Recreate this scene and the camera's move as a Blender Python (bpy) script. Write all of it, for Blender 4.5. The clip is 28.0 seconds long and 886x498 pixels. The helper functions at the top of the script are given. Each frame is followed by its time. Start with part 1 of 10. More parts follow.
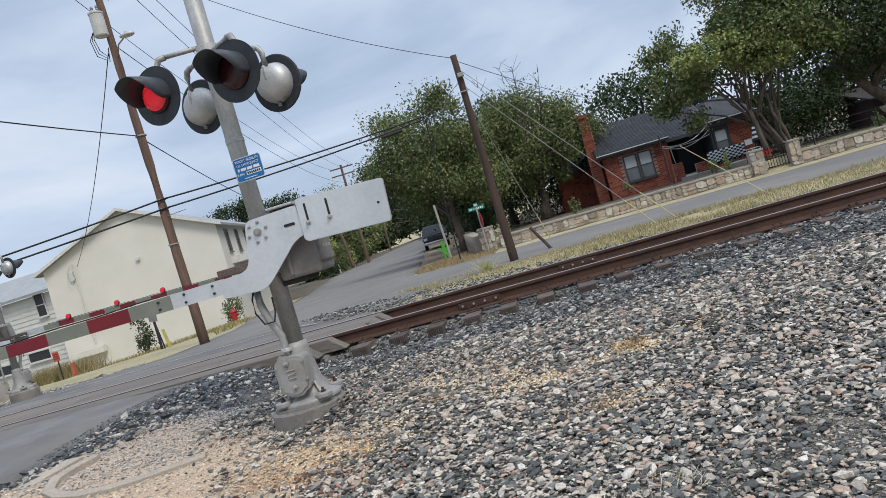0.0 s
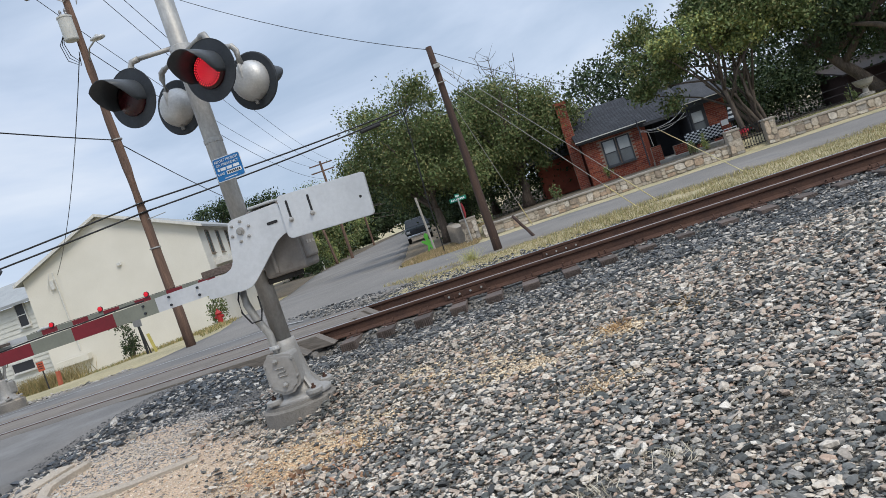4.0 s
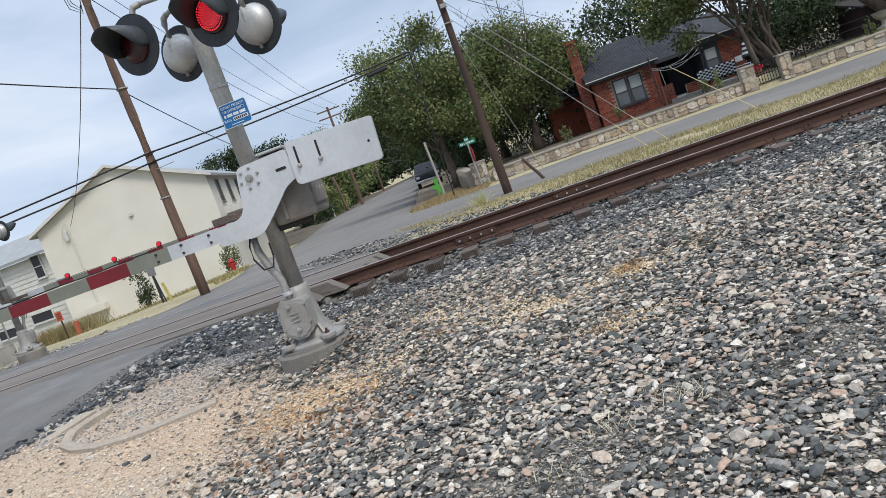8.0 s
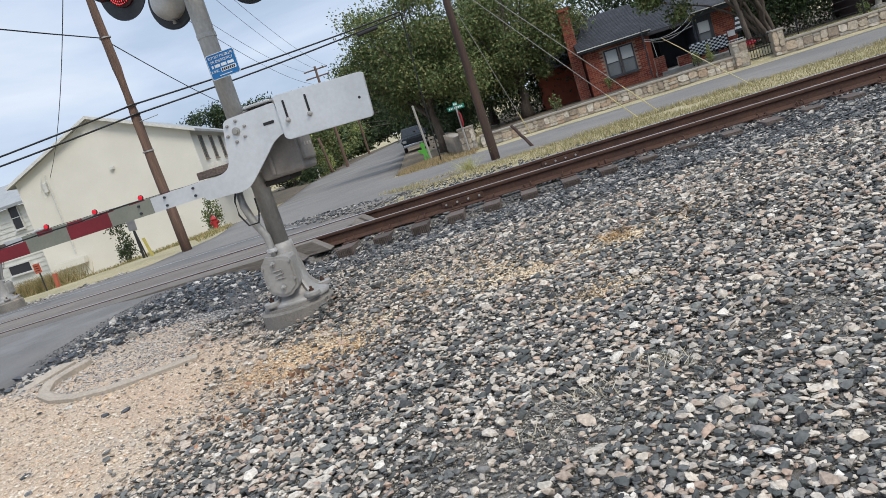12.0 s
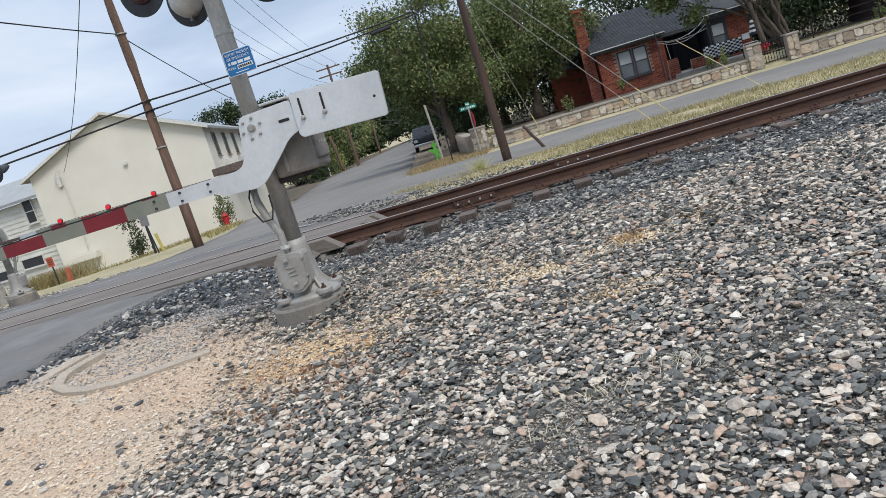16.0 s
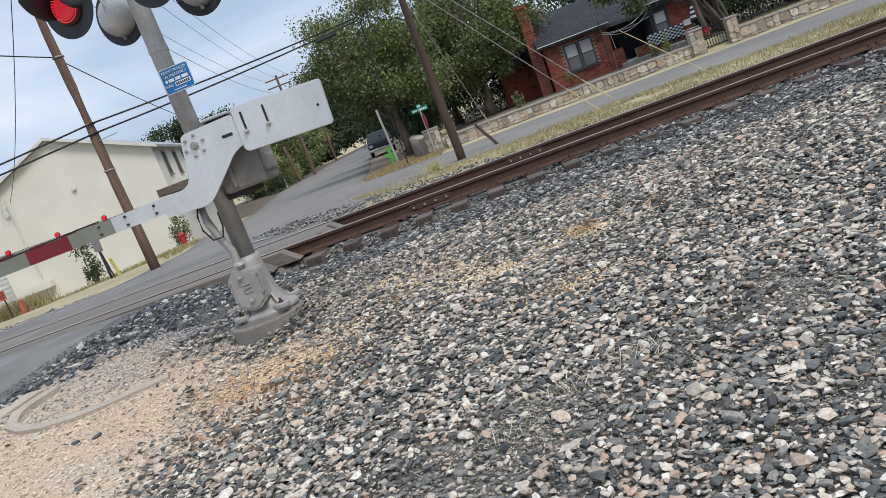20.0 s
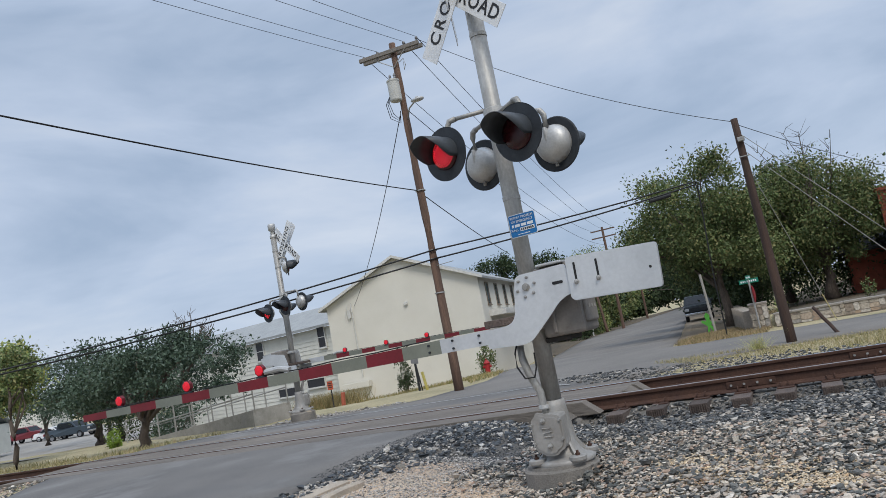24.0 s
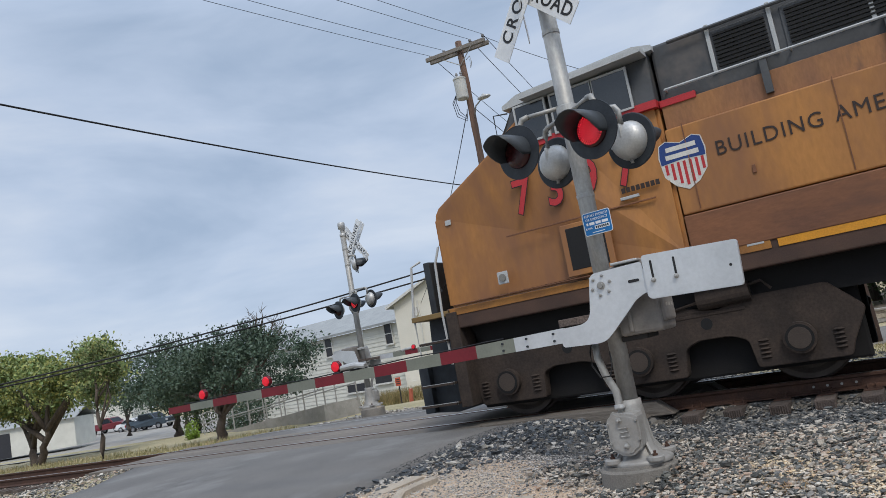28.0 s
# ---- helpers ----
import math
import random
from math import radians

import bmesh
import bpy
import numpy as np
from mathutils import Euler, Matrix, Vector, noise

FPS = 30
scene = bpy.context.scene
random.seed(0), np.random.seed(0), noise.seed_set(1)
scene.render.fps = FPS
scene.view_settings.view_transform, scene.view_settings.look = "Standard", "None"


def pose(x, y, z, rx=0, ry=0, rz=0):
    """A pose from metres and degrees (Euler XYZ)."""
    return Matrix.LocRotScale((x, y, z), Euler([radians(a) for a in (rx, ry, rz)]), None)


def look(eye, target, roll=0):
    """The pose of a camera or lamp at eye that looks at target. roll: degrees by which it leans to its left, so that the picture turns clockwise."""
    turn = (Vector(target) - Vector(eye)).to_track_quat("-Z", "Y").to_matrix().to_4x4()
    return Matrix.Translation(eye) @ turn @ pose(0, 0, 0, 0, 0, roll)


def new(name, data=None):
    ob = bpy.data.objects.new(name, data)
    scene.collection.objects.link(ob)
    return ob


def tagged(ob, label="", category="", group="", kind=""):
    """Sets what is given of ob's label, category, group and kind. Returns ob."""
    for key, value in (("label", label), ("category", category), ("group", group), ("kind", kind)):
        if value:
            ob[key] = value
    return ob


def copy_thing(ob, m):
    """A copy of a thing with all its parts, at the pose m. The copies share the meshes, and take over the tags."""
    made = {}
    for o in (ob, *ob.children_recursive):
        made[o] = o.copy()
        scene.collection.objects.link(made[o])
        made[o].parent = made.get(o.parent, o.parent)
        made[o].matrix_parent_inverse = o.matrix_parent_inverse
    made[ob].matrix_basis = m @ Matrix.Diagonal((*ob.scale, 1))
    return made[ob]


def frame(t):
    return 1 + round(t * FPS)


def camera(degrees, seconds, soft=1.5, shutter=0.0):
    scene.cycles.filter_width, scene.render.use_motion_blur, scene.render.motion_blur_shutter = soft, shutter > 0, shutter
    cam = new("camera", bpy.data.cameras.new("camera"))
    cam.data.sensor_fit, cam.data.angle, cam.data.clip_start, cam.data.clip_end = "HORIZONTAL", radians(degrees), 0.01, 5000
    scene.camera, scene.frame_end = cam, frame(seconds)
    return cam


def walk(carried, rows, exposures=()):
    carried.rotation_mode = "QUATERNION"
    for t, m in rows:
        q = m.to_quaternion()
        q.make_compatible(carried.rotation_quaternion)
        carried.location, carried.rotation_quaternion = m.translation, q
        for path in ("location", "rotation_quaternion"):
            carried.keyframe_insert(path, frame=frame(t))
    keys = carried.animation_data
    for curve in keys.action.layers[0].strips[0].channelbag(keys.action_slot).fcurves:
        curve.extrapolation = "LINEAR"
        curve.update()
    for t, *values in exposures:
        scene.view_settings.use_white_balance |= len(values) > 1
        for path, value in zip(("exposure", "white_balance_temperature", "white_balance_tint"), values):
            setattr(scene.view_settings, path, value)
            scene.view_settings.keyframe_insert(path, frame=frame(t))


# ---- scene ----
# World: x along the railway track, y across it (away from the viewer), z up; rail tops at z = 0.
cam = camera(61.8, 28.0, soft=0.65)
# seconds, place, yaw to the left of +y, pitch up, roll
PATH = [
    (0, 0.16, -10.269, 1.114, 7.74, -2.02, -16.23),
    (0.5, 0.138, -10.278, 1.115, 6.17, -1.92, -15.95),
    (1, 0.128, -10.282, 1.115, 5.4, -1.63, -15.62),
    (1.5, 0.126, -10.293, 1.11, 5.8, -1.86, -16.04),
    (2, 0.138, -10.289, 1.11, 6.48, -2.22, -16.67),
    (2.5, 0.141, -10.288, 1.11, 6.74, -2.39, -17.1),
    (3, 0.146, -10.292, 1.111, 6.79, -2.49, -17.44),
    (3.5, 0.149, -10.288, 1.108, 6.79, -2.81, -17.82),
    (5.5, 0.161, -10.287, 1.109, 6.71, -3.4, -21.18),
    (6, 0.163, -10.29, 1.105, 7.19, -3.98, -21.16),
    (6.5, 0.168, -10.288, 1.112, 7.88, -4.62, -20.79),
    (7, 0.165, -10.29, 1.117, 8.4, -4.84, -20.26),
    (7.5, 0.163, -10.281, 1.107, 8.73, -5.58, -20.07),
    (8, 0.148, -10.275, 1.096, 8.86, -6.74, -19.79),
    (8.5, 0.141, -10.265, 1.091, 8.64, -7.57, -19.94),
    (9, 0.141, -10.255, 1.09, 8.36, -7.88, -20.52),
    (9.5, 0.137, -10.251, 1.088, 8.34, -7.89, -20.62),
    (10, 0.13, -10.25, 1.085, 8.26, -8.02, -20.18),
    (10.5, 0.117, -10.258, 1.08, 8.08, -8.15, -19.22),
    (11, 0.112, -10.251, 1.073, 8.05, -8.57, -18.53),
    (11.5, 0.109, -10.242, 1.072, 8.12, -9.12, -18.22),
    (12, 0.096, -10.237, 1.066, 8.47, -9.63, -17.75),
    (12.5, 0.085, -10.239, 1.067, 8.61, -9.93, -17.52),
    (14.5, 0.103, -10.244, 1.073, 8.64, -9.36, -18.78),
    (15, 0.098, -10.241, 1.07, 8.87, -9.51, -18.52),
    (15.5, 0.089, -10.246, 1.069, 9.08, -9.62, -17.8),
    (16, 0.075, -10.262, 1.07, 9.18, -9.42, -17.03),
    (16.5, 0.069, -10.272, 1.077, 9.4, -8.69, -16.71),
    (17, 0.071, -10.277, 1.077, 9.09, -7.94, -16.54),
    (17.5, 0.073, -10.285, 1.079, 8.32, -6.86, -15.88),
    (18, 0.083, -10.283, 1.08, 8.26, -5.86, -16.35),
    (18.5, 0.114, -10.25, 1.07, 8.46, -7.05, -18.82),
    (19, 0.144, -10.221, 1.063, 7.44, -8.89, -20.87),
    (19.5, 0.15, -10.207, 1.062, 6.47, -9.77, -21.34),
    (20, 0.133, -10.208, 1.057, 6.43, -10.2, -20.75),
    (20.5, 0.113, -10.221, 1.057, 7.66, -8.96, -19.6),
    (21, 0.085, -10.272, 1.09, 11.55, -3.01, -17.82),
    (21.5, 0.07, -10.33, 1.126, 18.65, 2.78, -12.63),
    (22, 0.003, -10.335, 1.16, 27.8, 6.59, -6.15),
    (22.5, 0.023, -10.343, 1.169, 29.62, 10.34, -6.07),
    (24.5, 0.064, -10.295, 1.113, 25, 5.6, -11.93),
    (25, 0.06, -10.3, 1.108, 24.82, 4.73, -11.89),
    (25.5, 0.055, -10.319, 1.115, 24.8, 4.72, -10.83),
    (26, 0.054, -10.328, 1.12, 24.86, 5.29, -10.42),
    (26.5, 0.057, -10.325, 1.124, 24.95, 5.85, -10.33),
    (27, 0.057, -10.337, 1.126, 25.61, 6.44, -10.57),
    (27.5, 0.049, -10.362, 1.131, 27.55, 7.3, -10.68),
    (28, 0.014, -10.383, 1.151, 30.67, 7.84, -10.47),
]
walk(cam, [(t, pose(x, y, z, 90 + pitch, 0, yaw) @ pose(0, 0, 0, 0, 0, roll)) for t, x, y, z, yaw, pitch, roll in PATH],
     exposures=[(0.0, 0.18, 6500, 10), (4.0, 0.23, 6500, 10), (10.0, 0.3, 6550, 10), (20.0, 0.3, 6550, 10), (21.1, 0.25, 6500, 10), (22.0, 0.02, 6450, 10), (27.5, -0.02, 6400, 10), (28.0, 0.02, 6400, 10)])

# ---- light: an overcast afternoon ----
def build_world():
    w = bpy.data.worlds.new("sky")
    scene.world = w
    w.use_nodes = True
    nt = w.node_tree
    nt.nodes.clear()
    N, L = nt.nodes.new, nt.links.new
    out, bg = N("ShaderNodeOutputWorld"), N("ShaderNodeBackground")
    sky = N("ShaderNodeTexSky")
    sky.sky_type, sky.sun_disc = "NISHITA", False
    sky.sun_elevation, sky.sun_rotation = radians(49), radians(137)
    gain = N("ShaderNodeMix")
    gain.data_type, gain.blend_type = "RGBA", "MULTIPLY"
    gain.inputs[0].default_value = 1.0
    gain.inputs[7].default_value = (0.09, 0.09, 0.09, 1)
    L(sky.outputs[0], gain.inputs[6])
    tc, mp = N("ShaderNodeTexCoord"), N("ShaderNodeMapping")
    mp.inputs["Scale"].default_value = (1.0, 1.0, 3.4)
    mp.inputs["Rotation"].default_value = (0.10, -0.16, 0.5)
    L(tc.outputs["Generated"], mp.inputs[0])
    n1 = N("ShaderNodeTexNoise")
    n1.inputs["Scale"].default_value, n1.inputs["Detail"].default_value, n1.inputs["Roughness"].default_value = 2.3, 6, 0.52
    n1.inputs["Distortion"].default_value = 0.35
    L(mp.outputs[0], n1.inputs["Vector"])
    ramp = N("ShaderNodeValToRGB")
    e = ramp.color_ramp.elements
    e[0].position, e[0].color = 0.34, (0.385, 0.485, 0.64, 1)
    e[1].position, e[1].color = 0.68, (0.68, 0.745, 0.85, 1)
    mid = e.new(0.5)
    mid.color = (0.515, 0.61, 0.765, 1)
    L(n1.outputs["Fac"], ramp.inputs[0])
    mix = N("ShaderNodeMix")
    mix.data_type = "RGBA"
    mix.inputs[0].default_value = 0.9
    L(gain.outputs[2], mix.inputs[6])
    L(ramp.outputs[0], mix.inputs[7])
    L(mix.outputs[2], bg.inputs[0])
    # an overcast sky is brightest overhead
    sep, zen = N("ShaderNodeSeparateXYZ"), N("ShaderNodeMapRange")
    L(tc.outputs["Generated"], sep.inputs[0])
    zen.inputs[1].default_value, zen.inputs[2].default_value, zen.inputs[3].default_value, zen.inputs[4].default_value = 0.45, 1.0, 1.0, 2.3
    L(sep.outputs[2], zen.inputs[0])
    L(zen.outputs[0], bg.inputs[1])
    L(bg.outputs[0], out.inputs[0])


build_world()
sun = new("sun", bpy.data.lights.new("sun", "SUN"))
sun.data.energy, sun.data.angle, sun.data.color = 1.85, radians(20), (1.0, 0.93, 0.82)
sun.matrix_world = look((14, -15, 24), (0, 0, 0))


# ---- materials ----
MATS = {}


def mat(name, col, rough=0.7, metal=0.0, col2=None, scale=6.0, amount=0.5, fine=60.0, fine_amt=0.15, bump=0.1, bump_scale=None,
        rnd=0.0, island=0.0, spec=0.4, stretch=(1, 1, 1), emit=0.0, stain=None, stain_scale=1.2, stain_at=0.6):
    """A surface: two colours mixed by coarse noise, fine grain, optional stains, chance shade per object or island, and relief."""
    if name in MATS:
        return MATS[name]
    m = bpy.data.materials.new(name)
    m.use_nodes = True
    nt = m.node_tree
    N, L = nt.nodes.new, nt.links.new
    b = nt.nodes["Principled BSDF"]
    b.inputs["Roughness"].default_value, b.inputs["Metallic"].default_value = rough, metal
    b.inputs["Specular IOR Level"].default_value = spec
    tc, mp = N("ShaderNodeTexCoord"), N("ShaderNodeMapping")
    mp.inputs["Scale"].default_value = stretch
    L(tc.outputs["Object"], mp.inputs[0])

    def noise_tex(s, detail=4, rgh=0.55):
        n = N("ShaderNodeTexNoise")
        n.inputs["Scale"].default_value, n.inputs["Detail"].default_value, n.inputs["Roughness"].default_value = s, detail, rgh
        L(mp.outputs[0], n.inputs["Vector"])
        return n

    def mix(fac, a, c, kind="MIX"):
        x = N("ShaderNodeMix")
        x.data_type, x.blend_type = "RGBA", kind
        for v, k in ((fac, 0), (a, 6), (c, 7)):
            if isinstance(v, (int, float)):
                x.inputs[k].default_value = v
            elif isinstance(v, tuple):
                x.inputs[k].default_value = (*v[:3], 1)
            else:
                L(v, x.inputs[k])
        return x.outputs[2]

    def ramp(v, lo, hi):
        r = N("ShaderNodeMapRange")
        r.inputs[1].default_value, r.inputs[2].default_value = lo, hi
        L(v, r.inputs[0])
        return r.outputs[0]

    col2 = col2 or tuple(c * 0.7 for c in col)
    coarse = noise_tex(scale)
    f = N("ShaderNodeMath")
    f.operation = "MULTIPLY"
    L(ramp(coarse.outputs["Fac"], 0.35, 0.68), f.inputs[0])
    f.inputs[1].default_value = amount
    c = mix(f.outputs[0], col, col2)
    g = noise_tex(fine, 3, 0.6)
    gr = N("ShaderNodeMapRange")
    gr.inputs[1].default_value, gr.inputs[2].default_value = 0.25, 0.75
    gr.inputs[3].default_value, gr.inputs[4].default_value = 1 - fine_amt, 1 + fine_amt
    L(g.outputs["Fac"], gr.inputs[0])
    c = mix(1.0, c, gr.outputs[0], "MULTIPLY")
    if stain:
        s = noise_tex(stain_scale, 5, 0.65)
        c = mix(ramp(s.outputs["Fac"], stain_at, stain_at + 0.14), c, stain)
    for amt, node, sock in ((rnd, "ShaderNodeObjectInfo", "Random"), (island, "ShaderNodeNewGeometry", "Random Per Island")):
        if amt:
            o = N(node)
            r = N("ShaderNodeMapRange")
            r.inputs[3].default_value, r.inputs[4].default_value = 1 - amt, 1 + amt
            L(o.outputs[sock], r.inputs[0])
            c = mix(1.0, c, r.outputs[0], "MULTIPLY")
    L(c, b.inputs["Base Color"])
    if emit:
        L(c, b.inputs["Emission Color"])
        b.inputs["Emission Strength"].default_value = emit
    if bump:
        bp = N("ShaderNodeBump")
        bp.inputs["Strength"].default_value, bp.inputs["Distance"].default_value = bump, 0.02
        bn = noise_tex(bump_scale or fine, 4, 0.6)
        L(bn.outputs["Fac"], bp.inputs["Height"])
        L(bp.outputs[0], b.inputs["Normal"])
    MATS[name] = m
    return m


def chance_mat(name, cols, rough=0.85, bump=0.3, fine=40.0, source="island", spec=0.3):
    """A surface whose colour is picked per stone, leaf or piece from a list."""
    if name in MATS:
        return MATS[name]
    m = bpy.data.materials.new(name)
    m.use_nodes = True
    nt = m.node_tree
    N, L = nt.nodes.new, nt.links.new
    b = nt.nodes["Principled BSDF"]
    b.inputs["Roughness"].default_value, b.inputs["Specular IOR Level"].default_value = rough, spec
    src = N("ShaderNodeNewGeometry") if source == "island" else N("ShaderNodeObjectInfo")
    r = N("ShaderNodeValToRGB")
    r.color_ramp.interpolation = "CONSTANT"
    e = r.color_ramp.elements
    while len(e) < len(cols):
        e.new(0.5)
    for i, c in enumerate(cols):
        e[i].position, e[i].color = i / len(cols), (*c, 1)
    L(src.outputs["Random Per Island" if source == "island" else "Random"], r.inputs[0])
    tc, n = N("ShaderNodeTexCoord"), N("ShaderNodeTexNoise")
    n.inputs["Scale"].default_value, n.inputs["Detail"].default_value = fine, 4
    L(tc.outputs["Object"], n.inputs["Vector"])
    mr, x = N("ShaderNodeMapRange"), N("ShaderNodeMix")
    mr.inputs[1].default_value, mr.inputs[2].default_value, mr.inputs[3].default_value, mr.inputs[4].default_value = 0.3, 0.7, 0.7, 1.25
    L(n.outputs["Fac"], mr.inputs[0])
    x.data_type, x.blend_type = "RGBA", "MULTIPLY"
    x.inputs[0].default_value = 1.0
    L(r.outputs[0], x.inputs[6])
    L(mr.outputs[0], x.inputs[7])
    L(x.outputs[2], b.inputs["Base Color"])
    bp = N("ShaderNodeBump")
    bp.inputs["Strength"].default_value, bp.inputs["Distance"].default_value = bump, 0.01
    L(n.outputs["Fac"], bp.inputs["Height"])
    L(bp.outputs[0], b.inputs["Normal"])
    MATS[name] = m
    return m


ASPHALT = mat("asphalt", (0.172, 0.162, 0.15), 0.9, col2=(0.112, 0.107, 0.102), scale=0.5, amount=0.9, fine=90, fine_amt=0.3, bump=0.35, bump_scale=140,
              stain=(0.22, 0.215, 0.205), stain_scale=0.35, stain_at=0.52)
STREET = mat("worn asphalt", (0.195, 0.18, 0.162), 0.92, col2=(0.142, 0.132, 0.12), scale=0.4, amount=0.9, fine=80, fine_amt=0.25, bump=0.3, bump_scale=120,
             stain=(0.13, 0.128, 0.125), stain_scale=0.5, stain_at=0.58)
DIRT = mat("grey grit", (0.19, 0.172, 0.148), 0.95, col2=(0.09, 0.085, 0.077), scale=1.5, amount=0.9, fine=90, fine_amt=0.45, bump=0.8, bump_scale=70)
CALICHE = mat("caliche", (0.491, 0.398, 0.299), 0.95, col2=(0.491, 0.347, 0.235), scale=1.6, amount=0.8, fine=60, fine_amt=0.3, bump=0.7, bump_scale=60,
              stain=(0.377, 0.328, 0.272), stain_scale=1.0, stain_at=0.57)
DRYGRASS = mat("dry turf", (0.40, 0.335, 0.205), 0.95, col2=(0.28, 0.25, 0.14), scale=0.8, amount=0.9, fine=25, fine_amt=0.4, bump=0.9, bump_scale=40)
EARTH = mat("bare earth", (0.36, 0.28, 0.19), 0.95, col2=(0.25, 0.2, 0.12), scale=0.7, amount=0.9, fine=40, fine_amt=0.3, bump=0.5)
RUST = mat("rusty rail steel", (0.088, 0.045, 0.03), 0.8, metal=0.2, col2=(0.055, 0.03, 0.023), scale=4, amount=0.8, fine=50, fine_amt=0.3, bump=0.25)
RAILTOP = mat("polished rail head", (0.72, 0.71, 0.69), 0.25, metal=1.0, col2=(0.55, 0.52, 0.49), scale=3, amount=0.5, bump=0.0, stretch=(0.2, 3, 1))
TIE = mat("weathered tie timber", (0.12, 0.09, 0.075), 0.95, col2=(0.085, 0.068, 0.06), scale=3, amount=0.9, fine=60, fine_amt=0.35, bump=0.8, stretch=(1, .15, 1), rnd=0.25)
CONCRETE = mat("concrete", (0.36, 0.34, 0.31), 0.9, col2=(0.25, 0.24, 0.21), scale=3, amount=0.9, fine=70, fine_amt=0.2, bump=0.35, stain=(0.2, 0.18, 0.15), stain_scale=2.5)
GALV = mat("galvanised pipe", (0.40, 0.395, 0.38), 0.55, metal=0.45, col2=(0.27, 0.26, 0.24), scale=3.5, amount=0.9, fine=45, fine_amt=0.16, bump=0.06, stretch=(1, 1, .5),
           stain=(0.24, 0.215, 0.19), stain_scale=2.6, stain_at=0.6)
ALU = mat("aluminium paint", (0.60, 0.615, 0.63), 0.42, metal=0.35, col2=(0.50, 0.515, 0.53), scale=3, amount=0.9, fine=30, fine_amt=0.06, bump=0.03,
          stain=(0.40, 0.40, 0.39), stain_scale=4.5, stain_at=0.66)
CASTALU = mat("cast aluminium", (0.52, 0.52, 0.51), 0.5, metal=0.5, col2=(0.40, 0.39, 0.37), scale=5, amount=0.9, fine=50, fine_amt=0.12, bump=0.12,
              stain=(0.27, 0.25, 0.22), stain_scale=5, stain_at=0.64)
BLACK = mat("flat black paint", (0.018, 0.021, 0.026), 0.62, col2=(0.035, 0.042, 0.05), scale=5, amount=0.8, fine=60, fine_amt=0.2, bump=0.08)
LENS = mat("dark red lens", (0.03, 0.005, 0.007), 0.22, col2=(0.05, 0.006, 0.008), scale=10, amount=0.5, bump=0.15, bump_scale=160)
LED = mat("lit red led", (1.0, 0.03, 0.05), 0.4, col2=(1.0, 0.05, 0.06), emit=1.9, bump=0)
GLOW = mat("lit red lens", (0.16, 0.006, 0.012), 0.35, col2=(0.12, 0.005, 0.01), emit=0.5, bump=0)
SIGNBLUE = mat("blue sign sheet", (0.01, 0.13, 0.36), 0.45, col2=(0.012, 0.16, 0.4), scale=8, amount=0.7, bump=0.02, fine_amt=0.06)
WHITE = mat("white sign sheet", (0.75, 0.76, 0.77), 0.5, col2=(0.66, 0.67, 0.68), scale=4, amount=0.8, bump=0.02, fine_amt=0.05)
ARMRED = mat("red reflective sheet", (0.165, 0.012, 0.02), 0.45, col2=(0.13, 0.01, 0.016), scale=5, amount=0.8, bump=0.03, fine_amt=0.1)
ARMWHITE = mat("dull reflective sheet", (0.19, 0.20, 0.165), 0.5, col2=(0.15, 0.16, 0.13), scale=4, amount=0.8, bump=0.03, fine_amt=0.08)
POLEWOOD = mat("pole timber", (0.17, 0.105, 0.075), 0.92, col2=(0.095, 0.062, 0.05), scale=4, amount=0.9, fine=30, fine_amt=0.35, bump=0.6, stretch=(2, 2, .12))
STUCCO = mat("cream stucco", (0.66, 0.635, 0.565), 0.9, col2=(0.60, 0.575, 0.505), scale=0.6, amount=0.8, fine=60, fine_amt=0.07, bump=0.2)
SIDING = mat("white siding", (0.66, 0.65, 0.58), 0.7, col2=(0.56, 0.55, 0.49), scale=1.2, amount=0.8, fine=30, fine_amt=0.08, bump=0.05)
ROOFGREY = mat("grey roof", (0.32, 0.33, 0.325), 0.8, col2=(0.25, 0.26, 0.26), scale=1.5, amount=0.8, fine=30, fine_amt=0.2, bump=0.4)
SHINGLE = mat("dark shingle", (0.055, 0.058, 0.065), 0.9, col2=(0.035, 0.037, 0.042), scale=2, amount=0.8, fine=40, fine_amt=0.3, bump=0.5, rnd=0.2)
BRICK = mat("red brick", (0.27, 0.075, 0.045), 0.9, col2=(0.19, 0.05, 0.033), scale=3, amount=0.8, fine=50, fine_amt=0.25, bump=0.4, rnd=0.35)
MORTAR = mat("mortar", (0.32, 0.25, 0.20), 0.95, bump=0.4)
GLASS = mat("window glass", (0.12, 0.14, 0.16), 0.08, col2=(0.06, 0.07, 0.08), scale=0.8, amount=0.9, bump=0.0, spec=0.8)
DARK = mat("dark opening", (0.015, 0.015, 0.016), 0.9, bump=0)
TRIM = mat("white trim", (0.62, 0.61, 0.57), 0.6, bump=0.03)
WIRE = mat("black cable", (0.012, 0.012, 0.013), 0.6, bump=0)
BARK = mat("bark", (0.12, 0.095, 0.075), 0.95, col2=(0.07, 0.055, 0.045), scale=6, amount=0.9, fine=25, fine_amt=0.4, bump=0.9, stretch=(1, 1, .25))


# ---- mesh helpers ----
def link_mesh(name, verts, faces, material, parent=None, label="", smooth=False):
    me = bpy.data.meshes.new(name)
    me.from_pydata([tuple(v) for v in verts], [], faces)
    me.update()
    for mm in (material if isinstance(material, (list, tuple)) else [material]):
        me.materials.append(mm)
    if smooth:
        me.polygons.foreach_set("use_smooth", [True] * len(me.polygons))
    ob = new(name, me)
    if parent:
        ob.parent = parent
    if label:
        tagged(ob, label)
    return ob


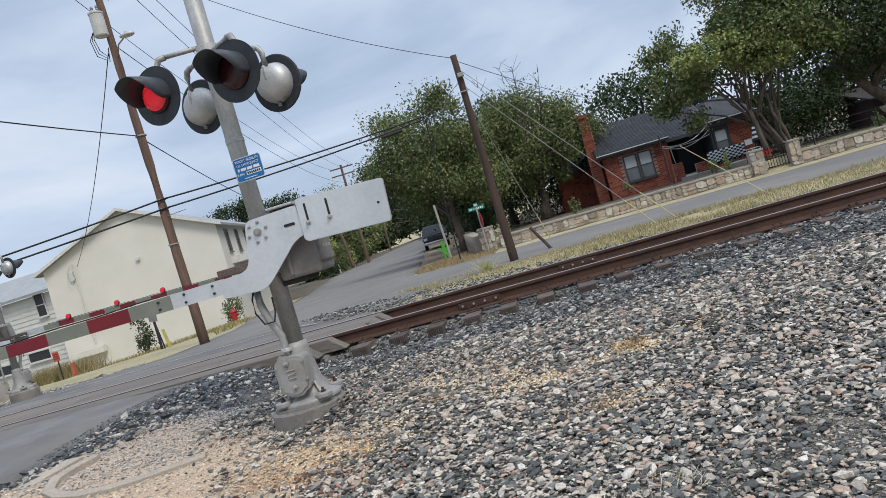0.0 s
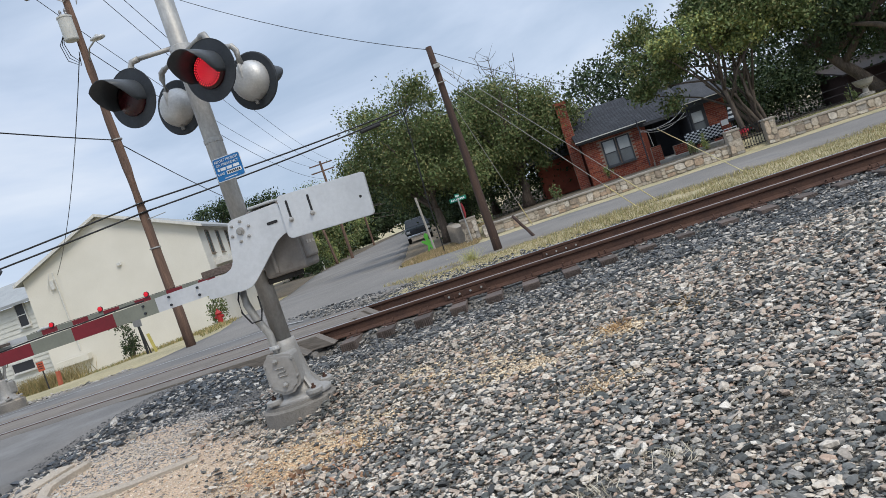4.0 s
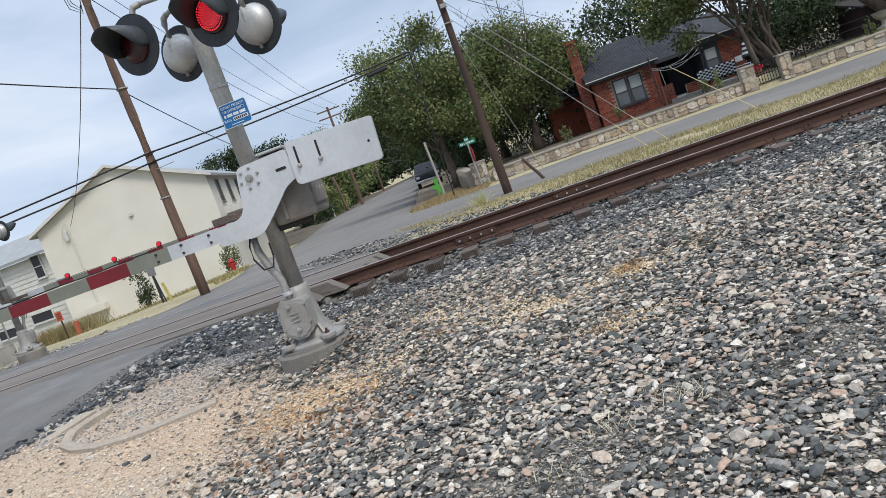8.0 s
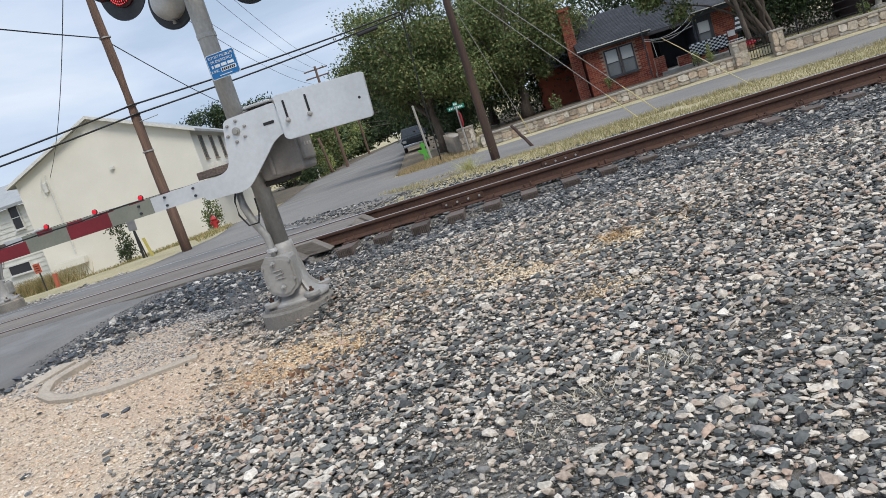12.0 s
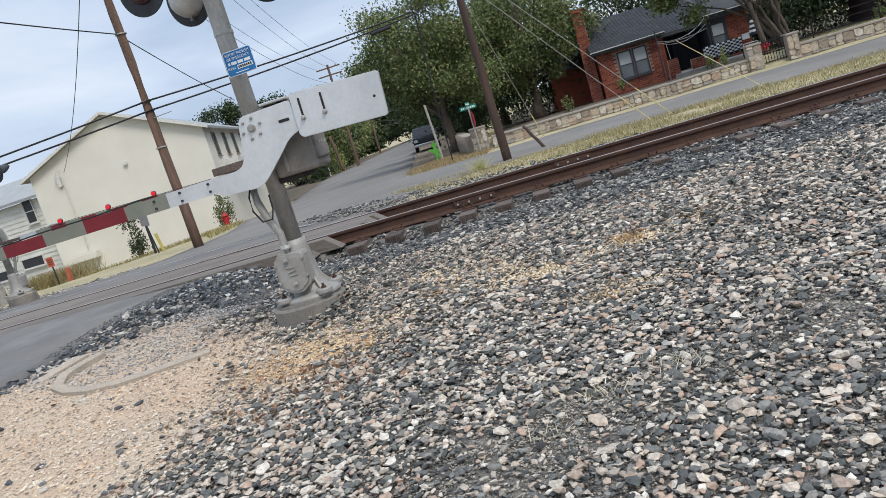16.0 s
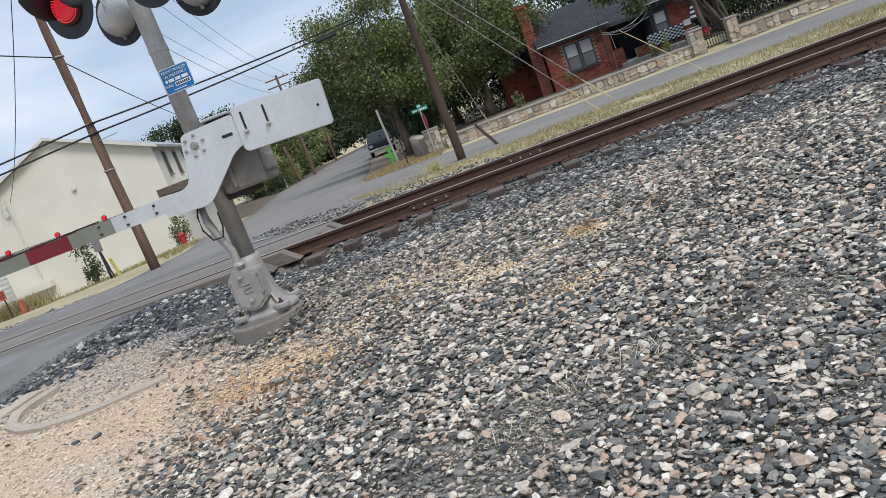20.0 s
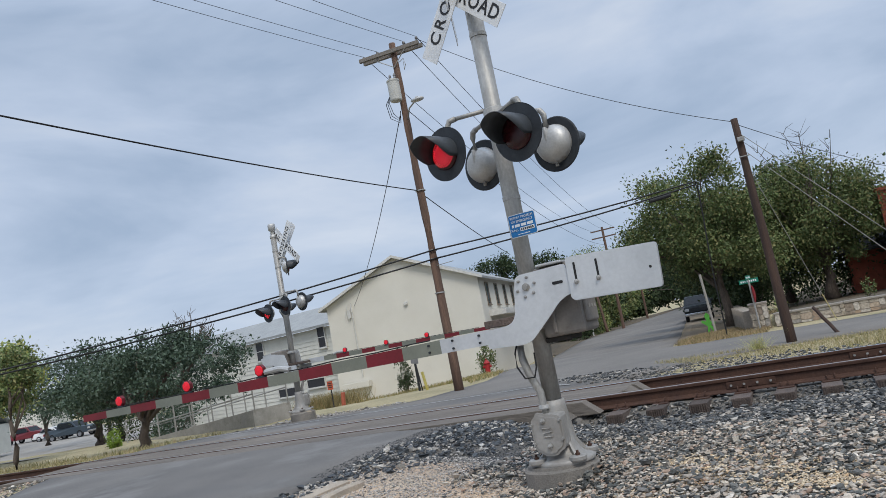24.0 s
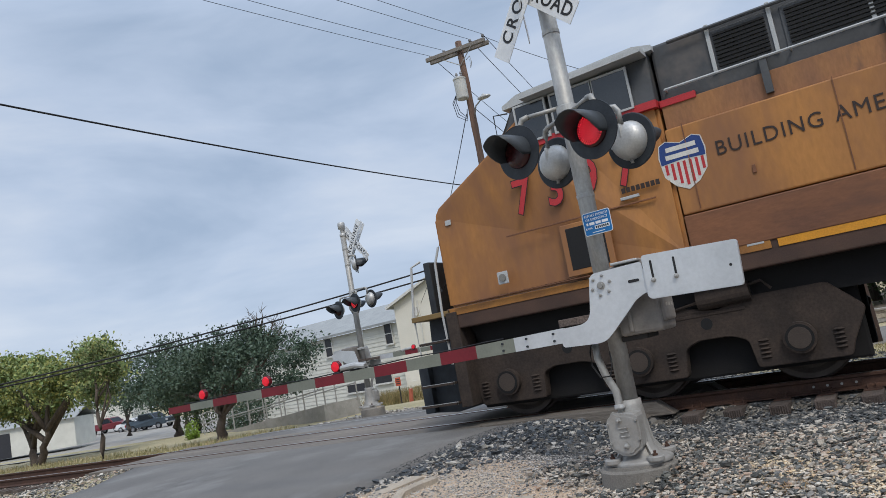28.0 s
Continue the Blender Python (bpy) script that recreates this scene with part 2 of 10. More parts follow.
def part(name, bm, material, parent=None, label="", smooth=False):
    me = bpy.data.meshes.new(name)
    bmesh.ops.recalc_face_normals(bm, faces=bm.faces)
    bm.to_mesh(me)
    bm.free()
    for mm in (material if isinstance(material, (list, tuple)) else [material]):
        me.materials.append(mm)
    if smooth:
        me.polygons.foreach_set("use_smooth", [True] * len(me.polygons))
    ob = new(name, me)
    if parent:
        ob.parent = parent
    if label:
        tagged(ob, label)
    return ob


def pieces(name, bm, material, parent=None, label=""):
    """Each loose piece of bm becomes an object of its own."""
    bm.verts.index_update()
    seen, out = set(), []
    for v0 in bm.verts:
        if v0.index in seen:
            continue
        stack, island = [v0], []
        seen.add(v0.index)
        while stack:
            v = stack.pop()
            island.append(v)
            for e in v.link_edges:
                w = e.other_vert(v)
                if w.index not in seen:
                    seen.add(w.index)
                    stack.append(w)
        num = {v.index: k for k, v in enumerate(island)}
        fs = {f for v in island for f in v.link_faces}
        out.append(([v.co.copy() for v in island], [[num[v.index] for v in f.verts] for f in sorted(fs, key=lambda f: min(v.index for v in f.verts))]))
    bm.free()
    return [link_mesh(name, vs, fs, material, parent, label) for vs, fs in out]


def empty(name, m, label, category, group="", kind=""):
    ob = new(name)
    ob.matrix_world = m
    return tagged(ob, label, category, group, kind)


def box(bm, lo, hi, bevel=0.0, m=None):
    """A box from lo to hi, edges rounded by bevel, into bm."""
    c, s = [(a + b) / 2 for a, b in zip(lo, hi)], [abs(b - a) for a, b in zip(lo, hi)]
    t = Matrix.LocRotScale(c, None, s)
    g = bmesh.ops.create_cube(bm, size=1, matrix=(m @ t) if m else t)
    if bevel:
        es = list({e for v in g["verts"] for e in v.link_edges})
        bmesh.ops.bevel(bm, geom=es, offset=bevel, segments=2, affect="EDGES", profile=0.5)
    return g["verts"]


def rod(bm, a, b, r, r2=None, seg=10, caps=True):
    """A round bar from a to b."""
    a, b = Vector(a), Vector(b)
    d = b - a
    m = Matrix.Translation((a + b) / 2) @ d.to_track_quat("Z", "Y").to_matrix().to_4x4()
    bmesh.ops.create_cone(bm, cap_ends=caps, segments=seg, radius1=r, radius2=r if r2 is None else r2, depth=d.length, matrix=m)


def tube(bm, pts, r, seg=8):
    """A bent pipe through points."""
    pts = [Vector(p) for p in pts]
    rings = []
    for i, p in enumerate(pts):
        d = (pts[min(i + 1, len(pts) - 1)] - pts[max(i - 1, 0)]).normalized()
        q = d.to_track_quat("Z", "Y")
        rr = r[i] if isinstance(r, (list, tuple)) else r
        rings.append([bm.verts.new(p + q @ Vector((math.cos(k * 2 * math.pi / seg) * rr, math.sin(k * 2 * math.pi / seg) * rr, 0))) for k in range(seg)])
    for u, v in zip(rings, rings[1:]):
        for k in range(seg):
            bm.faces.new((u[k], u[(k + 1) % seg], v[(k + 1) % seg], v[k]))
    bm.faces.new(rings[0][::-1])
    bm.faces.new(rings[-1])


def plate(bm, outline, thick, m=None, bevel=0.0):
    """A flat plate from a closed outline in x, z; its front at y = 0, its back at y = thick."""
    vs = [bm.verts.new((x, 0, z)) for x, z in outline]
    f = bm.faces.new(vs)
    ext = bmesh.ops.extrude_face_region(bm, geom=[f])
    moved = [v for v in ext["geom"] if isinstance(v, bmesh.types.BMVert)]
    bmesh.ops.translate(bm, verts=moved, vec=(0, thick, 0))
    allv = vs + moved
    if bevel:
        es = list({e for v in vs for e in v.link_edges if e.other_vert(v) in vs})
        bmesh.ops.bevel(bm, geom=es, offset=bevel, segments=2, affect="EDGES")
        allv = list(bm.verts)
    if m:
        bmesh.ops.transform(bm, matrix=m, verts=[v for v in allv if v.is_valid])


def lathe(bm, prof, seg=24, m=None):
    """A turned body from (radius, height) pairs about z."""
    rings = []
    for r, h in prof:
        if r < 1e-5:
            rings.append([bm.verts.new((0, 0, h))])
        else:
            rings.append([bm.verts.new((r * math.cos(2 * math.pi * k / seg), r * math.sin(2 * math.pi * k / seg), h)) for k in range(seg)])
    for u, v in zip(rings, rings[1:]):
        for k in range(seg):
            a, b, c, d = u[k % len(u)], u[(k + 1) % len(u)], v[(k + 1) % len(v)], v[k % len(v)]
            f = [a]
            for w in (b, c, d):
                if w not in f:
                    f.append(w)
            if len(f) > 2:
                bm.faces.new(f)
    if m:
        bmesh.ops.transform(bm, matrix=m, verts=[v for ring in rings for v in ring])


def smoothstep(a, b, x):
    t = np.clip((np.asarray(x, float) - a) / (b - a), 0, 1)
    return t * t * (3 - 2 * t)


# ---- the ground ----
STREET_DIR = -0.14      # x per metre of y beyond the crossing


def road_right(y):
    """The street's right edge on the viewer's side of the track."""
    return np.interp(y, [-60, -9, -6, -4.4, -3.5, -2.2, -1.0, -0.66, -0.4, 0.5, 2.2, 3.4, 6.0], [-7.0, -6.25, -5.8, -5.38, -5.12, -5.06, -4.85, -4.6, -3.2, -2.9, -3.0, -4.2, -3.6])


def road_left(y):
    return np.interp(y, [-60, -10, -2.5, 1.6, 4.5], [-14.5, -13.2, -12.6, -15.6, -15.8])


def terrain(x, y):
    """Height of the open ground."""
    x, y = np.asarray(x, float), np.asarray(y, float)
    near = np.interp(y, [-80, -12, -7.2, -5.5, -4.2, -3.0, -1.6, -1.0, -0.5, -0.25], [-1.0, -0.55, -0.49, -0.43, -0.27, -0.26, -0.28, -0.30, -0.30, -0.24])
    far = np.interp(y, [-0.25, 2.25, 2.9, 4.6, 6.5, 13.5, 16.0, 25, 45, 120, 700], [-0.23, -0.23, -0.25, -0.36, -0.30, -0.34, -0.36, -0.62, -0.75, -0.8, -0.6])
    z = np.where(y < -0.25, near, far)
    # the yard behind the stone wall is higher
    z = z + smoothstep(16.1, 16.5, y) * (1 - smoothstep(40, 70, y)) * smoothstep(-2.2, -1.6, x) * 0.42
    z = z - 0.75 * smoothstep(-10.5, -19, x) * smoothstep(9, 25, y) * (1 - smoothstep(-60, -110, x)) * (1 - smoothstep(30, 50, y) * smoothstep(-36, -24, x))
    # the crossing carries the street over the track
    up = smoothstep(-7, -1.2, y) * (1 - smoothstep(2.8, 8, y)) * smoothstep(-19, -14, x) * (1 - smoothstep(-5.2, -2.6, x))
    z = z + up * np.clip(-0.046 - z, 0, 1)
    # the ballast is washed low at the tie ends beside the crossing
    z = z - 0.05 * smoothstep(-1.5, -0.85, y) * (1 - smoothstep(-0.3, -0.1, y)) * smoothstep(-3.4, -2.9, x) * (1 - smoothstep(-0.2, 0.9, x))
    return z


def street_left(y):
    """The left edge of the street beyond the track, with the apron beside the cream building."""
    return np.interp(y, [4.4, 5.5, 6.6, 8, 11.5, 14, 18, 22, 30, 50, 75, 130, 160], [-16.2, -14.0, -11.6, -10.2, -9.8, -10.4, -12.2, -14.0, -15.4, -17.3, -19.2, -23.0, -27.0])


def rough(x, y):
    return 0.02 * np.sin(x * 2.3 + 1.1 * y) * np.sin(y * 1.9 - 0.7 * x)


def grid_sheet(name, xs, ys, zf, material, keep=None):
    X, Y = np.meshgrid(xs, ys)
    Zs = zf(X, Y)
    n = len(xs)
    verts = np.stack([X.ravel(), Y.ravel(), Zs.ravel()], 1)
    faces = []
    for j in range(len(ys) - 1):
        for i in range(n - 1):
            if keep is None or keep((xs[i] + xs[i + 1]) / 2, (ys[j] + ys[j + 1]) / 2):
                faces.append((j * n + i, j * n + i + 1, (j + 1) * n + i + 1, (j + 1) * n + i))
    return link_mesh(name, verts, faces, material, smooth=True)


def build_ground():
    xs = np.r_[-900, -400, -200, -120, -80, -60, np.arange(-45, 40, 0.5), 45, 60, 90, 150, 300, 900]
    ys = np.r_[-500, -150, -60, -30, -20, np.arange(-14, 36, 0.5), 40, 50, 65, 90, 140, 250, 500, 1200]
    g = grid_sheet("ground", xs, ys, lambda x, y: terrain(x, y) - 0.02 + rough(x, y) * (np.abs(y) < 40), DRYGRASS)
    tagged(g, "open ground of dry grass and earth reaching the horizon", "ground", kind="structure")


def strip(name, left, right, ys, lift, material, label, category="road", cols=10):
    """A sheet between two edges x = left(y) and x = right(y), lying on the terrain."""
    verts, faces = [], []
    for y in ys:
        a, b = float(left(y)), float(right(y))
        for k in range(-1, cols + 2):
            x = a + (b - a) * min(max(k, 0), cols) / cols + (0.04 if k > cols else -0.04 if k < 0 else 0)
            verts.append((x, y, float(terrain(x, y)) + (lift if 0 <= k <= cols else -0.3)))
    n = cols + 3
    for j in range(len(ys) - 1):
        for k in range(n - 1):
            i = j * n + k
            faces.append((i, i + 1, i + n + 1, i + n))
    return tagged(link_mesh(name, verts, faces, material, smooth=True), label, category, kind="structure")


def build_roads():
    strip("road", road_left, road_right, np.r_[-60, -30, -20, np.arange(-14, 4.6, 0.4)], 0.03, ASPHALT,
          "dark asphalt street rising to the level crossing")
    strip("road_far", street_left, lambda y: np.interp(y, [4.4, 6.0, 7.0, 12.6, 13.6, 160], [-3.9, -3.0, -1.8, -2.2, -4.3, -25]),
          np.r_[np.arange(4.4, 16, 0.4), np.arange(16, 60, 2.0), 70, 90, 120, 160], 0.032, STREET, "worn grey street running on between trees")
    verts, faces = [], []
    xs = np.r_[np.arange(-3.0, 40, 1.0), 60, 100, 200]
    for x in xs:
        for y, lift in ((7.46, -0.2), (7.5, 0.03), (9.0, 0.036), (10.6, 0.036), (12.2, 0.036), (13.2, 0.03), (13.24, -0.2)):
            y += 0.06 * math.sin(1.3 * x) * (lift < 0.036)
            verts.append((x, y, float(terrain(x, y)) + lift))
    n = 7
    for i in range(len(xs) - 1):
        for k in range(n - 1):
            faces.append((i * n + k, (i + 1) * n + k, (i + 1) * n + k + 1, i * n + k + 1))
    tagged(link_mesh("road_frontage", verts, faces, STREET, smooth=True), "narrow worn street along a stone wall", "road", kind="structure")


def build_litter():
    """Leaf litter under the trees, its dark colour holding the shade of the crowns."""
    # litter colour is darkened to stand for the canopy's shade
    SHADED_LITTER = mat("shade-darkened litter", (0.13, 0.10, 0.07), 0.95, col2=(0.08, 0.07, 0.045), scale=1.2, amount=0.9, fine=30, fine_amt=0.45, bump=0.8, bump_scale=40)
    VERGE = mat("dry brown verge", (0.24, 0.18, 0.12), 0.95, col2=(0.15, 0.125, 0.08), scale=1.5, amount=0.9, fine=35, fine_amt=0.4, bump=0.8, bump_scale=45)
    right = lambda y: np.interp(y, [13.6, 160], [-4.3, -25]) + 0.05
    left = lambda y: street_left(y) - 0.05
    strip("yard_ground", lambda y: -1.7 + 0 * y, lambda y: 60.0 + 0 * y, np.r_[np.arange(16.5, 30, 1.0), 34, 40, 50, 70, 110], 0.02, SHADED_LITTER, "yard earth and litter with tree shade in its colour", "yard", cols=30)
    LAWN = mat("dry lawn", (0.30, 0.265, 0.135), 0.95, col2=(0.21, 0.2, 0.09), scale=0.9, amount=0.9, fine=30, fine_amt=0.35, bump=0.7, bump_scale=45)
    strip("lawn", lambda y: 9.6 + 0 * y, lambda y: 34.0 + 0 * y, np.r_[np.arange(16.5, 25.5, 1.0)], 0.034, LAWN, "dry yellow-green lawn behind the stone wall", "lawn", cols=24)
    strip("street_verge", right, lambda y: np.interp(y, [15.0, 160], [-1.8, -12]), np.r_[np.arange(15.0, 40, 1.0), 50, 65, 90, 120, 150, 240, 400], 0.015, VERGE, "brown leaf-strewn verge beside the street", "verge", cols=8)
    strip("street_verge_left", lambda y: left(y) - np.interp(y, [38, 60], [2.0, 10]), left, np.r_[np.arange(38.0, 48, 2.0), 50, 65, 90, 120, 150, 240, 400], 0.015, SHADED_LITTER, "earth across the street with tree shade in its colour", "verge", cols=8)


build_ground()
build_roads()
build_litter()


# ---- the railway track ----
def rail_profile():
    half = [(0.076, -0.186), (0.076, -0.174), (0.03, -0.158), (0.011, -0.14), (0.009, -0.062), (0.013, -0.052), (0.036, -0.042), (0.038, -0.012), (0.030, -0.003)]
    top = [(0.018, 0.0), (-0.018, 0.0)]
    return half + top + [(-x, z) for x, z in half[::-1]]


def build_rail(y, label):
    prof = rail_profile()
    xs = [-260, -60, -20, -10, -3, 6, 20, 60, 260, 560]
    n = len(prof)
    verts = [(x, y + u, w) for x in xs for u, w in prof]
    faces, mats = [], []
    for i in range(len(xs) - 1):
        for k in range(n):
            faces.append((i * n + k, i * n + (k + 1) % n, (i + 1) * n + (k + 1) % n, (i + 1) * n + k))
            mats.append(1 if prof[k][1] > -0.004 and prof[(k + 1) % n][1] > -0.004 else 0)
    ob = link_mesh("rail", verts, faces, [RUST, RAILTOP if y > 1 else mat("worn rail head", (0.46, 0.43, 0.41), 0.35, metal=0.9, col2=(0.33, 0.29, 0.27), scale=3, amount=0.7, bump=0.0, stretch=(0.2, 3, 1))])
    ob.data.polygons.foreach_set("material_index", mats)
    tagged(ob, label, "rail", group="running rails")
    return ob


def build_track():
    rails = [build_rail(0.0, "rust-brown steel rail with a polished head"), build_rail(1.5, "rust-brown steel rail with a polished head")]
    for rail, y, xs in ((rails[0], 0.0, (-0.95,)), (rails[1], 1.5, (0.55,))):
        for x0 in xs:
            for s in (-1, 1):
                bm = bmesh.new()
                box(bm, (x0 - 0.3, y + s * 0.018 - 0.012, -0.145), (x0 + 0.3, y + s * 0.018 + 0.012, -0.055), 0.006)
                part("joint_bar", bm, RUST, rail)
                for k in range(4):
                    bm = bmesh.new()
                    rod(bm, (x0 - 0.24 + 0.16 * k, y + s * 0.028, -0.1), (x0 - 0.24 + 0.16 * k, y + s * 0.05, -0.1), 0.016, seg=6)
                    part("bolt", bm, GALV, rail, "bare steel track bolt")
    # ties with their plates and spikes
    def tie_mesh(comp):
        bm = bmesh.new()
        box(bm, (-0.115, -1.3, -0.18), (0.115, 1.3, 0.0), 0.008)
        me = bpy.data.meshes.new("tie")
        bm.to_mesh(me)
        bm.free()
        me.materials.append(TIE)
        return me
    tie_me = tie_mesh(0)
    bm = bmesh.new()
    box(bm, (-0.1, -0.19, 0), (0.1, 0.19, 0.016), 0.004)
    box(bm, (-0.1, -0.1, 0.01), (0.1, -0.075, 0.024))
    box(bm, (-0.1, 0.075, 0.01), (0.1, 0.1, 0.024))
    plate_me = bpy.data.meshes.new("tie_plate")
    bm.to_mesh(plate_me)
    bm.free()
    plate_me.materials.append(RUST)
    bm = bmesh.new()
    tube(bm, [(0, 0, -0.03), (0, 0, 0.02), (0, 0.012, 0.045), (0, 0.04, 0.05), (0, 0.062, 0.036)], 0.009, 6)
    spike_me = bpy.data.meshes.new("spike")
    bm.to_mesh(spike_me)
    bm.free()
    spike_me.materials.append(RUST)
    bm = bmesh.new()
    box(bm, (-0.005, -0.008, -0.165), (0.005, 0.004, -0.012))
    rib_me = bpy.data.meshes.new("rib")
    bm.to_mesh(rib_me)
    bm.free()
    rib_me.materials.append(TIE)
    rnd = random.Random(4)
    xs = [-2.62 + 0.52 * k for k in range(46)] + [-16.6 - 0.52 * k for k in range(30)]
    for i, x in enumerate(xs):
        t = new("tie", tie_me)
        t.matrix_world = pose(x + rnd.uniform(-.02, .02), 0.75 + rnd.uniform(-.03, .03), -0.202, 0, 0, rnd.uniform(-1, 1))
        tagged(t, "weathered brown cross tie bedded in ballast", "railway tie", group="ties")
        if i < 9:
            for k in range(8):
                e = new("rib", rib_me)
                e.parent = t
                e.location = (-0.098 + 0.028 * k, -1.302, 0)
        if abs(x) < 12:
            for y in (-0.75, 0.75):
                p = new("tie_plate", plate_me)
                p.parent = t
                p.location = (0, y, 0)
                for sy, a in ((-0.105, 0), (0.105, 180)):
                    for sx in ((-0.05, 0.05) if i < 18 else (0.03,)):
                        s = new("spike", spike_me)
                        s.parent = p
                        s.matrix_local = pose(sx + rnd.uniform(-.015, .015), sy, rnd.uniform(0.008, .03), 0, 0, a + rnd.uniform(-12, 12))


def build_crossing():
    """Timber and asphalt crossing surface beside and between the rails."""
    top = mat("crossing timber", (0.185, 0.16, 0.135), 0.92, col2=(0.13, 0.115, 0.1), scale=2.5, amount=0.9, fine=40, fine_amt=0.3, bump=0.6, stretch=(.15, 2, 1), rnd=0.15,
              stain=(0.1, 0.1, 0.1), stain_scale=0.8)
    for y0, y1, x1 in ((-0.62, -0.33, -3.2), (-0.32, -0.09, -2.88), (0.1, 0.42, -2.5), (0.43, 0.75, -2.45), (0.76, 1.07, -2.5), (1.08, 1.4, -2.45), (1.59, 1.85, -2.8), (1.86, 2.12, -2.8)):
        for k in range(5):
            a = -15.6 + (x1 + 15.6) * k / 5
            b = -15.6 + (x1 + 15.6) * (k + 1) / 5
            bm = bmesh.new()
            vs = box(bm, (a + 0.006, y0, -0.2), (b - 0.006, y1, -0.012), 0.008)
            if k == 4:
                for v in bm.verts:
                    if v.co.x > b - 0.05 and v.co.z > -0.1:
                        v.co.x -= 0.22
            p = part("crossing_plank", bm, top)
            tagged(p, "worn grey timber plank of the level crossing", "crossing plank", group="crossing planks")


# ---- stones ----
SHAPES = {}


def stone_shape(kind):
    """A coarse solid to break stones from: its corners and triangles."""
    if kind not in SHAPES:
        bm = bmesh.new()
        if kind == "round":
            bmesh.ops.create_icosphere(bm, subdivisions=1, radius=1)
        elif kind == "block":
            bmesh.ops.create_cube(bm, size=1.62)
        else:
            bmesh.ops.create_cone(bm, cap_ends=False, segments=4, radius1=1, radius2=0, depth=1)
            for v in bm.verts:
                v.co.z += 0.5
            bmesh.ops.mirror(bm, geom=bm.verts[:] + bm.edges[:] + bm.faces[:], axis="Z", merge_dist=0.001)
        bmesh.ops.remove_doubles(bm, verts=bm.verts, dist=0.001)
        bmesh.ops.triangulate(bm, faces=bm.faces)
        bmesh.ops.recalc_face_normals(bm, faces=bm.faces)
        bm.verts.ensure_lookup_table()
        SHAPES[kind] = np.array([v.co[:] for v in bm.verts]), np.array([[v.index for v in f.verts] for f in bm.faces])
        bm.free()
    return SHAPES[kind]


def stones(name, x, y, z, size, material, label, seed=1, flat=0.46, category="gravel", kind="round", tilt=0.32):
    """Many angular stones in one mesh; x, y, z, size are arrays."""
    v, f = stone_shape(kind)
    r = np.random.RandomState(seed)
    n = len(x)
    vars_ = v[None] * r.uniform(0.8, 1.12, (48, len(v), 1)) + r.normal(size=(48, len(v), 3)) * {"round": 0.05, "block": 0.1, "chip": 0.14}[kind]
    # flatten some sides to give broken faces
    for k in range(48):
        for _ in range(5):
            d = r.normal(size=3)
            d /= np.linalg.norm(d)
            h = vars_[k] @ d
            cut = r.uniform(0.3, 0.7)
            vars_[k] -= np.clip(h - cut, 0, None)[:, None] * d
    sc = np.stack([size * r.uniform(0.85, 1.35, n), size * r.uniform(0.65, 1.05, n), size * r.uniform(flat * .6, flat * 1.35, n)], 1)
    V = vars_[r.randint(0, 48, n)] * sc[:, None, :]
    for ax, rng in ((0, tilt), (1, tilt), (2, math.pi)):
        a = r.uniform(-rng, rng, n)
        c, s = np.cos(a)[:, None], np.sin(a)[:, None]
        i, j = [(1, 2), (2, 0), (0, 1)][ax]
        p, q = V[:, :, i] * c - V[:, :, j] * s, V[:, :, i] * s + V[:, :, j] * c
        V[:, :, i], V[:, :, j] = p, q
    V = V + np.stack([x, y, z], 1)[:, None, :]
    F = f[None] + (np.arange(n) * len(v))[:, None, None]
    me = bpy.data.meshes.new(name)
    nv, nf = n * len(v), n * len(f)
    me.vertices.add(nv)
    me.vertices.foreach_set("co", V.astype(np.float32).ravel())
    me.loops.add(nf * 3)
    me.loops.foreach_set("vertex_index", F.astype(np.int32).ravel())
    me.polygons.add(nf)
    me.polygons.foreach_set("loop_start", np.arange(0, nf * 3, 3, dtype=np.int32))
    me.update(calc_edges=True)
    me.shade_flat()
    me.materials.append(material)
    return tagged(new(name, me), label, category, kind="stuff")


BALLAST = chance_mat("ballast stone", [(0.075, 0.077, 0.072), (0.120, 0.120, 0.114), (0.434, 0.387, 0.324), (0.176, 0.168, 0.155), (0.524, 0.453, 0.367), (0.056, 0.057, 0.056), (0.094, 0.096, 0.092), (0.314, 0.274, 0.230),
                                       (0.584, 0.533, 0.460), (0.150, 0.150, 0.140), (0.397, 0.285, 0.216), (0.374, 0.321, 0.266), (0.079, 0.084, 0.079), (0.232, 0.215, 0.194), (0.494, 0.438, 0.367), (0.108, 0.110, 0.103), (0.329, 0.259, 0.205), (0.202, 0.201, 0.180), (0.449, 0.365, 0.288)], 0.85, bump=0.5, fine=55)
MIDBALLAST = chance_mat("mid grey ballast stone", [(0.064, 0.068, 0.069), (0.093, 0.096, 0.097), (0.157, 0.154, 0.148), (0.075, 0.078, 0.081), (0.321, 0.294, 0.259), (0.114, 0.118, 0.117), (0.414, 0.378, 0.328), (0.086, 0.091, 0.093), (0.221, 0.206, 0.186), (0.054, 0.057, 0.061)], 0.85, bump=0.5, fine=55)
DARKBALLAST = chance_mat("dark ballast stone", [(0.060, 0.066, 0.072), (0.085, 0.092, 0.098), (0.145, 0.149, 0.153), (0.072, 0.078, 0.085), (0.357, 0.332, 0.297), (0.102, 0.111, 0.119), (0.476, 0.442, 0.391), (0.076, 0.085, 0.093)], 0.85, bump=0.5, fine=55)
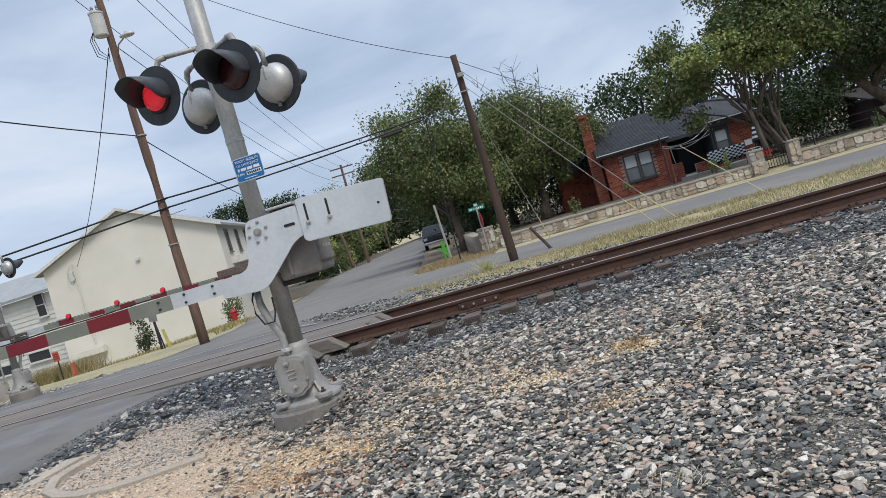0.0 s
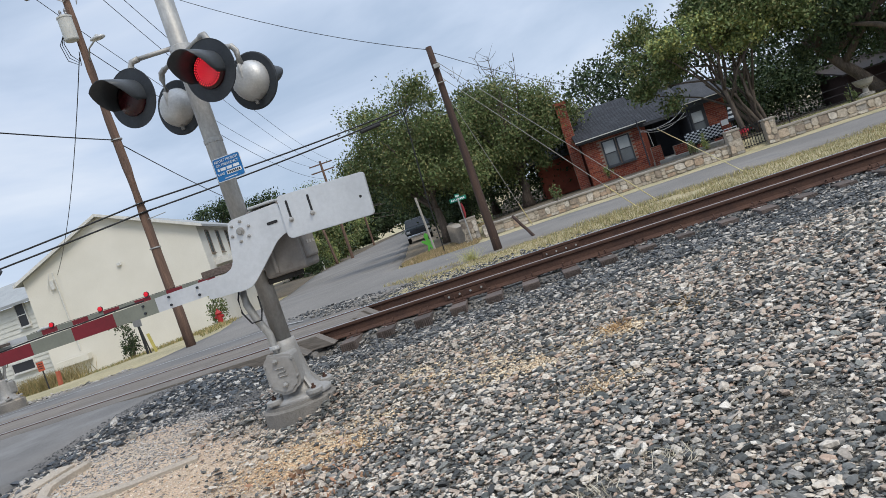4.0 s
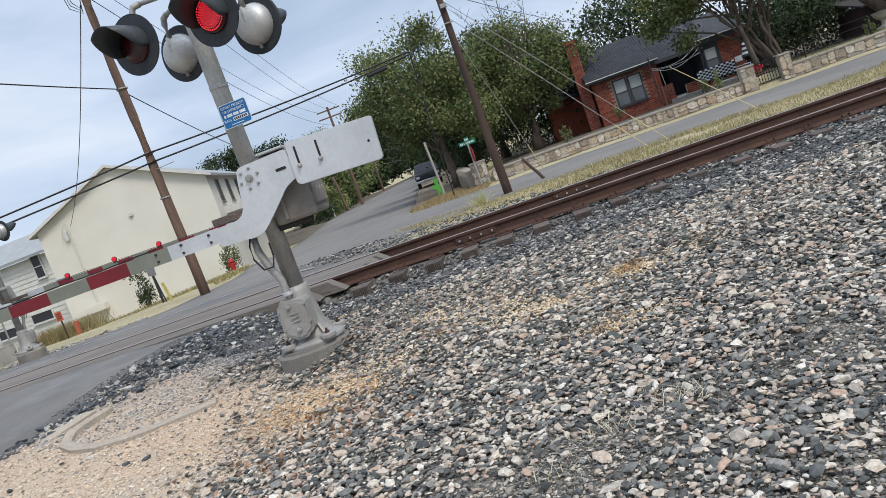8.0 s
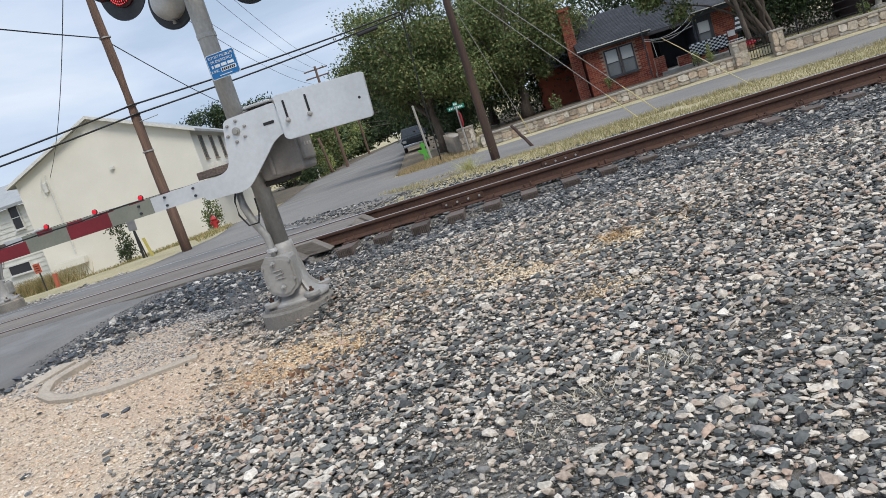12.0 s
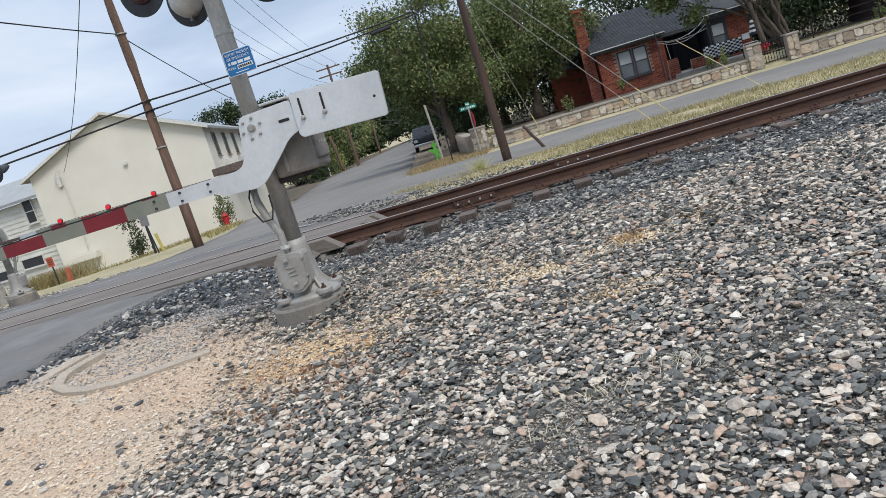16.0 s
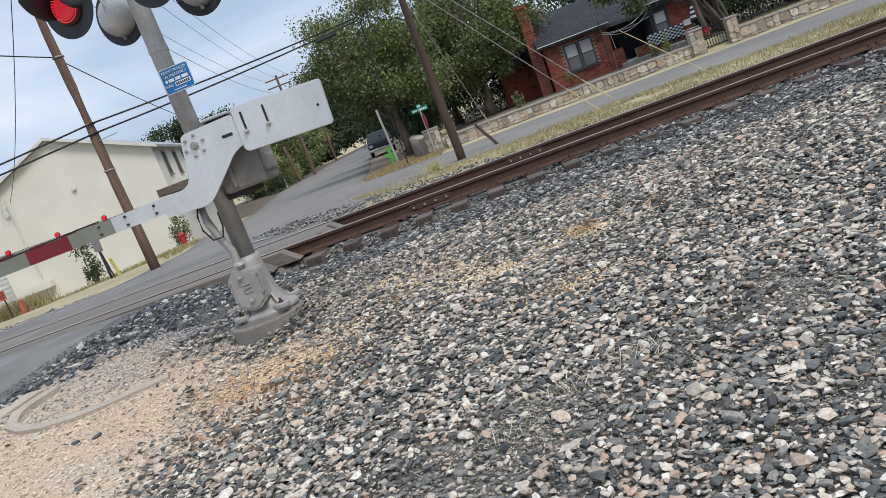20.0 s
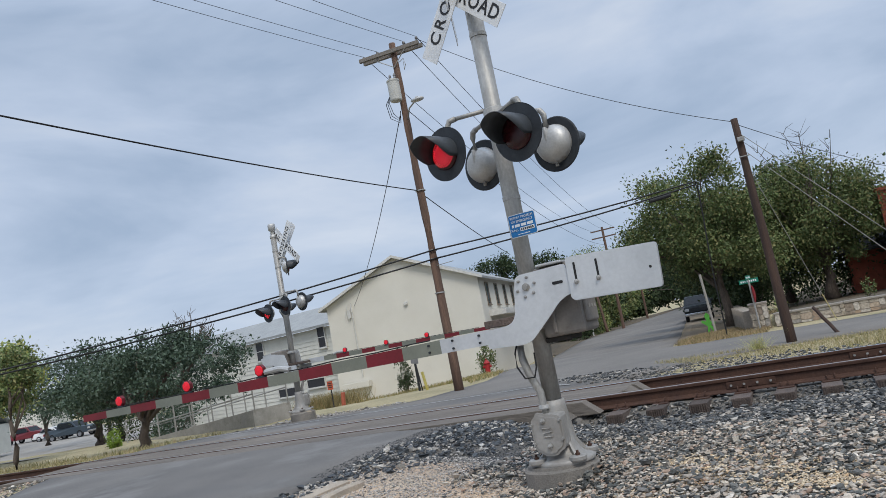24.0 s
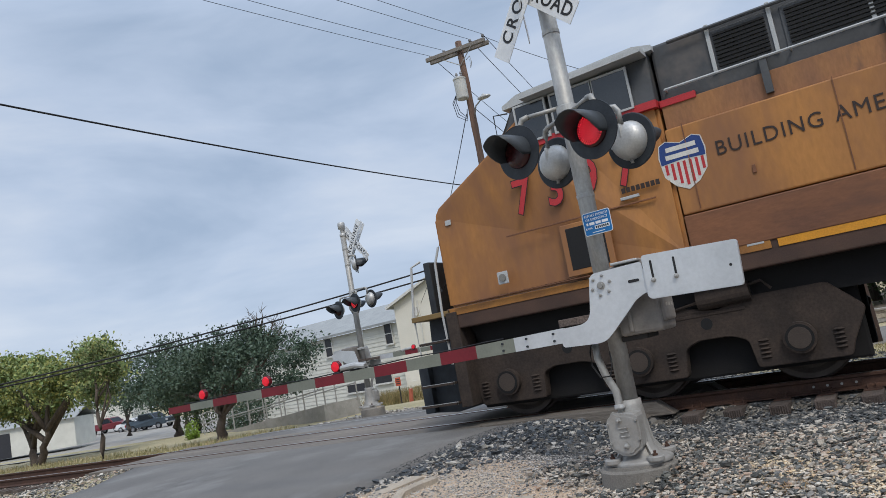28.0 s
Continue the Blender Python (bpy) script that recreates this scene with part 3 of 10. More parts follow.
PALEGRAVEL = chance_mat("pale gravel", [(0.573, 0.456, 0.333), (0.606, 0.503, 0.393), (0.508, 0.413, 0.318), (0.573, 0.413, 0.280), (0.631, 0.554, 0.454), (0.410, 0.335, 0.265), (0.541, 0.437, 0.333), (0.606, 0.523, 0.424), (0.229, 0.203, 0.178)], 0.92, bump=0.4, fine=60)
GREYGRAVEL = chance_mat("grey gravel", [(0.359, 0.334, 0.302), (0.449, 0.422, 0.379), (0.233, 0.225, 0.212), (0.521, 0.475, 0.423), (0.305, 0.282, 0.259), (0.135, 0.132, 0.129), (0.404, 0.361, 0.310)], 0.92, bump=0.4, fine=60)
TANFINES = chance_mat("tan fines", [(0.56, 0.44, 0.29), (0.62, 0.51, 0.36), (0.48, 0.37, 0.245), (0.58, 0.41, 0.25), (0.66, 0.57, 0.43), (0.33, 0.27, 0.2)], 0.92, bump=0.4, fine=60)
ORANGEFINES = chance_mat("orange fines", [(0.55, 0.36, 0.20), (0.60, 0.42, 0.26), (0.50, 0.32, 0.18), (0.62, 0.48, 0.32), (0.42, 0.30, 0.19)], 0.92, bump=0.4, fine=60)
TANGRIT = chance_mat("grey-brown grit chips", [(0.255, 0.234, 0.200), (0.170, 0.162, 0.145), (0.357, 0.323, 0.272), (0.111, 0.106, 0.098), (0.306, 0.264, 0.212), (0.442, 0.399, 0.340), (0.204, 0.187, 0.162)], 0.92, bump=0.4, fine=60)
GRIT = chance_mat("dark grit", [(0.07, 0.07, 0.072), (0.10, 0.10, 0.10), (0.16, 0.155, 0.15), (0.25, 0.24, 0.23), (0.085, 0.085, 0.09)], 0.95, bump=0.3, fine=60)


def patchy(x, y, s=1.0, k=0.0):
    return (np.sin(x * 1.7 * s + 0.6 * y + k) + np.sin(y * 2.1 * s - 0.9 * x + 1.3 + k) + 0.7 * np.sin((x + y) * 3.3 * s + 2.1 * k) + 0.5 * np.sin((x - 1.4 * y) * 5.7 * s + k)) / 3.2


def caliche_edge(y):
    """x up to which the pale caliche reaches from the street."""
    return np.interp(y, [-9, -7.2, -6.5, -6.0, -5.4, -4.9, -4.4, -3.9, -3.4], [-3.3, -2.9, -2.6, -2.15, -1.9, -1.75, -1.75, -2.5, -3.5])


def bump_z(x, y):
    return terrain(x, y) + rough(x, y) * 1.3


# bare patches of tan fines in the ballast: x, y, and their reach
PATCHES = ((-1.15, -3.65, 0.5, 0.2), (-0.65, -4.1, 0.55, 0.22), (-0.2, -4.5, 0.45, 0.2), (0.62, -4.35, 0.45, 0.15), (0.35, -5.3, 0.35, 0.14), (-1.7, -4.85, 0.5, 0.28))
# bare patches of grey-brown grit, trodden by the viewer's feet
GRITTY = ((-0.25, -6.95, 0.55, 0.3), (0.35, -6.75, 0.4, 0.35), (0.75, -7.5, 0.9, 0.35), (-0.6, -7.3, 0.6, 0.3), (1.3, -6.4, 0.5, 0.4))


def grit_patch(x, y):
    g = 0
    for px, py, rx, ry in GRITTY:
        g = g + np.exp(-(((x - px) / rx) ** 2 + ((y - py) / ry) ** 2))
    return np.clip(g, 0, 1)


def tan_patch(x, y):
    g = 0
    for px, py, rx, ry in PATCHES:
        g = g + np.exp(-(((x - px) / rx) ** 2 + ((y - py) / ry) ** 2))
    return g


def build_gravel():
    r = np.random.RandomState(7)

    def scatter(n, x0, x1, y0, y1):
        return r.uniform(x0, x1, n), r.uniform(y0, y1, n)

    # bed under the loose stones
    xs, ys = np.arange(-7.0, 30.1, 0.2), np.arange(-14.0, 5.2, 0.2)
    bed = grid_sheet("ballast_bed", xs, ys, lambda x, y: bump_z(x, y) + 0.008, DIRT,
                     keep=lambda x, y: x > float(road_right(y)) - 0.1 and (y < 4.9) and not (-15.7 < x < -3.2 and -0.65 < y < 2.15))
    tagged(bed, "dark grit bed under the track ballast", "gravel", kind="structure")
    xs, ys = np.arange(-7.4, -1.0, 0.06), np.arange(-13.9, -2.9, 0.06)
    cal = grid_sheet("caliche", xs, ys, lambda x, y: bump_z(x, y) + 0.016 + 0.008 * patchy(x, y, 2.3) - 0.02 * smoothstep(-0.25, 0.15, x - caliche_edge(y) - 0.25 * patchy(x, y, 2.6, 1.0)), CALICHE,
                     keep=lambda x, y: x > float(road_right(y)) - 0.05 and x < float(caliche_edge(y)) + 0.2 + 0.25 * float(patchy(x, y, 2.6, 1.0)))
    tagged(cal, "pale tan caliche packed beside the street", "gravel", kind="structure")

    def loose(n, x0, x1, y0, y1, med, spread, seed, name, near, material=BALLAST, kind="round"):
        x, y = scatter(n, x0, x1, y0, y1)
        edge = caliche_edge(y) + 0.35 * patchy(x, y, 2.6, 1.0)
        grit = (x < np.interp(y, [-3.4, -2.6, -1.6, -0.8], [-3.4, -3.2, -3.4, -3.2])) & (y > -3.6)
        ok = ((x > edge + 0.25 * r.normal(size=len(x))) | (r.rand(len(x)) < 0.16 * np.exp(-np.clip(edge - x, 0, 9) * 1.5) + 0.012)) & ~grit & (x > road_right(y) + 0.1) & ~((x < -3.05) & (y > -0.66))
        lim = np.interp(y, [-9.5, -8.2, -4.3, -2.6, -1.2, -0.2], [1.4, 1.8, 2.9, 4.0, 6.0, 6.5])
        ok &= (x < lim) if near else (x >= lim)
        ok &= r.rand(len(x)) > 0.95 * np.clip(tan_patch(x, y) * (0.8 + 0.7 * patchy(x, y, 4.0)), 0, 1)
        ok &= r.rand(len(x)) > 0.8 * grit_patch(x, y) * np.clip(0.9 + 0.8 * patchy(x, y, 2.2, 0.7), 0, 1)
        # few stones cover the tie ends by the crossing
        ok &= ~((y > -0.8) & (x < 0.4) & (y > -0.66) & (r.rand(len(x)) < 0.35))
        x, y = x[ok], y[ok]
        size = np.clip(r.lognormal(math.log(med), spread, len(x)), 0.009, 0.055)
        z = bump_z(x, y) + size * 0.35 + 0.012 + r.uniform(0, 0.022, len(x))
        stones(name, x, y, z, size, material, "loose grey and tan track ballast stones", seed, kind=kind)

    loose(50000, -3.2, 2.9, -8.3, -4.3, 0.0205, 0.34, 3, "ballast", True, kind="round")
    loose(27000, -3.8, 4.0, -4.3, -2.2, 0.021, 0.32, 31, "ballast", True, kind="block")
    loose(26000, -3.4, 6.5, -2.2, -0.2, 0.022, 0.3, 32, "ballast", True, MIDBALLAST, "block")
    loose(9000, 1.4, 9.0, -9.0, -0.2, 0.026, 0.3, 4, "ballast_right", False, kind="block")
    loose(2600, 9.0, 26.0, -10.5, -0.2, 0.04, 0.25, 41, "ballast_right", False, kind="block")

    # thinner, coarser ballast round the standpoint and on towards the street
    x, y = scatter(4500, -3.4, 9.0, -13.9, -8.4)
    size = np.clip(r.lognormal(math.log(0.03), 0.35, len(x)), 0.012, 0.06)
    stones("ballast_behind", x, y, bump_z(x, y) + size * 0.3 + 0.012, size, BALLAST, "loose grey ballast on the grit bed", 18, kind="block")
    # stones heaped against the footing of the signal
    a, d = r.uniform(-2.6, 1.9, 900), 0.33 + np.abs(r.normal(size=900)) * 0.14
    x, y = -2.25 + d * np.cos(a), -3.95 + d * np.sin(a)
    size = np.clip(r.lognormal(math.log(0.022), 0.35, 900), 0.01, 0.05)
    heap = np.clip(1.25 - np.abs(a - 0.1) / 1.9, 0, 1) * np.exp(-(d - 0.33) * 5)
    stones("footing_stones", x, y, bump_z(x, y) + 0.02 + 0.14 * heap * r.uniform(0.2, 1, 900), size, BALLAST, "ballast stones heaped against the signal footing", 17, kind="block")

    # cribs between the rails and the far shoulder
    x, y = scatter(24000, -6.0, 14.0, 0.05, 7.3)
    left = np.interp(y, [0, 2.2, 3.2, 4.7, 6.0, 7.3], [-3.0, -3.0, -3.7, -4.7, -5.4, -5.7]) + 0.4 * patchy(x, y, 1.6)
    back = np.interp(x, [-6, -3, 0.5, 3, 8], [7.2, 6.4, 5.3, 4.6, 4.3]) + 0.3 * patchy(x, y, 1.3, 2.0)
    ok = ~((y > 1.42) & (y < 1.58)) & (x > left + 0.3 * r.normal(size=len(x)) * (y > 2.3)) & (y < back + 0.15 * r.normal(size=len(x)))
    x, y = x[ok], y[ok]
    size = np.clip(r.lognormal(math.log(0.027), 0.3, len(x)), 0.014, 0.055)
    stones("ballast_far", x, y, terrain(x, y) + size * 0.3 + np.where(y > 4.4, 0.03, 0.012), size, MIDBALLAST, "grey ballast between and behind the rails", 5, kind="block")

    # dark stones scattered over the road verge
    x, y = scatter(22000, -5.6, -2.0, -6.2, -0.4)
    t = x - road_right(y)
    wide = np.interp(y, [-6.2, -5.0, -4.2, -3.6, -3, -1.5, -0.4], [0.12, 0.15, 0.2, 0.4, 1.0, 1.9, 1.2])
    ok = (t > -0.05) & (r.rand(len(x)) < np.clip(1.25 - t / wide, 0, 1) * np.clip(0.8 + 0.5 * patchy(x, y, 1.5), 0.2, 1))
    x, y = x[ok], y[ok]
    size = np.clip(r.lognormal(math.log(0.022), 0.42, len(x)), 0.009, 0.06)
    stones("verge_stones", x, y, bump_z(x, y) + size * 0.25 + 0.018, size, DARKBALLAST, "dark broken stones spilled along the street verge", 8, kind="block")
    # crumbs of asphalt beside the crossing
    x, y = scatter(16000, -5.6, -2.6, -3.4, -0.5)
    ok = (x > road_right(y) - 0.35) & (x < -2.75 - 0.35 * (y + 0.6)) & (r.rand(len(x)) < np.clip(0.7 + 0.5 * patchy(x, y, 1.8, 0.4), 0, 1))
    x, y = x[ok], y[ok]
    size = np.clip(r.lognormal(math.log(0.009), 0.4, len(x)), 0.004, 0.02)
    stones("dark_grit", x, y, np.maximum(bump_z(x, y) + 0.012, terrain(x, y) + 0.03 * (x < road_right(y) + 0.04)) + size * 0.3, size, GRIT, "dark asphalt crumbs beside the crossing", 9, kind="chip")

    # fine gravel on caliche and verge
    x, y = scatter(62000, -5.5, -1.2, -8.0, -2.6)
    ok = (x > road_right(y) + 0.02) & (x < caliche_edge(y) + 0.5)
    x, y = x[ok], y[ok]
    size = np.clip(r.lognormal(math.log(0.0105), 0.42, len(x)), 0.004, 0.032)
    zz = bump_z(x, y) + 0.016 + 0.008 * patchy(x, y, 2.3) + size * 0.2
    grey = y + 0.12 * r.normal(size=len(x)) > np.interp(x, [-6, -5.2, -4.6, -4.1, -3.6, -3.1, -2.4, -1.2], [-9.0, -4.3, -4.45, -4.62, -4.52, -4.3, -4.0, -3.9]) + 0.1 * patchy(x, y, 1.4)
    stones("pale_gravel", x[~grey], y[~grey], zz[~grey], size[~grey], PALEGRAVEL, "fine pale tan gravel strewn on caliche", 11, kind="chip")
    stones("grey_gravel", x[grey], y[grey], zz[grey], size[grey], GREYGRAVEL, "fine grey gravel beside the kerb", 12, kind="chip")
    # tan fines lying in the ballast, rust-orange beside the signal
    x, y = scatter(90000, -2.8, 1.4, -5.9, -3.2)
    ok = r.rand(len(x)) < np.clip(tan_patch(x, y), 0, 1) * np.clip(0.75 + 0.6 * patchy(x, y, 4.0), 0, 1)
    x, y = x[ok], y[ok]
    size = np.clip(r.lognormal(math.log(0.0105), 0.4, len(x)), 0.005, 0.025)
    stones("tan_fines", x, y, bump_z(x, y) + 0.026 + size * 0.3, size, TANFINES, "tan gravel fines in gaps of the ballast", 16, kind="chip")
    x, y = -1.95 + 0.33 * r.normal(size=3600), -4.98 + 0.15 * r.normal(size=3600)
    size = np.clip(r.lognormal(math.log(0.0095), 0.4, len(x)), 0.004, 0.022)
    stones("orange_fines", x, y, bump_z(x, y) + 0.024 + size * 0.3, size, ORANGEFINES, "rusty orange fines beside the signal footing", 21, kind="chip")
    # trodden grit in the bare patches
    x, y = scatter(60000, -1.8, 2.4, -8.2, -6.0)
    ok = r.rand(len(x)) < grit_patch(x, y) * (0.75 + 0.5 * patchy(x, y, 3.0))
    x, y = x[ok], y[ok]
    size = np.clip(r.lognormal(math.log(0.0075), 0.45, len(x)), 0.003, 0.022)
    stones("grit_chips", x, y, bump_z(x, y) + size * 0.3 + 0.012, size, TANGRIT, "grey-brown grit in bare patches of the ballast", 19, kind="chip")
    # small chips between the ballast stones
    x, y = scatter(26000, -2.8, 3.0, -8.3, -3.0)
    size = np.clip(r.lognormal(math.log(0.0105), 0.4, len(x)), 0.005, 0.022)
    stones("stone_chips", x, y, bump_z(x, y) + size * 0.3 + 0.018, size, TANGRIT, "small grey chips between the ballast stones", 13, kind="chip")
    # verge on the street's other side
    x, y = scatter(5000, -22, -12.2, -4.5, 0.2)
    ok = (x < road_left(y) - 0.1)
    x, y = x[ok], y[ok]
    size = np.clip(r.lognormal(math.log(0.032), 0.3, len(x)), 0.015, 0.06)
    stones("ballast_left", x, y, terrain(x, y) + size * 0.3, size, BALLAST, "grey ballast spilled beside the street", 14, kind="block")
    x, y = scatter(2600, -15.2, -10.8, 4.6, 8.2)
    ok = y > np.interp(x, [-15.2, -12.6, -11, -10], [5.3, 6.0, 6.8, 8.5])
    x, y = x[ok], y[ok]
    size = np.clip(r.lognormal(math.log(0.03), 0.4, len(x)), 0.012, 0.07)
    stones("ballast_mound", x, y, terrain(x, y) + size * 0.3, size, GREYGRAVEL, "grey stones round the far crossing signal", 15, kind="block")


build_track()
build_crossing()
build_gravel()


# ---- crossing signals ----
def lettering(text, size, material, parent, m, name="lettering", spacing=1.0, extrude=0.0012, bold=0.0, squeeze=1.0):
    """Raised letters, centred, in the x-z plane of m, read from -y."""
    cu = bpy.data.curves.new(name, "FONT")
    cu.body, cu.size, cu.align_x, cu.align_y, cu.extrude, cu.space_character = text, size, "CENTER", "CENTER", extrude, spacing
    cu.offset = bold
    cu.resolution_u = 3
    tmp = bpy.data.objects.new(name, cu)
    me = bpy.data.meshes.new_from_object(tmp)
    bpy.data.objects.remove(tmp)
    me.transform(Matrix.Rotation(radians(90), 4, "X") @ Matrix.Diagonal((squeeze, 1, 1, 1)))
    me.materials.append(material)
    ob = new(name, me)
    if parent:
        ob.parent = parent
    ob.matrix_local = m
    return ob


def turned(x, y, z, face):
    """A pose whose local -y looks along the compass angle face (degrees from +x)."""
    return pose(x, y, z, 0, 0, face + 90)


FLASHERS = []       # led arrays with their phase


def flasher(parent, x, y, z, face, phase, m_root):
    """One flashing light: black round background, domed back, hood, lens and LED array. Local -y is the way it faces."""
    m = turned(x, y, z, face)
    bm = bmesh.new()
    Rx = Matrix.Rotation(radians(90), 4, "X")
    lathe(bm, [(0.0, -0.012), (0.245, -0.012), (0.254, -0.006), (0.254, 0.006), (0.245, 0.004), (0.0, 0.004)], 40, Rx)
    disc = part("flashing_light", bm, BLACK, parent, "round black flashing light with a hood and red lens", smooth=False)
    disc.matrix_local = m
    # domed housing on the back
    bm = bmesh.new()
    prof = [(0.178, 0.0), (0.18, -0.02), (0.172, -0.055), (0.158, -0.09), (0.13, -0.12), (0.085, -0.14), (0.03, -0.147), (0.0, -0.147)]
    lathe(bm, prof, 32, Rx)
    box(bm, (-0.012, 0.03, 0.02), (0.012, 0.149, 0.15), 0.006)
    box(bm, (0.155, 0.02, -0.03), (0.185, 0.06, 0.03), 0.006)
    part("housing", bm, CASTALU, disc, "domed cast aluminium housing", smooth=True)
    bm = bmesh.new()
    for k in range(4):
        lathe(bm, [(0.013, 0), (0.018, 0.006), (0.013, 0.012)], 10, Matrix.Translation((0.0, 0.05, -0.175 - 0.013 * k)))
    part("drain_spring", bm, GALV, disc)
    # lens and hood on the front
    bm = bmesh.new()
    lathe(bm, [(0.152, 0.0), (0.152, 0.018), (0.145, 0.03), (0.10, 0.044), (0.05, 0.051), (0.0, 0.053)], 32, Rx)
    part("lens", bm, LENS, disc, "dark red lens", smooth=True)
    bm = bmesh.new()
    seg, ln = 26, 0.33
    inner, outer = [], []
    for k in range(seg + 1):
        a = radians(-22 + 224 * k / seg)
        s = math.sin(a)
        reach = 0.10 + (ln - 0.10) * max(0.0, min(1.0, (s + 0.38) / 1.0)) ** 0.7
        for rr, store in ((0.158, outer), (0.153, inner)):
            c = math.cos(a)
            store.append([bm.verts.new((rr * c * w, -d, rr * s * w - drop)) for d, w, drop in ((0.0, 1, 0), (reach * 0.5, 1.0, 0.0), (reach, 1.0, 0.012))])
    for st in (outer, inner):
        for u, v in zip(st, st[1:]):
            for j in range(2):
                bm.faces.new((u[j], u[j + 1], v[j + 1], v[j]))
    for u, v, p, q in zip(outer, outer[1:], inner, inner[1:]):
        bm.faces.new((u[2], v[2], q[2], p[2]))
    for i in (0, -1):
        for j in range(2):
            bm.faces.new((outer[i][j], outer[i][j + 1], inner[i][j + 1], inner[i][j]))
    part("hood", bm, mat("greyish black hood", (0.035, 0.04, 0.046), 0.5, col2=(0.06, 0.066, 0.072), scale=3, amount=0.7, bump=0.05), disc, "dull black hood over the lens", smooth=True)
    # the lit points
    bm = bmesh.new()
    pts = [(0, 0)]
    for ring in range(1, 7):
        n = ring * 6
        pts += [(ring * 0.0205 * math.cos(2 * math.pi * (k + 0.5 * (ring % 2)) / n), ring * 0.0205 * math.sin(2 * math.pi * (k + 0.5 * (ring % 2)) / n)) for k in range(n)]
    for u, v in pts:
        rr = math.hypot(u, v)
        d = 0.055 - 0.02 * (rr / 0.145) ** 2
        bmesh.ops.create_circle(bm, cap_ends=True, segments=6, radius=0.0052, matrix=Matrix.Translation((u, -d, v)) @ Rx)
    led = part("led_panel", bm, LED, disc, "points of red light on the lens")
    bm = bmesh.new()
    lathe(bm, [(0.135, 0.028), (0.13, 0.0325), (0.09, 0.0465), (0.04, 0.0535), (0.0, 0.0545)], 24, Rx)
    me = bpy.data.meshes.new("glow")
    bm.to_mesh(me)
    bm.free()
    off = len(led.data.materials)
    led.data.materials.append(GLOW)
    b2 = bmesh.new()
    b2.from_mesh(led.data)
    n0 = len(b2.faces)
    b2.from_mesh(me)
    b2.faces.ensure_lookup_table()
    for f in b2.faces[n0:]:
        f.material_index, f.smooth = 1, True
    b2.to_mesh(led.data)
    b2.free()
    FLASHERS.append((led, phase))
    return disc


def crossbuck(parent, m, label):
    """Two white boards crossed, lettered in black; local -y is the face."""
    L, Wd = 1.36, 0.215
    INK = mat("black lettering", (0.02, 0.02, 0.022), 0.5, bump=0)
    made = []
    for ang, y, words in ((-44, 0.012, (("RAIL", -0.38), ("ROAD", 0.38))), (50, -0.012, (("CROSSING", 0.0),))):
        bm = bmesh.new()
        box(bm, (-L / 2, -0.004, -Wd / 2), (L / 2, 0.004, Wd / 2), 0.002)
        b = part("crossbuck_board", bm, WHITE, parent, label)
        b.matrix_local = m @ pose(0, y, 0, 0, -ang, 0)
        for w, u in words:
            lettering(w, 0.185, INK, b, pose(u, -0.0055, 0), spacing=1.13 if w != "CROSSING" else 1.32, bold=0.003, squeeze=0.95)
        made.append(b)
    bm = bmesh.new()
    for u in (-0.06, 0.06):
        rod(bm, (u * 0.7, -0.03, u), (u * 0.7, 0.0, u), 0.012, seg=6)
    for p in pieces("bolt", bm, GALV, parent):
        p.matrix_local = m
    return made


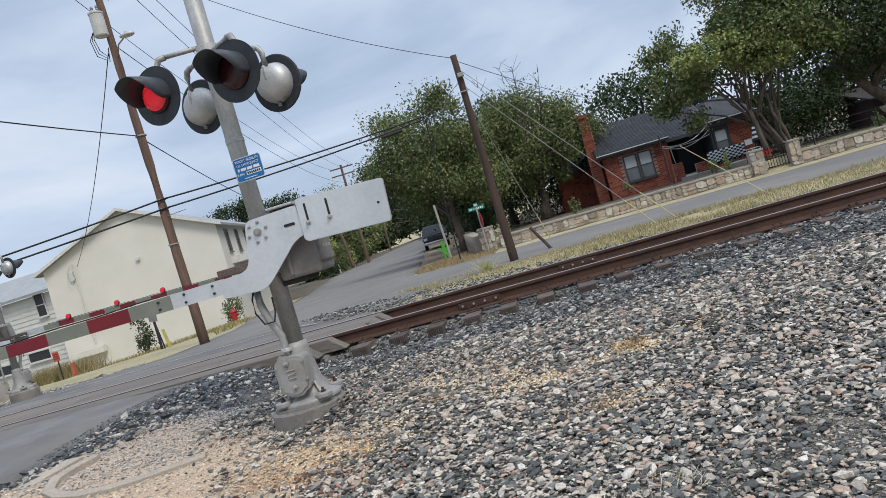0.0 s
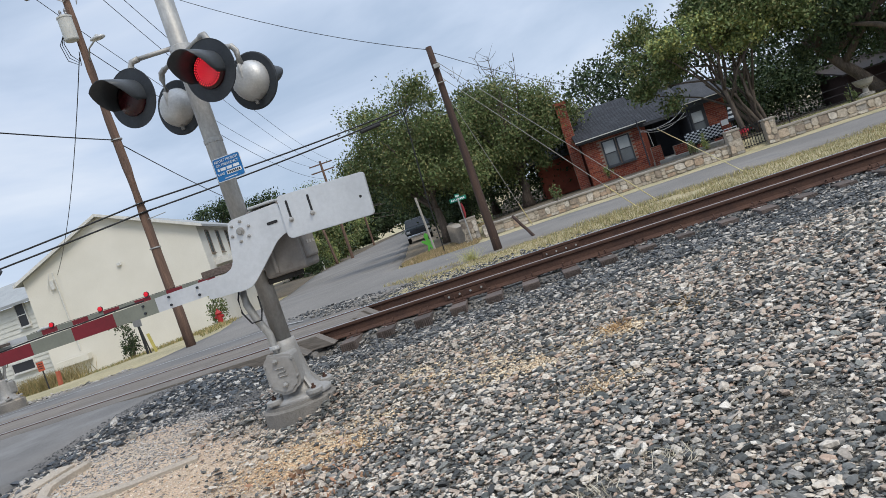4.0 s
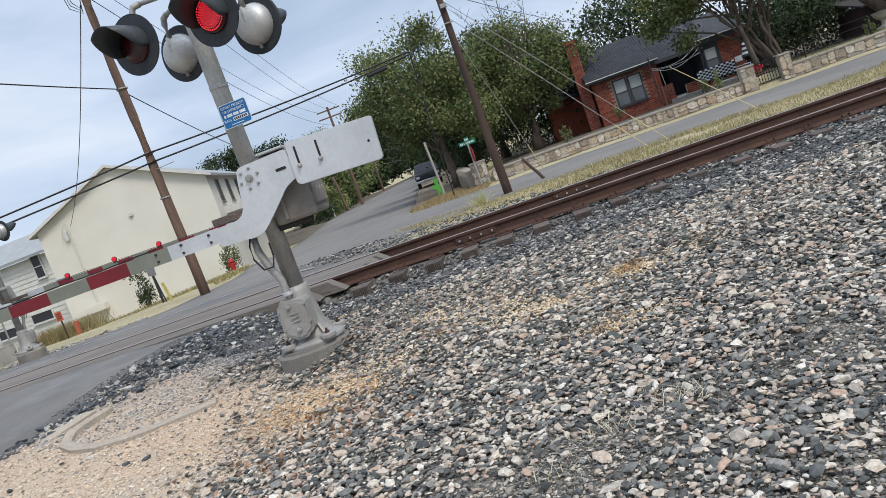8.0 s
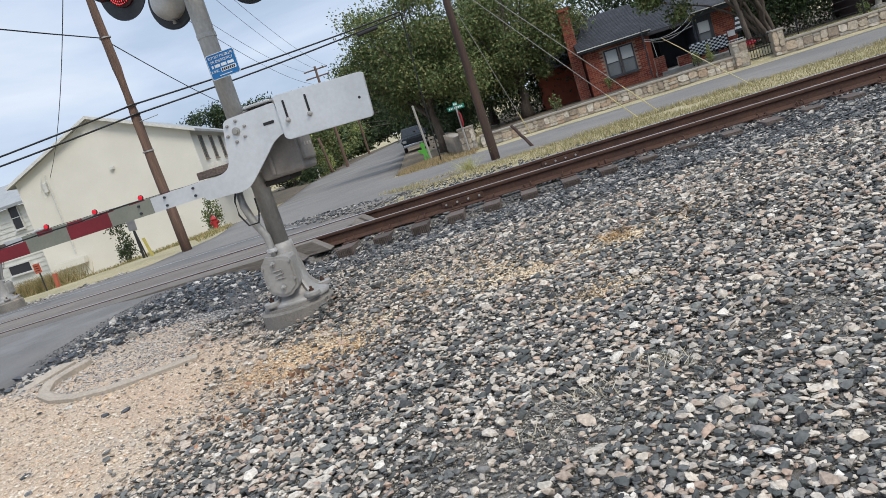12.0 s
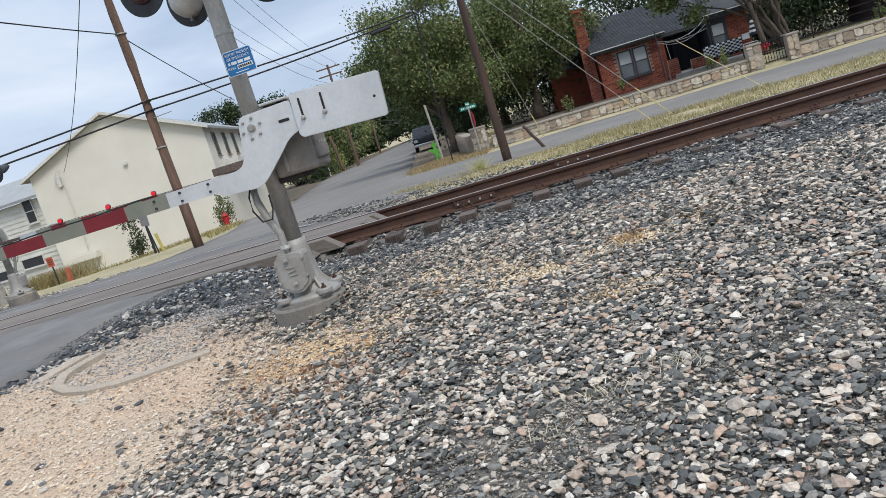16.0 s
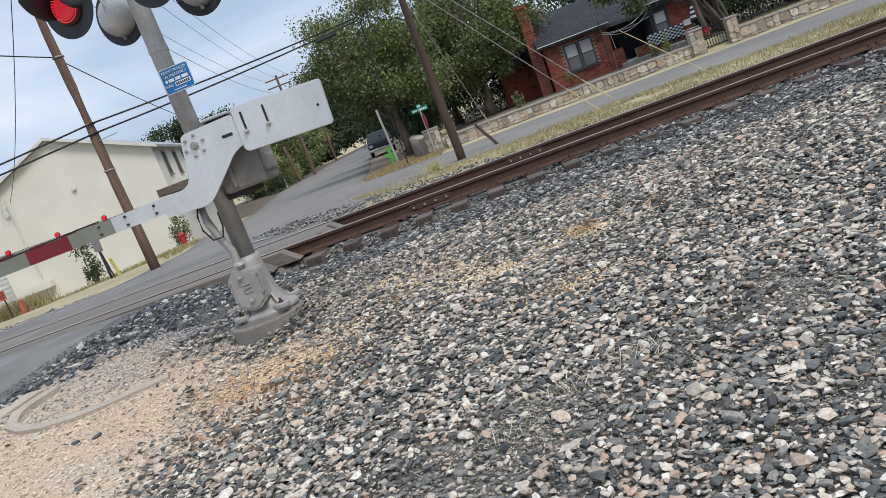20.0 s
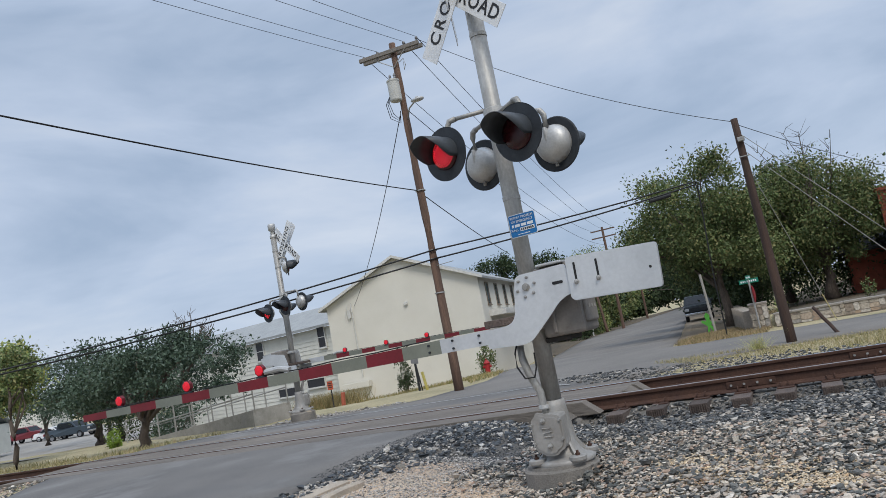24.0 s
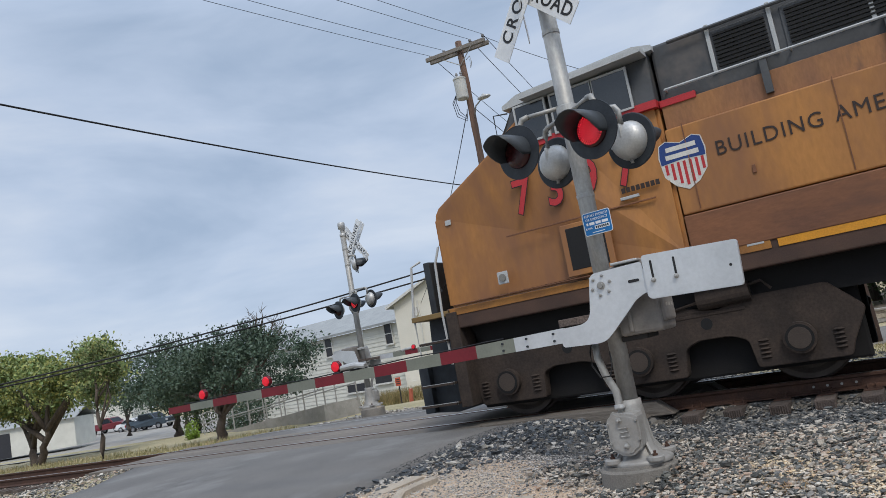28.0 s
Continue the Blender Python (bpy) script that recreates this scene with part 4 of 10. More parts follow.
def gate_arm(parent, length_side, y, z0, z1):
    """Striped gate arm pointing along -x from the plate; returns nothing. Stripes are separate sheets on one bar."""
    x0, x1 = -2.58, -8.02
    def hz(x):
        k = (x - x0) / (x1 - x0)
        return 0.066 - 0.026 * k, 1.105 - 0.055 * k     # half height, centre
    xs = [x0, -3.08] + [-3.08 - 0.4117 * (i + 1) for i in range(12)]
    for i in range(len(xs) - 1):
        a, b = xs[i], xs[i + 1]
        bm = bmesh.new()
        vs = []
        for x in (a, b):
            h, c = hz(x)
            for yy in (y - 0.014, y + 0.034):
                for s in (-1, 1):
                    vs.append(bm.verts.new((x, yy, c + s * h)))
        for q in ((0, 1, 3, 2), (4, 6, 7, 5), (0, 4, 5, 1), (2, 3, 7, 6), (1, 5, 7, 3), (0, 2, 6, 4)):
            bm.faces.new([vs[k] for k in q])
        m = ALU if i == 0 else (ARMWHITE if i % 2 else ARMRED)
        p = part("arm_mount" if i == 0 else "arm_stripe", bm, m, parent, "bare aluminium arm section" if i == 0 else ("dull white reflective stripe" if i % 2 else "red reflective stripe"))
    bm = bmesh.new()
    for x, s in ((-2.68, .5), (-2.68, -.5), (-2.95, .55), (-2.95, -.55), (-3.2, .5), (-3.2, -.5)):
        h, c = hz(x)
        rod(bm, (x, y - 0.03, c + s * h), (x, y, c + s * h), 0.011, seg=8)
    pieces("arm_bolt", bm, BLACK, parent)
    # conduit along the top of the arm with three red lamps
    bm = bmesh.new()
    tube(bm, [(x, y + 0.02, hz(x)[1] + hz(x)[0] + 0.012 + 0.004 * math.sin(x * 7)) for x in np.linspace(-3.2, -7.75, 24)], 0.007, 6)
    part("lamp_cable", bm, WIRE, parent)
    for x in (-7.38, -6.29, -5.24):
        h, c = hz(x)
        zt = c + h
        bm = bmesh.new()
        box(bm, (x - 0.05, y - 0.01, zt), (x + 0.05, y + 0.05, zt + 0.02), 0.004)
        base = part("lamp_bracket", bm, BLACK, parent)
        lamp = Matrix.Translation((x, y + 0.015, zt + 0.078)) @ Matrix.Rotation(radians(90), 4, "X") @ Matrix.Rotation(radians(22.5), 4, "Z")
        bm = bmesh.new()
        lathe(bm, [(0.0, -0.03), (0.05, -0.028), (0.058, -0.018), (0.058, 0.018), (0.05, 0.03), (0.0, 0.036)], 8, lamp)
        part("arm_lamp", bm, mat("lit arm lamp", (0.8, 0.012, 0.03), 0.35, col2=(0.5, 0.01, 0.02), scale=30, emit=0.16, bump=0.3, bump_scale=60), base, "glowing red arm lamp")
        bm = bmesh.new()
        lathe(bm, [(0.057, -0.022), (0.066, -0.018), (0.066, 0.018), (0.057, 0.024)], 8, lamp)
        part("lamp_rim", bm, mat("dark red rim", (0.12, 0.006, 0.012), 0.5, bump=0), base)
        if x > -6:
            bm = bmesh.new()
            tube(bm, [(x + 0.06, y + 0.02, zt + 0.05), (x + 0.25, y + 0.02, zt + 0.06), (x + 0.38, y + 0.02, zt + 0.03)], 0.03, 8)
            part("lamp_housing", bm, CASTALU, base, "pale cylinder beside the lamp")


def rounded(pts, r=0.02, n=4):
    """An outline with its corners rounded."""
    out = []
    N = len(pts)
    for i in range(N):
        p, a, b = Vector(pts[i]), Vector(pts[i - 1]), Vector(pts[(i + 1) % N])
        rr = min(r, (a - p).length * 0.45, (b - p).length * 0.45)
        s, e = p + (a - p).normalized() * rr, p + (b - p).normalized() * rr
        for k in range(n + 1):
            t = k / n
            out.append(tuple((1 - t) ** 2 * s + 2 * t * (1 - t) * p + t * t * e))
    return out


def build_signal():
    """The near signal, built in world places about its mast at (-2.21, -3.95)."""
    MX, MY = -2.21, -3.95
    root = empty("crossing_signal", pose(0, 0, 0), "aluminium level crossing signal with a lowered striped gate arm", "crossing signal", group="crossing signals")
    # foundation and base casting
    bm = bmesh.new()
    lathe(bm, [(0.0, -0.5), (0.335, -0.5), (0.335, -0.115), (0.32, -0.1), (0.298, -0.098), (0.293, -0.075), (0.0, -0.075)], 36, Matrix.Translation((MX - 0.04, MY, 0)))
    part("foundation", bm, mat("stained footing concrete", (0.225, 0.205, 0.18), 0.92, col2=(0.15, 0.14, 0.125), scale=4, amount=0.9, fine=70, fine_amt=0.25, bump=0.4, stain=(0.36, 0.30, 0.22), stain_scale=3.5, stain_at=0.55), root, "round stained concrete footing", smooth=False)
    CASTING = mat("dull cast aluminium", (0.36, 0.35, 0.33), 0.6, metal=0.3, col2=(0.27, 0.255, 0.235), scale=6, amount=0.9, fine=40, fine_amt=0.08, bump=0.03, stain=(0.2, 0.18, 0.155), stain_scale=4, stain_at=0.6)
    bm = bmesh.new()
    lathe(bm, [(0.27, -0.075), (0.275, -0.05), (0.25, -0.036), (0.19, -0.016), (0.155, 0.02), (0.13, 0.08), (0.116, 0.18), (0.112, 0.33), (0.104, 0.40), (0.1, 0.455), (0.08, 0.46)], 36, Matrix.Translation((MX, MY, 0)))
    base = part("base_casting", bm, CASTING, root, "cast aluminium mast base", smooth=True)
    for k in range(4):
        mm = Matrix.Translation((MX, MY, 0)) @ Matrix.Rotation(radians(45 + 90 * k), 4, "Z")
        bm = bmesh.new()
        lathe(bm, [(0.0, -0.03), (0.07, -0.03), (0.075, -0.02), (0.075, 0.006), (0.066, 0.014), (0.0, 0.014)], 16, mm @ Matrix.Translation((0.262, 0, -0.02)))
        part("anchor_lug", bm, CASTING, base)
        bm = bmesh.new()
        plate(bm, [(0.09, 0.28), (0.128, 0.26), (0.15, 0.1), (0.22, 0.0), (0.2, -0.03), (0.09, -0.03)], 0.022, mm @ Matrix.Translation((0, -0.011, 0)))
        part("rib", bm, CASTING, base)
    bm = bmesh.new()
    for k in range(4):
        a = radians(45 + 90 * k)
        p = Vector((MX + 0.265 * math.cos(a), MY + 0.265 * math.sin(a), -0.04))
        rod(bm, p, p + Vector((0, 0, 0.075)), 0.012, seg=8)
        rod(bm, p + Vector((0, 0, 0.03)), p + Vector((0, 0, 0.052)), 0.022, seg=6)
    pieces("anchor_bolt", bm, RUST, base)
    # junction box and its lobed cover
    cx, cz = -2.225, 0.205
    bm = bmesh.new()
    box(bm, (cx - 0.125, -4.19, cz - 0.145), (cx + 0.125, MY - 0.02, cz + 0.16), 0.035)
    jbox = part("junction_box", bm, CASTING, root)
    def lobed(grow):
        out = []
        for k in range(72):
            t = 2 * math.pi * k / 72
            c, q = math.cos(t), math.sin(t)
            u = math.copysign(abs(c) ** 0.42, c) * 0.138
            v = math.copysign(abs(q) ** 0.42, q) * 0.15
            ear = math.exp(-((t - math.pi * 0.56) / 0.2) ** 2) + math.exp(-((t - math.pi * 1.5) / 0.2) ** 2)
            out.append((cx + u * grow, cz + v * grow + math.copysign(0.034, q) * ear))
        return out
    bm = bmesh.new()
    plate(bm, lobed(1.04), 0.016, Matrix.Translation((0, -4.2, 0)), 0.003)
    door = part("box_door", bm, CASTING, base, "cast cover of the junction box")
    bm = bmesh.new()
    plate(bm, lobed(0.9), 0.016, Matrix.Translation((0, -4.212, 0)), 0.004)
    part("raised_panel", bm, CASTING, door)
    bm = bmesh.new()
    tube(bm, [(cx - 0.04, -4.221, cz + 0.05), (cx + 0.035, -4.221, cz + 0.05), (cx + 0.045, -4.221, cz + 0.02), (cx - 0.03, -4.221, cz + 0.01), (cx - 0.03, -4.221, cz - 0.02), (cx + 0.05, -4.221, cz - 0.02)], 0.005, 6)
    part("cast_mark", bm, CASTING, door)
    bm = bmesh.new()
    for u, v in ((-0.02, 0.115), (0.005, -0.1)):
        lathe(bm, [(0.024, 0), (0.024, 0.01), (0.012, 0.014), (0.012, 0.04), (0.0, 0.044)], 6, Matrix.Translation((cx + u, -4.22, cz + v)) @ Matrix.Rotation(radians(90), 4, "X"))
    for u, v in ((-0.126, 0.09), (0.126, -0.05), (0.126, 0.11), (-0.126, -0.07)):
        rod(bm, (cx + u, -4.225, cz + v), (cx + u, -4.19, cz + v), 0.012, seg=6)
    pieces("cover_bolt", bm, GALV, base)
    # mast
    bm = bmesh.new()
    rod(bm, (MX, MY, 0.3), (MX, MY, 4.78), 0.078, seg=28)
    mast = part("mast", bm, GALV, root, "weathered galvanised steel mast", smooth=True)
    for p in mast.data.polygons:
        p.use_smooth = abs(p.normal.z) < 0.5
    bm = bmesh.new()
    lathe(bm, [(0.086, 4.74), (0.09, 4.76), (0.086, 4.80), (0.06, 4.84), (0.0, 4.86)], 24, Matrix.Translation((MX, MY, 0)))
    part("mast_cap", bm, CASTALU, root, smooth=True)
    # conduit beside the mast
    bm = bmesh.new()
    tube(bm, [(MX - 0.16, MY - 0.12, 0.98), (MX - 0.16, MY - 0.12, 0.86), (MX - 0.12, MY - 0.12, 0.7), (MX - 0.06, MY - 0.11, 0.55), (MX - 0.055, MY - 0.11, 0.42), (MX - 0.055, MY - 0.11, 0.34)], 0.035, 12)
    part("conduit", bm, GALV, root, "bent metal conduit", smooth=True)
    bm = bmesh.new()
    lathe(bm, [(0.045, 0), (0.05, 0.01), (0.045, 0.035), (0.036, 0.04)], 16, Matrix.Translation((MX - 0.055, MY - 0.11, 0.40)))
    part("conduit_collar", bm, CASTALU, root)
    bm = bmesh.new()
    tube(bm, [(MX - 0.17, MY - 0.16, 1.0), (MX - 0.20, MY - 0.17, 0.92), (MX - 0.205, MY - 0.17, 0.8), (MX - 0.15, MY - 0.17, 0.69), (MX - 0.06, MY - 0.17, 0.69), (MX - 0.03, MY - 0.16, 0.78), (MX - 0.03, MY - 0.15, 0.9)], 0.008, 6)
    part("hanging_cable", bm, WIRE, root, "black hanging cable", smooth=True)
    # gate mechanism box and its clamps
    HOUSING = mat("weathered mechanism casting", (0.235, 0.215, 0.195), 0.7, metal=0.2, col2=(0.16, 0.145, 0.13), scale=4, amount=0.9, fine=40, fine_amt=0.1, bump=0.05, stain=(0.12, 0.105, 0.09), stain_scale=3, stain_at=0.56)
    bm = bmesh.new()
    box(bm, (-2.12, -4.08, 1.0), (-1.74, -3.62, 1.62), 0.03)
    mech = part("mechanism_box", bm, HOUSING, root, "grey-brown cast housing of the gate mechanism")
    bm = bmesh.new()
    box(bm, (-1.76, -4.03, 1.08), (-1.715, -3.67, 1.58), 0.018)
    part("end_cover", bm, HOUSING, mech)
    bm = bmesh.new()
    box(bm, (-2.14, -4.02, 0.955), (-1.9, -3.68, 1.005), 0.012)
    part("drain_pan", bm, mat("dark bracket steel", (0.035, 0.032, 0.03), 0.8, bump=0.1), mech, "dark bracket under the housing")
    bm = bmesh.new()
    box(bm, (-2.02, -4.105, 1.03), (-1.985, -4.06, 1.56), 0.01)
    part("door_rib", bm, HOUSING, mech)
    bm = bmesh.new()
    box(bm, (-2.06, -4.14, 1.62), (-1.82, -3.7, 1.645), 0.008)
    part("mechanism_lid", bm, CASTALU, mech)
    bm = bmesh.new()
    for z in (1.12, 1.54):
        box(bm, (MX - 0.1, MY - 0.1, z - 0.03), (MX + 0.14, MY + 0.1, z + 0.03), 0.01)
    pieces("mast_clamp", bm, CASTALU, root)
    bm = bmesh.new()
    for k in range(3):
        box(bm, (-1.716, -3.95 + 0.09 * k, 1.2), (-1.711, -3.91 + 0.09 * k, 1.23))
    pieces("cast_marking", bm, CONCRETE, mech)
    # main plate and counterweight
    Y = -4.215
    o = [(-2.255, 1.50), (-2.235, 1.565), (-2.20, 1.585), (-1.77, 1.60), (-1.75, 1.34), (-1.80, 1.33), (-1.88, 1.29), (-1.95, 1.22), (-2.14, 1.045), (-2.20, 1.0), (-2.27, 0.985),
         (-2.61, 1.0), (-2.60, 1.165), (-2.40, 1.17), (-2.335, 1.195), (-2.30, 1.25)]
    bm = bmesh.new()
    plate(bm, rounded(o, 0.035, 4), 0.016, Matrix.Translation((0, Y, 0)))
    arm_plate = part("gate_plate", bm, ALU, root, "curved silver plate that carries the gate arm")
    bm = bmesh.new()
    o = [(-1.755, 1.645), (-0.985, 1.61), (-1.005, 1.245), (-1.735, 1.272), (-1.765, 1.30)]
    plate(bm, rounded(o, 0.03, 4), 0.05, Matrix.Translation((0, Y - 0.02, 0)), 0.003)
    cw = part("counterweight", bm, ALU, root, "flat silver counterweight plate")
    HOLE = mat("slot shadow", (0.02, 0.02, 0.022), 0.8, bump=0)
    bm = bmesh.new()
    for x, zt, zb in ((-1.685, 1.59, 1.43), (-1.495, 1.58, 1.425)):
        plate(bm, rounded([(x - 0.009, zt), (x + 0.009, zt), (x + 0.006, zb), (x - 0.012, zb)], 0.008, 3), 0.004, Matrix.Translation((0, Y - 0.0235, 0)))
    lathe(bm, [(0.012, 0.0), (0.0, 0.003)], 12, Matrix.Translation((-1.07, Y - 0.0205, 1.42)) @ Matrix.Rotation(radians(90), 4, "X"))
    pieces("slot", bm, HOLE, cw)
    bm = bmesh.new()
    plate(bm, rounded([(-1.91, 1.44), (-1.815, 1.44), (-1.815, 1.465), (-1.91, 1.465)], 0.01, 3), 0.004, Matrix.Translation((0, Y - 0.0035, 0)))
    part("slot", bm, HOLE, arm_plate)
    bm = bmesh.new()
    for x, z in ((-1.69, 1.425), (-1.50, 1.42)):
        lathe(bm, [(0.022, 0.0), (0.022, 0.008), (0.015, 0.01), (0.015, 0.03), (0.0, 0.034)], 8, Matrix.Translation((x, Y - 0.02, z)) @ Matrix.Rotation(radians(90), 4, "X"))
    pieces("bolt", bm, GALV, cw)
    bm = bmesh.new()
    R = Matrix.Rotation(radians(90), 4, "X")
    lathe(bm, [(0.034, 0), (0.034, 0.012), (0.022, 0.014), (0.022, 0.03), (0.0, 0.03)], 20, Matrix.Translation((-2.15, Y, 1.47)) @ R)
    for k in range(6):
        a = radians(60 * k + 15)
        lathe(bm, [(0.014, 0), (0.014, 0.01), (0.009, 0.018), (0, 0.02)], 8, Matrix.Translation((-2.15 + 0.085 * math.cos(a), Y, 1.47 + 0.085 * math.sin(a))) @ R)
    pieces("hub_bolt", bm, GALV, arm_plate)
    # second plate behind the mast with its timber spacer
    bm = bmesh.new()
    plate(bm, rounded([(-2.255, 1.5), (-1.77, 1.58), (-1.45, 1.5), (-1.5, 1.3), (-1.8, 1.3), (-2.2, 1.0), (-2.6, 1.0), (-2.6, 1.165), (-2.35, 1.18)], 0.03, 3), 0.014, Matrix.Translation((0, -3.56, 0)))
    part("gate_plate", bm, ALU, root)
    bm = bmesh.new()
    box(bm, (-2.62, -4.19, 1.18), (-2.27, -3.55, 1.245), 0.006)
    part("spacer_timber", bm, TIE, root, "weathered timber spacer block")
    # the lowered arm
    gate_arm(root, 1, Y + 0.02, 0, 0)
    # lights on their pipes
    face = -107.5
    lights = (("F", -2.70, -4.12, 2.85, face, 0), ("F", -1.88, -4.38, 2.77, face, 1), ("B", -2.56, -3.55, 2.78, face + 180, 1), ("B", -1.73, -3.82, 2.71, face + 180, 0))
    for k, x, y, z, fc, ph in lights:
        flasher(root, x, y, z, fc, ph, None)
        n = Vector((math.cos(radians(fc)), math.sin(radians(fc)), 0))
        # elbow over the light's back to the cross pipe
        bm = bmesh.new()
        p = Vector((x, y, z)) - n * 0.10
        q = Vector((MX, MY, z + 0.33))
        h = Vector((x, y, z + 0.33)) - n * 0.10
        d = (Vector((q.x, q.y, h.z)) - h)
        d = d - d.normalized() * 0.07
        tube(bm, [p + Vector((0, 0, 0.15)), p + Vector((0, 0, 0.27)), h + Vector((0, 0, -0.01)) + d.normalized() * 0.025, h + d.normalized() * 0.09], 0.028, 12)
        part("elbow", bm, GALV, root, smooth=True)
        bm = bmesh.new()
        tube(bm, [h + d.normalized() * 0.06, h + d * 0.5, h + d], 0.021, 12)
        part("cross_pipe", bm, GALV, root, "thin cross pipe", smooth=True)
    bm = bmesh.new()
    lathe(bm, [(0.079, 3.0), (0.1, 3.01), (0.1, 3.06), (0.088, 3.07), (0.088, 3.10), (0.1, 3.11), (0.1, 3.17), (0.079, 3.18)], 24, Matrix.Translation((MX, MY, 0)))
    part("pipe_clamp", bm, CASTALU, root)
    bm = bmesh.new()
    for z in (2.31, 3.9, 4.36):
        lathe(bm, [(0.079, z - 0.02), (0.083, z - 0.018), (0.083, z + 0.018), (0.079, z + 0.02)], 24, Matrix.Translation((MX, MY, 0)))
    pieces("mast_band", bm, GALV, root, "steel strap band")
    # crossbucks
    n = Vector((math.cos(radians(face)), math.sin(radians(face)), 0))
    crossbuck(root, turned(MX - 0.09 + n.x * 0.12, MY + n.y * 0.12, 4.36, face), "white board lettered in black")
    # blue notice
    bm = bmesh.new()
    m = pose(-2.095, -4.125, 2.025, 0, 0, -6)
    w, h = 0.268, 0.205
    plate(bm, rounded([(-w / 2, -h / 2), (w / 2, -h / 2), (w / 2, h / 2), (-w / 2, h / 2)], 0.022, 4), 0.003)
    sign = part("notice_sign", bm, WHITE, root, "blue notice with white lettering")
    sign.matrix_local = m
    bm = bmesh.new()
    plate(bm, rounded([(-w / 2 + .006, -h / 2 + .006), (w / 2 - .006, -h / 2 + .006), (w / 2 - .006, h / 2 - .006), (-w / 2 + .006, h / 2 - .006)], 0.018, 4), 0.002, Matrix.Translation((0, -0.002, 0)))
    part("sign_sheet", bm, SIGNBLUE, sign, "blue sign sheet")
    lettering("REPORT PROBLEM", 0.031, WHITE, sign, pose(0, -0.0035, 0.070), spacing=1.05, squeeze=0.86)
    lettering("OR EMERGENCY", 0.031, WHITE, sign, pose(0, -0.0035, 0.036), spacing=1.05, squeeze=0.9)
    lettering("X-ING", 0.03, WHITE, sign, pose(-0.085, -0.0035, -0.04), squeeze=0.85)
    bm = bmesh.new()
    for k, wd in enumerate((0.018, 0.05, 0.05, 0.058)):
        u = -0.105 + sum((0.018, 0.05, 0.05, 0.058)[:k]) + 0.011 * k
        box(bm, (u, -0.0035, -0.012), (u + wd, -0.002, 0.012))
    box(bm, (-0.03, -0.0035, -0.056), (0.112, -0.002, -0.024))
    box(bm, (-0.06, -0.0035, -0.083), (0.06, -0.002, -0.077))
    pieces("plain_bar", bm, WHITE, sign, "white bars of small print")
    bm = bmesh.new()
    for k in range(7):
        box(bm, (-0.022 + 0.0185 * k, -0.0045, -0.05), (-0.009 + 0.0185 * k, -0.003, -0.03))
    pieces("plain_bar", bm, BLACK, sign)
    return root


near_signal = build_signal()


def build_far_signal():
    """The signal on the other side of the track is the same make, turned about."""
    base = pose(-12.87, 6.0, 0.13, 0, 0, 180) @ Matrix.Translation((2.21, 3.95, 0))
    twin = copy_thing(near_signal, base)
    tagged(twin, "crossing signal with bell, lights and lowered arm across the street")
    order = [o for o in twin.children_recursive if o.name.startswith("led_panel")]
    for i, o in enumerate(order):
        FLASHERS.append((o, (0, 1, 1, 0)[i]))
    # its arm hangs a little higher and its lamps sit closer together
    lamps = [o for o in twin.children if o.name.startswith("lamp_bracket")]
    for o, dx in zip(lamps, (1.09, 1.21, 1.46)):
        o.location.x += dx
    for o in twin.children:
        if o.name.startswith(("arm_", "lamp_")):
            o.location.z += 0.11
    # bell on the mast top and the side lights
    def put(name, bm, m, label="", smooth=True):
        return part(name, bm, m, twin, label, smooth)
    bm = bmesh.new()
    lathe(bm, [(0.05, 4.85), (0.05, 4.93), (0.1, 4.96), (0.105, 5.1), (0.09, 5.14), (0.0, 5.15)], 20, Matrix.Translation((-2.21, -3.95, 0)))
    put("bell", bm, CASTALU, "grey warning bell")
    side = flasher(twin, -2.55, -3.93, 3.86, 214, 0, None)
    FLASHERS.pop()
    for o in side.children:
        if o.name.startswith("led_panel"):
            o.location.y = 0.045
    bm = bmesh.new()
    tube(bm, [(-2.5, -3.94, 4.0), (-2.5, -3.94, 4.12), (-2.4, -3.94, 4.15), (-2.21, -3.95, 4.15)], 0.028, 10)
    put("cross_pipe", bm, GALV)
    for o in twin.children:
        if o.name.startswith("crossbuck"):
            o.location.x -= 0.2
            o.location.z += 0.12
    crossbuck(twin, turned(-2.21 - 0.36, -3.95 + 0.06, 4.5, 74), "white board lettered in black")
    crossbuck(near_signal, turned(-2.45, -3.93, 4.62, 198), "white board lettered in black")


build_far_signal()


# ---- poles and wires ----
def pole_body(bm, a, b, r0, r1):
    a, b = Vector(a), Vector(b)
    pts = [a.lerp(b, k / 8) + Vector((0.006 * math.sin(k * 2.1), 0.006 * math.cos(k * 1.7), 0)) * (0 < k < 8) for k in range(9)]
    tube(bm, pts, [r0 + (r1 - r0) * k / 8 for k in range(9)], 14)


def sag(a, b, drop, n=22):
    a, b = Vector(a), Vector(b)
    return [a.lerp(b, k / n) - Vector((0, 0, drop * 4 * (k / n) * (1 - k / n))) for k in range(n + 1)]


def wire(name, a, b, drop, r, label, via=None, category="wire", group="overhead wires"):
    bm = bmesh.new()
    pts = sag(a, b, drop) if via is None else sag(a, via, drop)[:-1] + sag(via, b, drop * 0.6)
    tube(bm, pts, r, 5)
    ob = part(name, bm, WIRE, smooth=True)
    return tagged(ob, label, category, group=group)


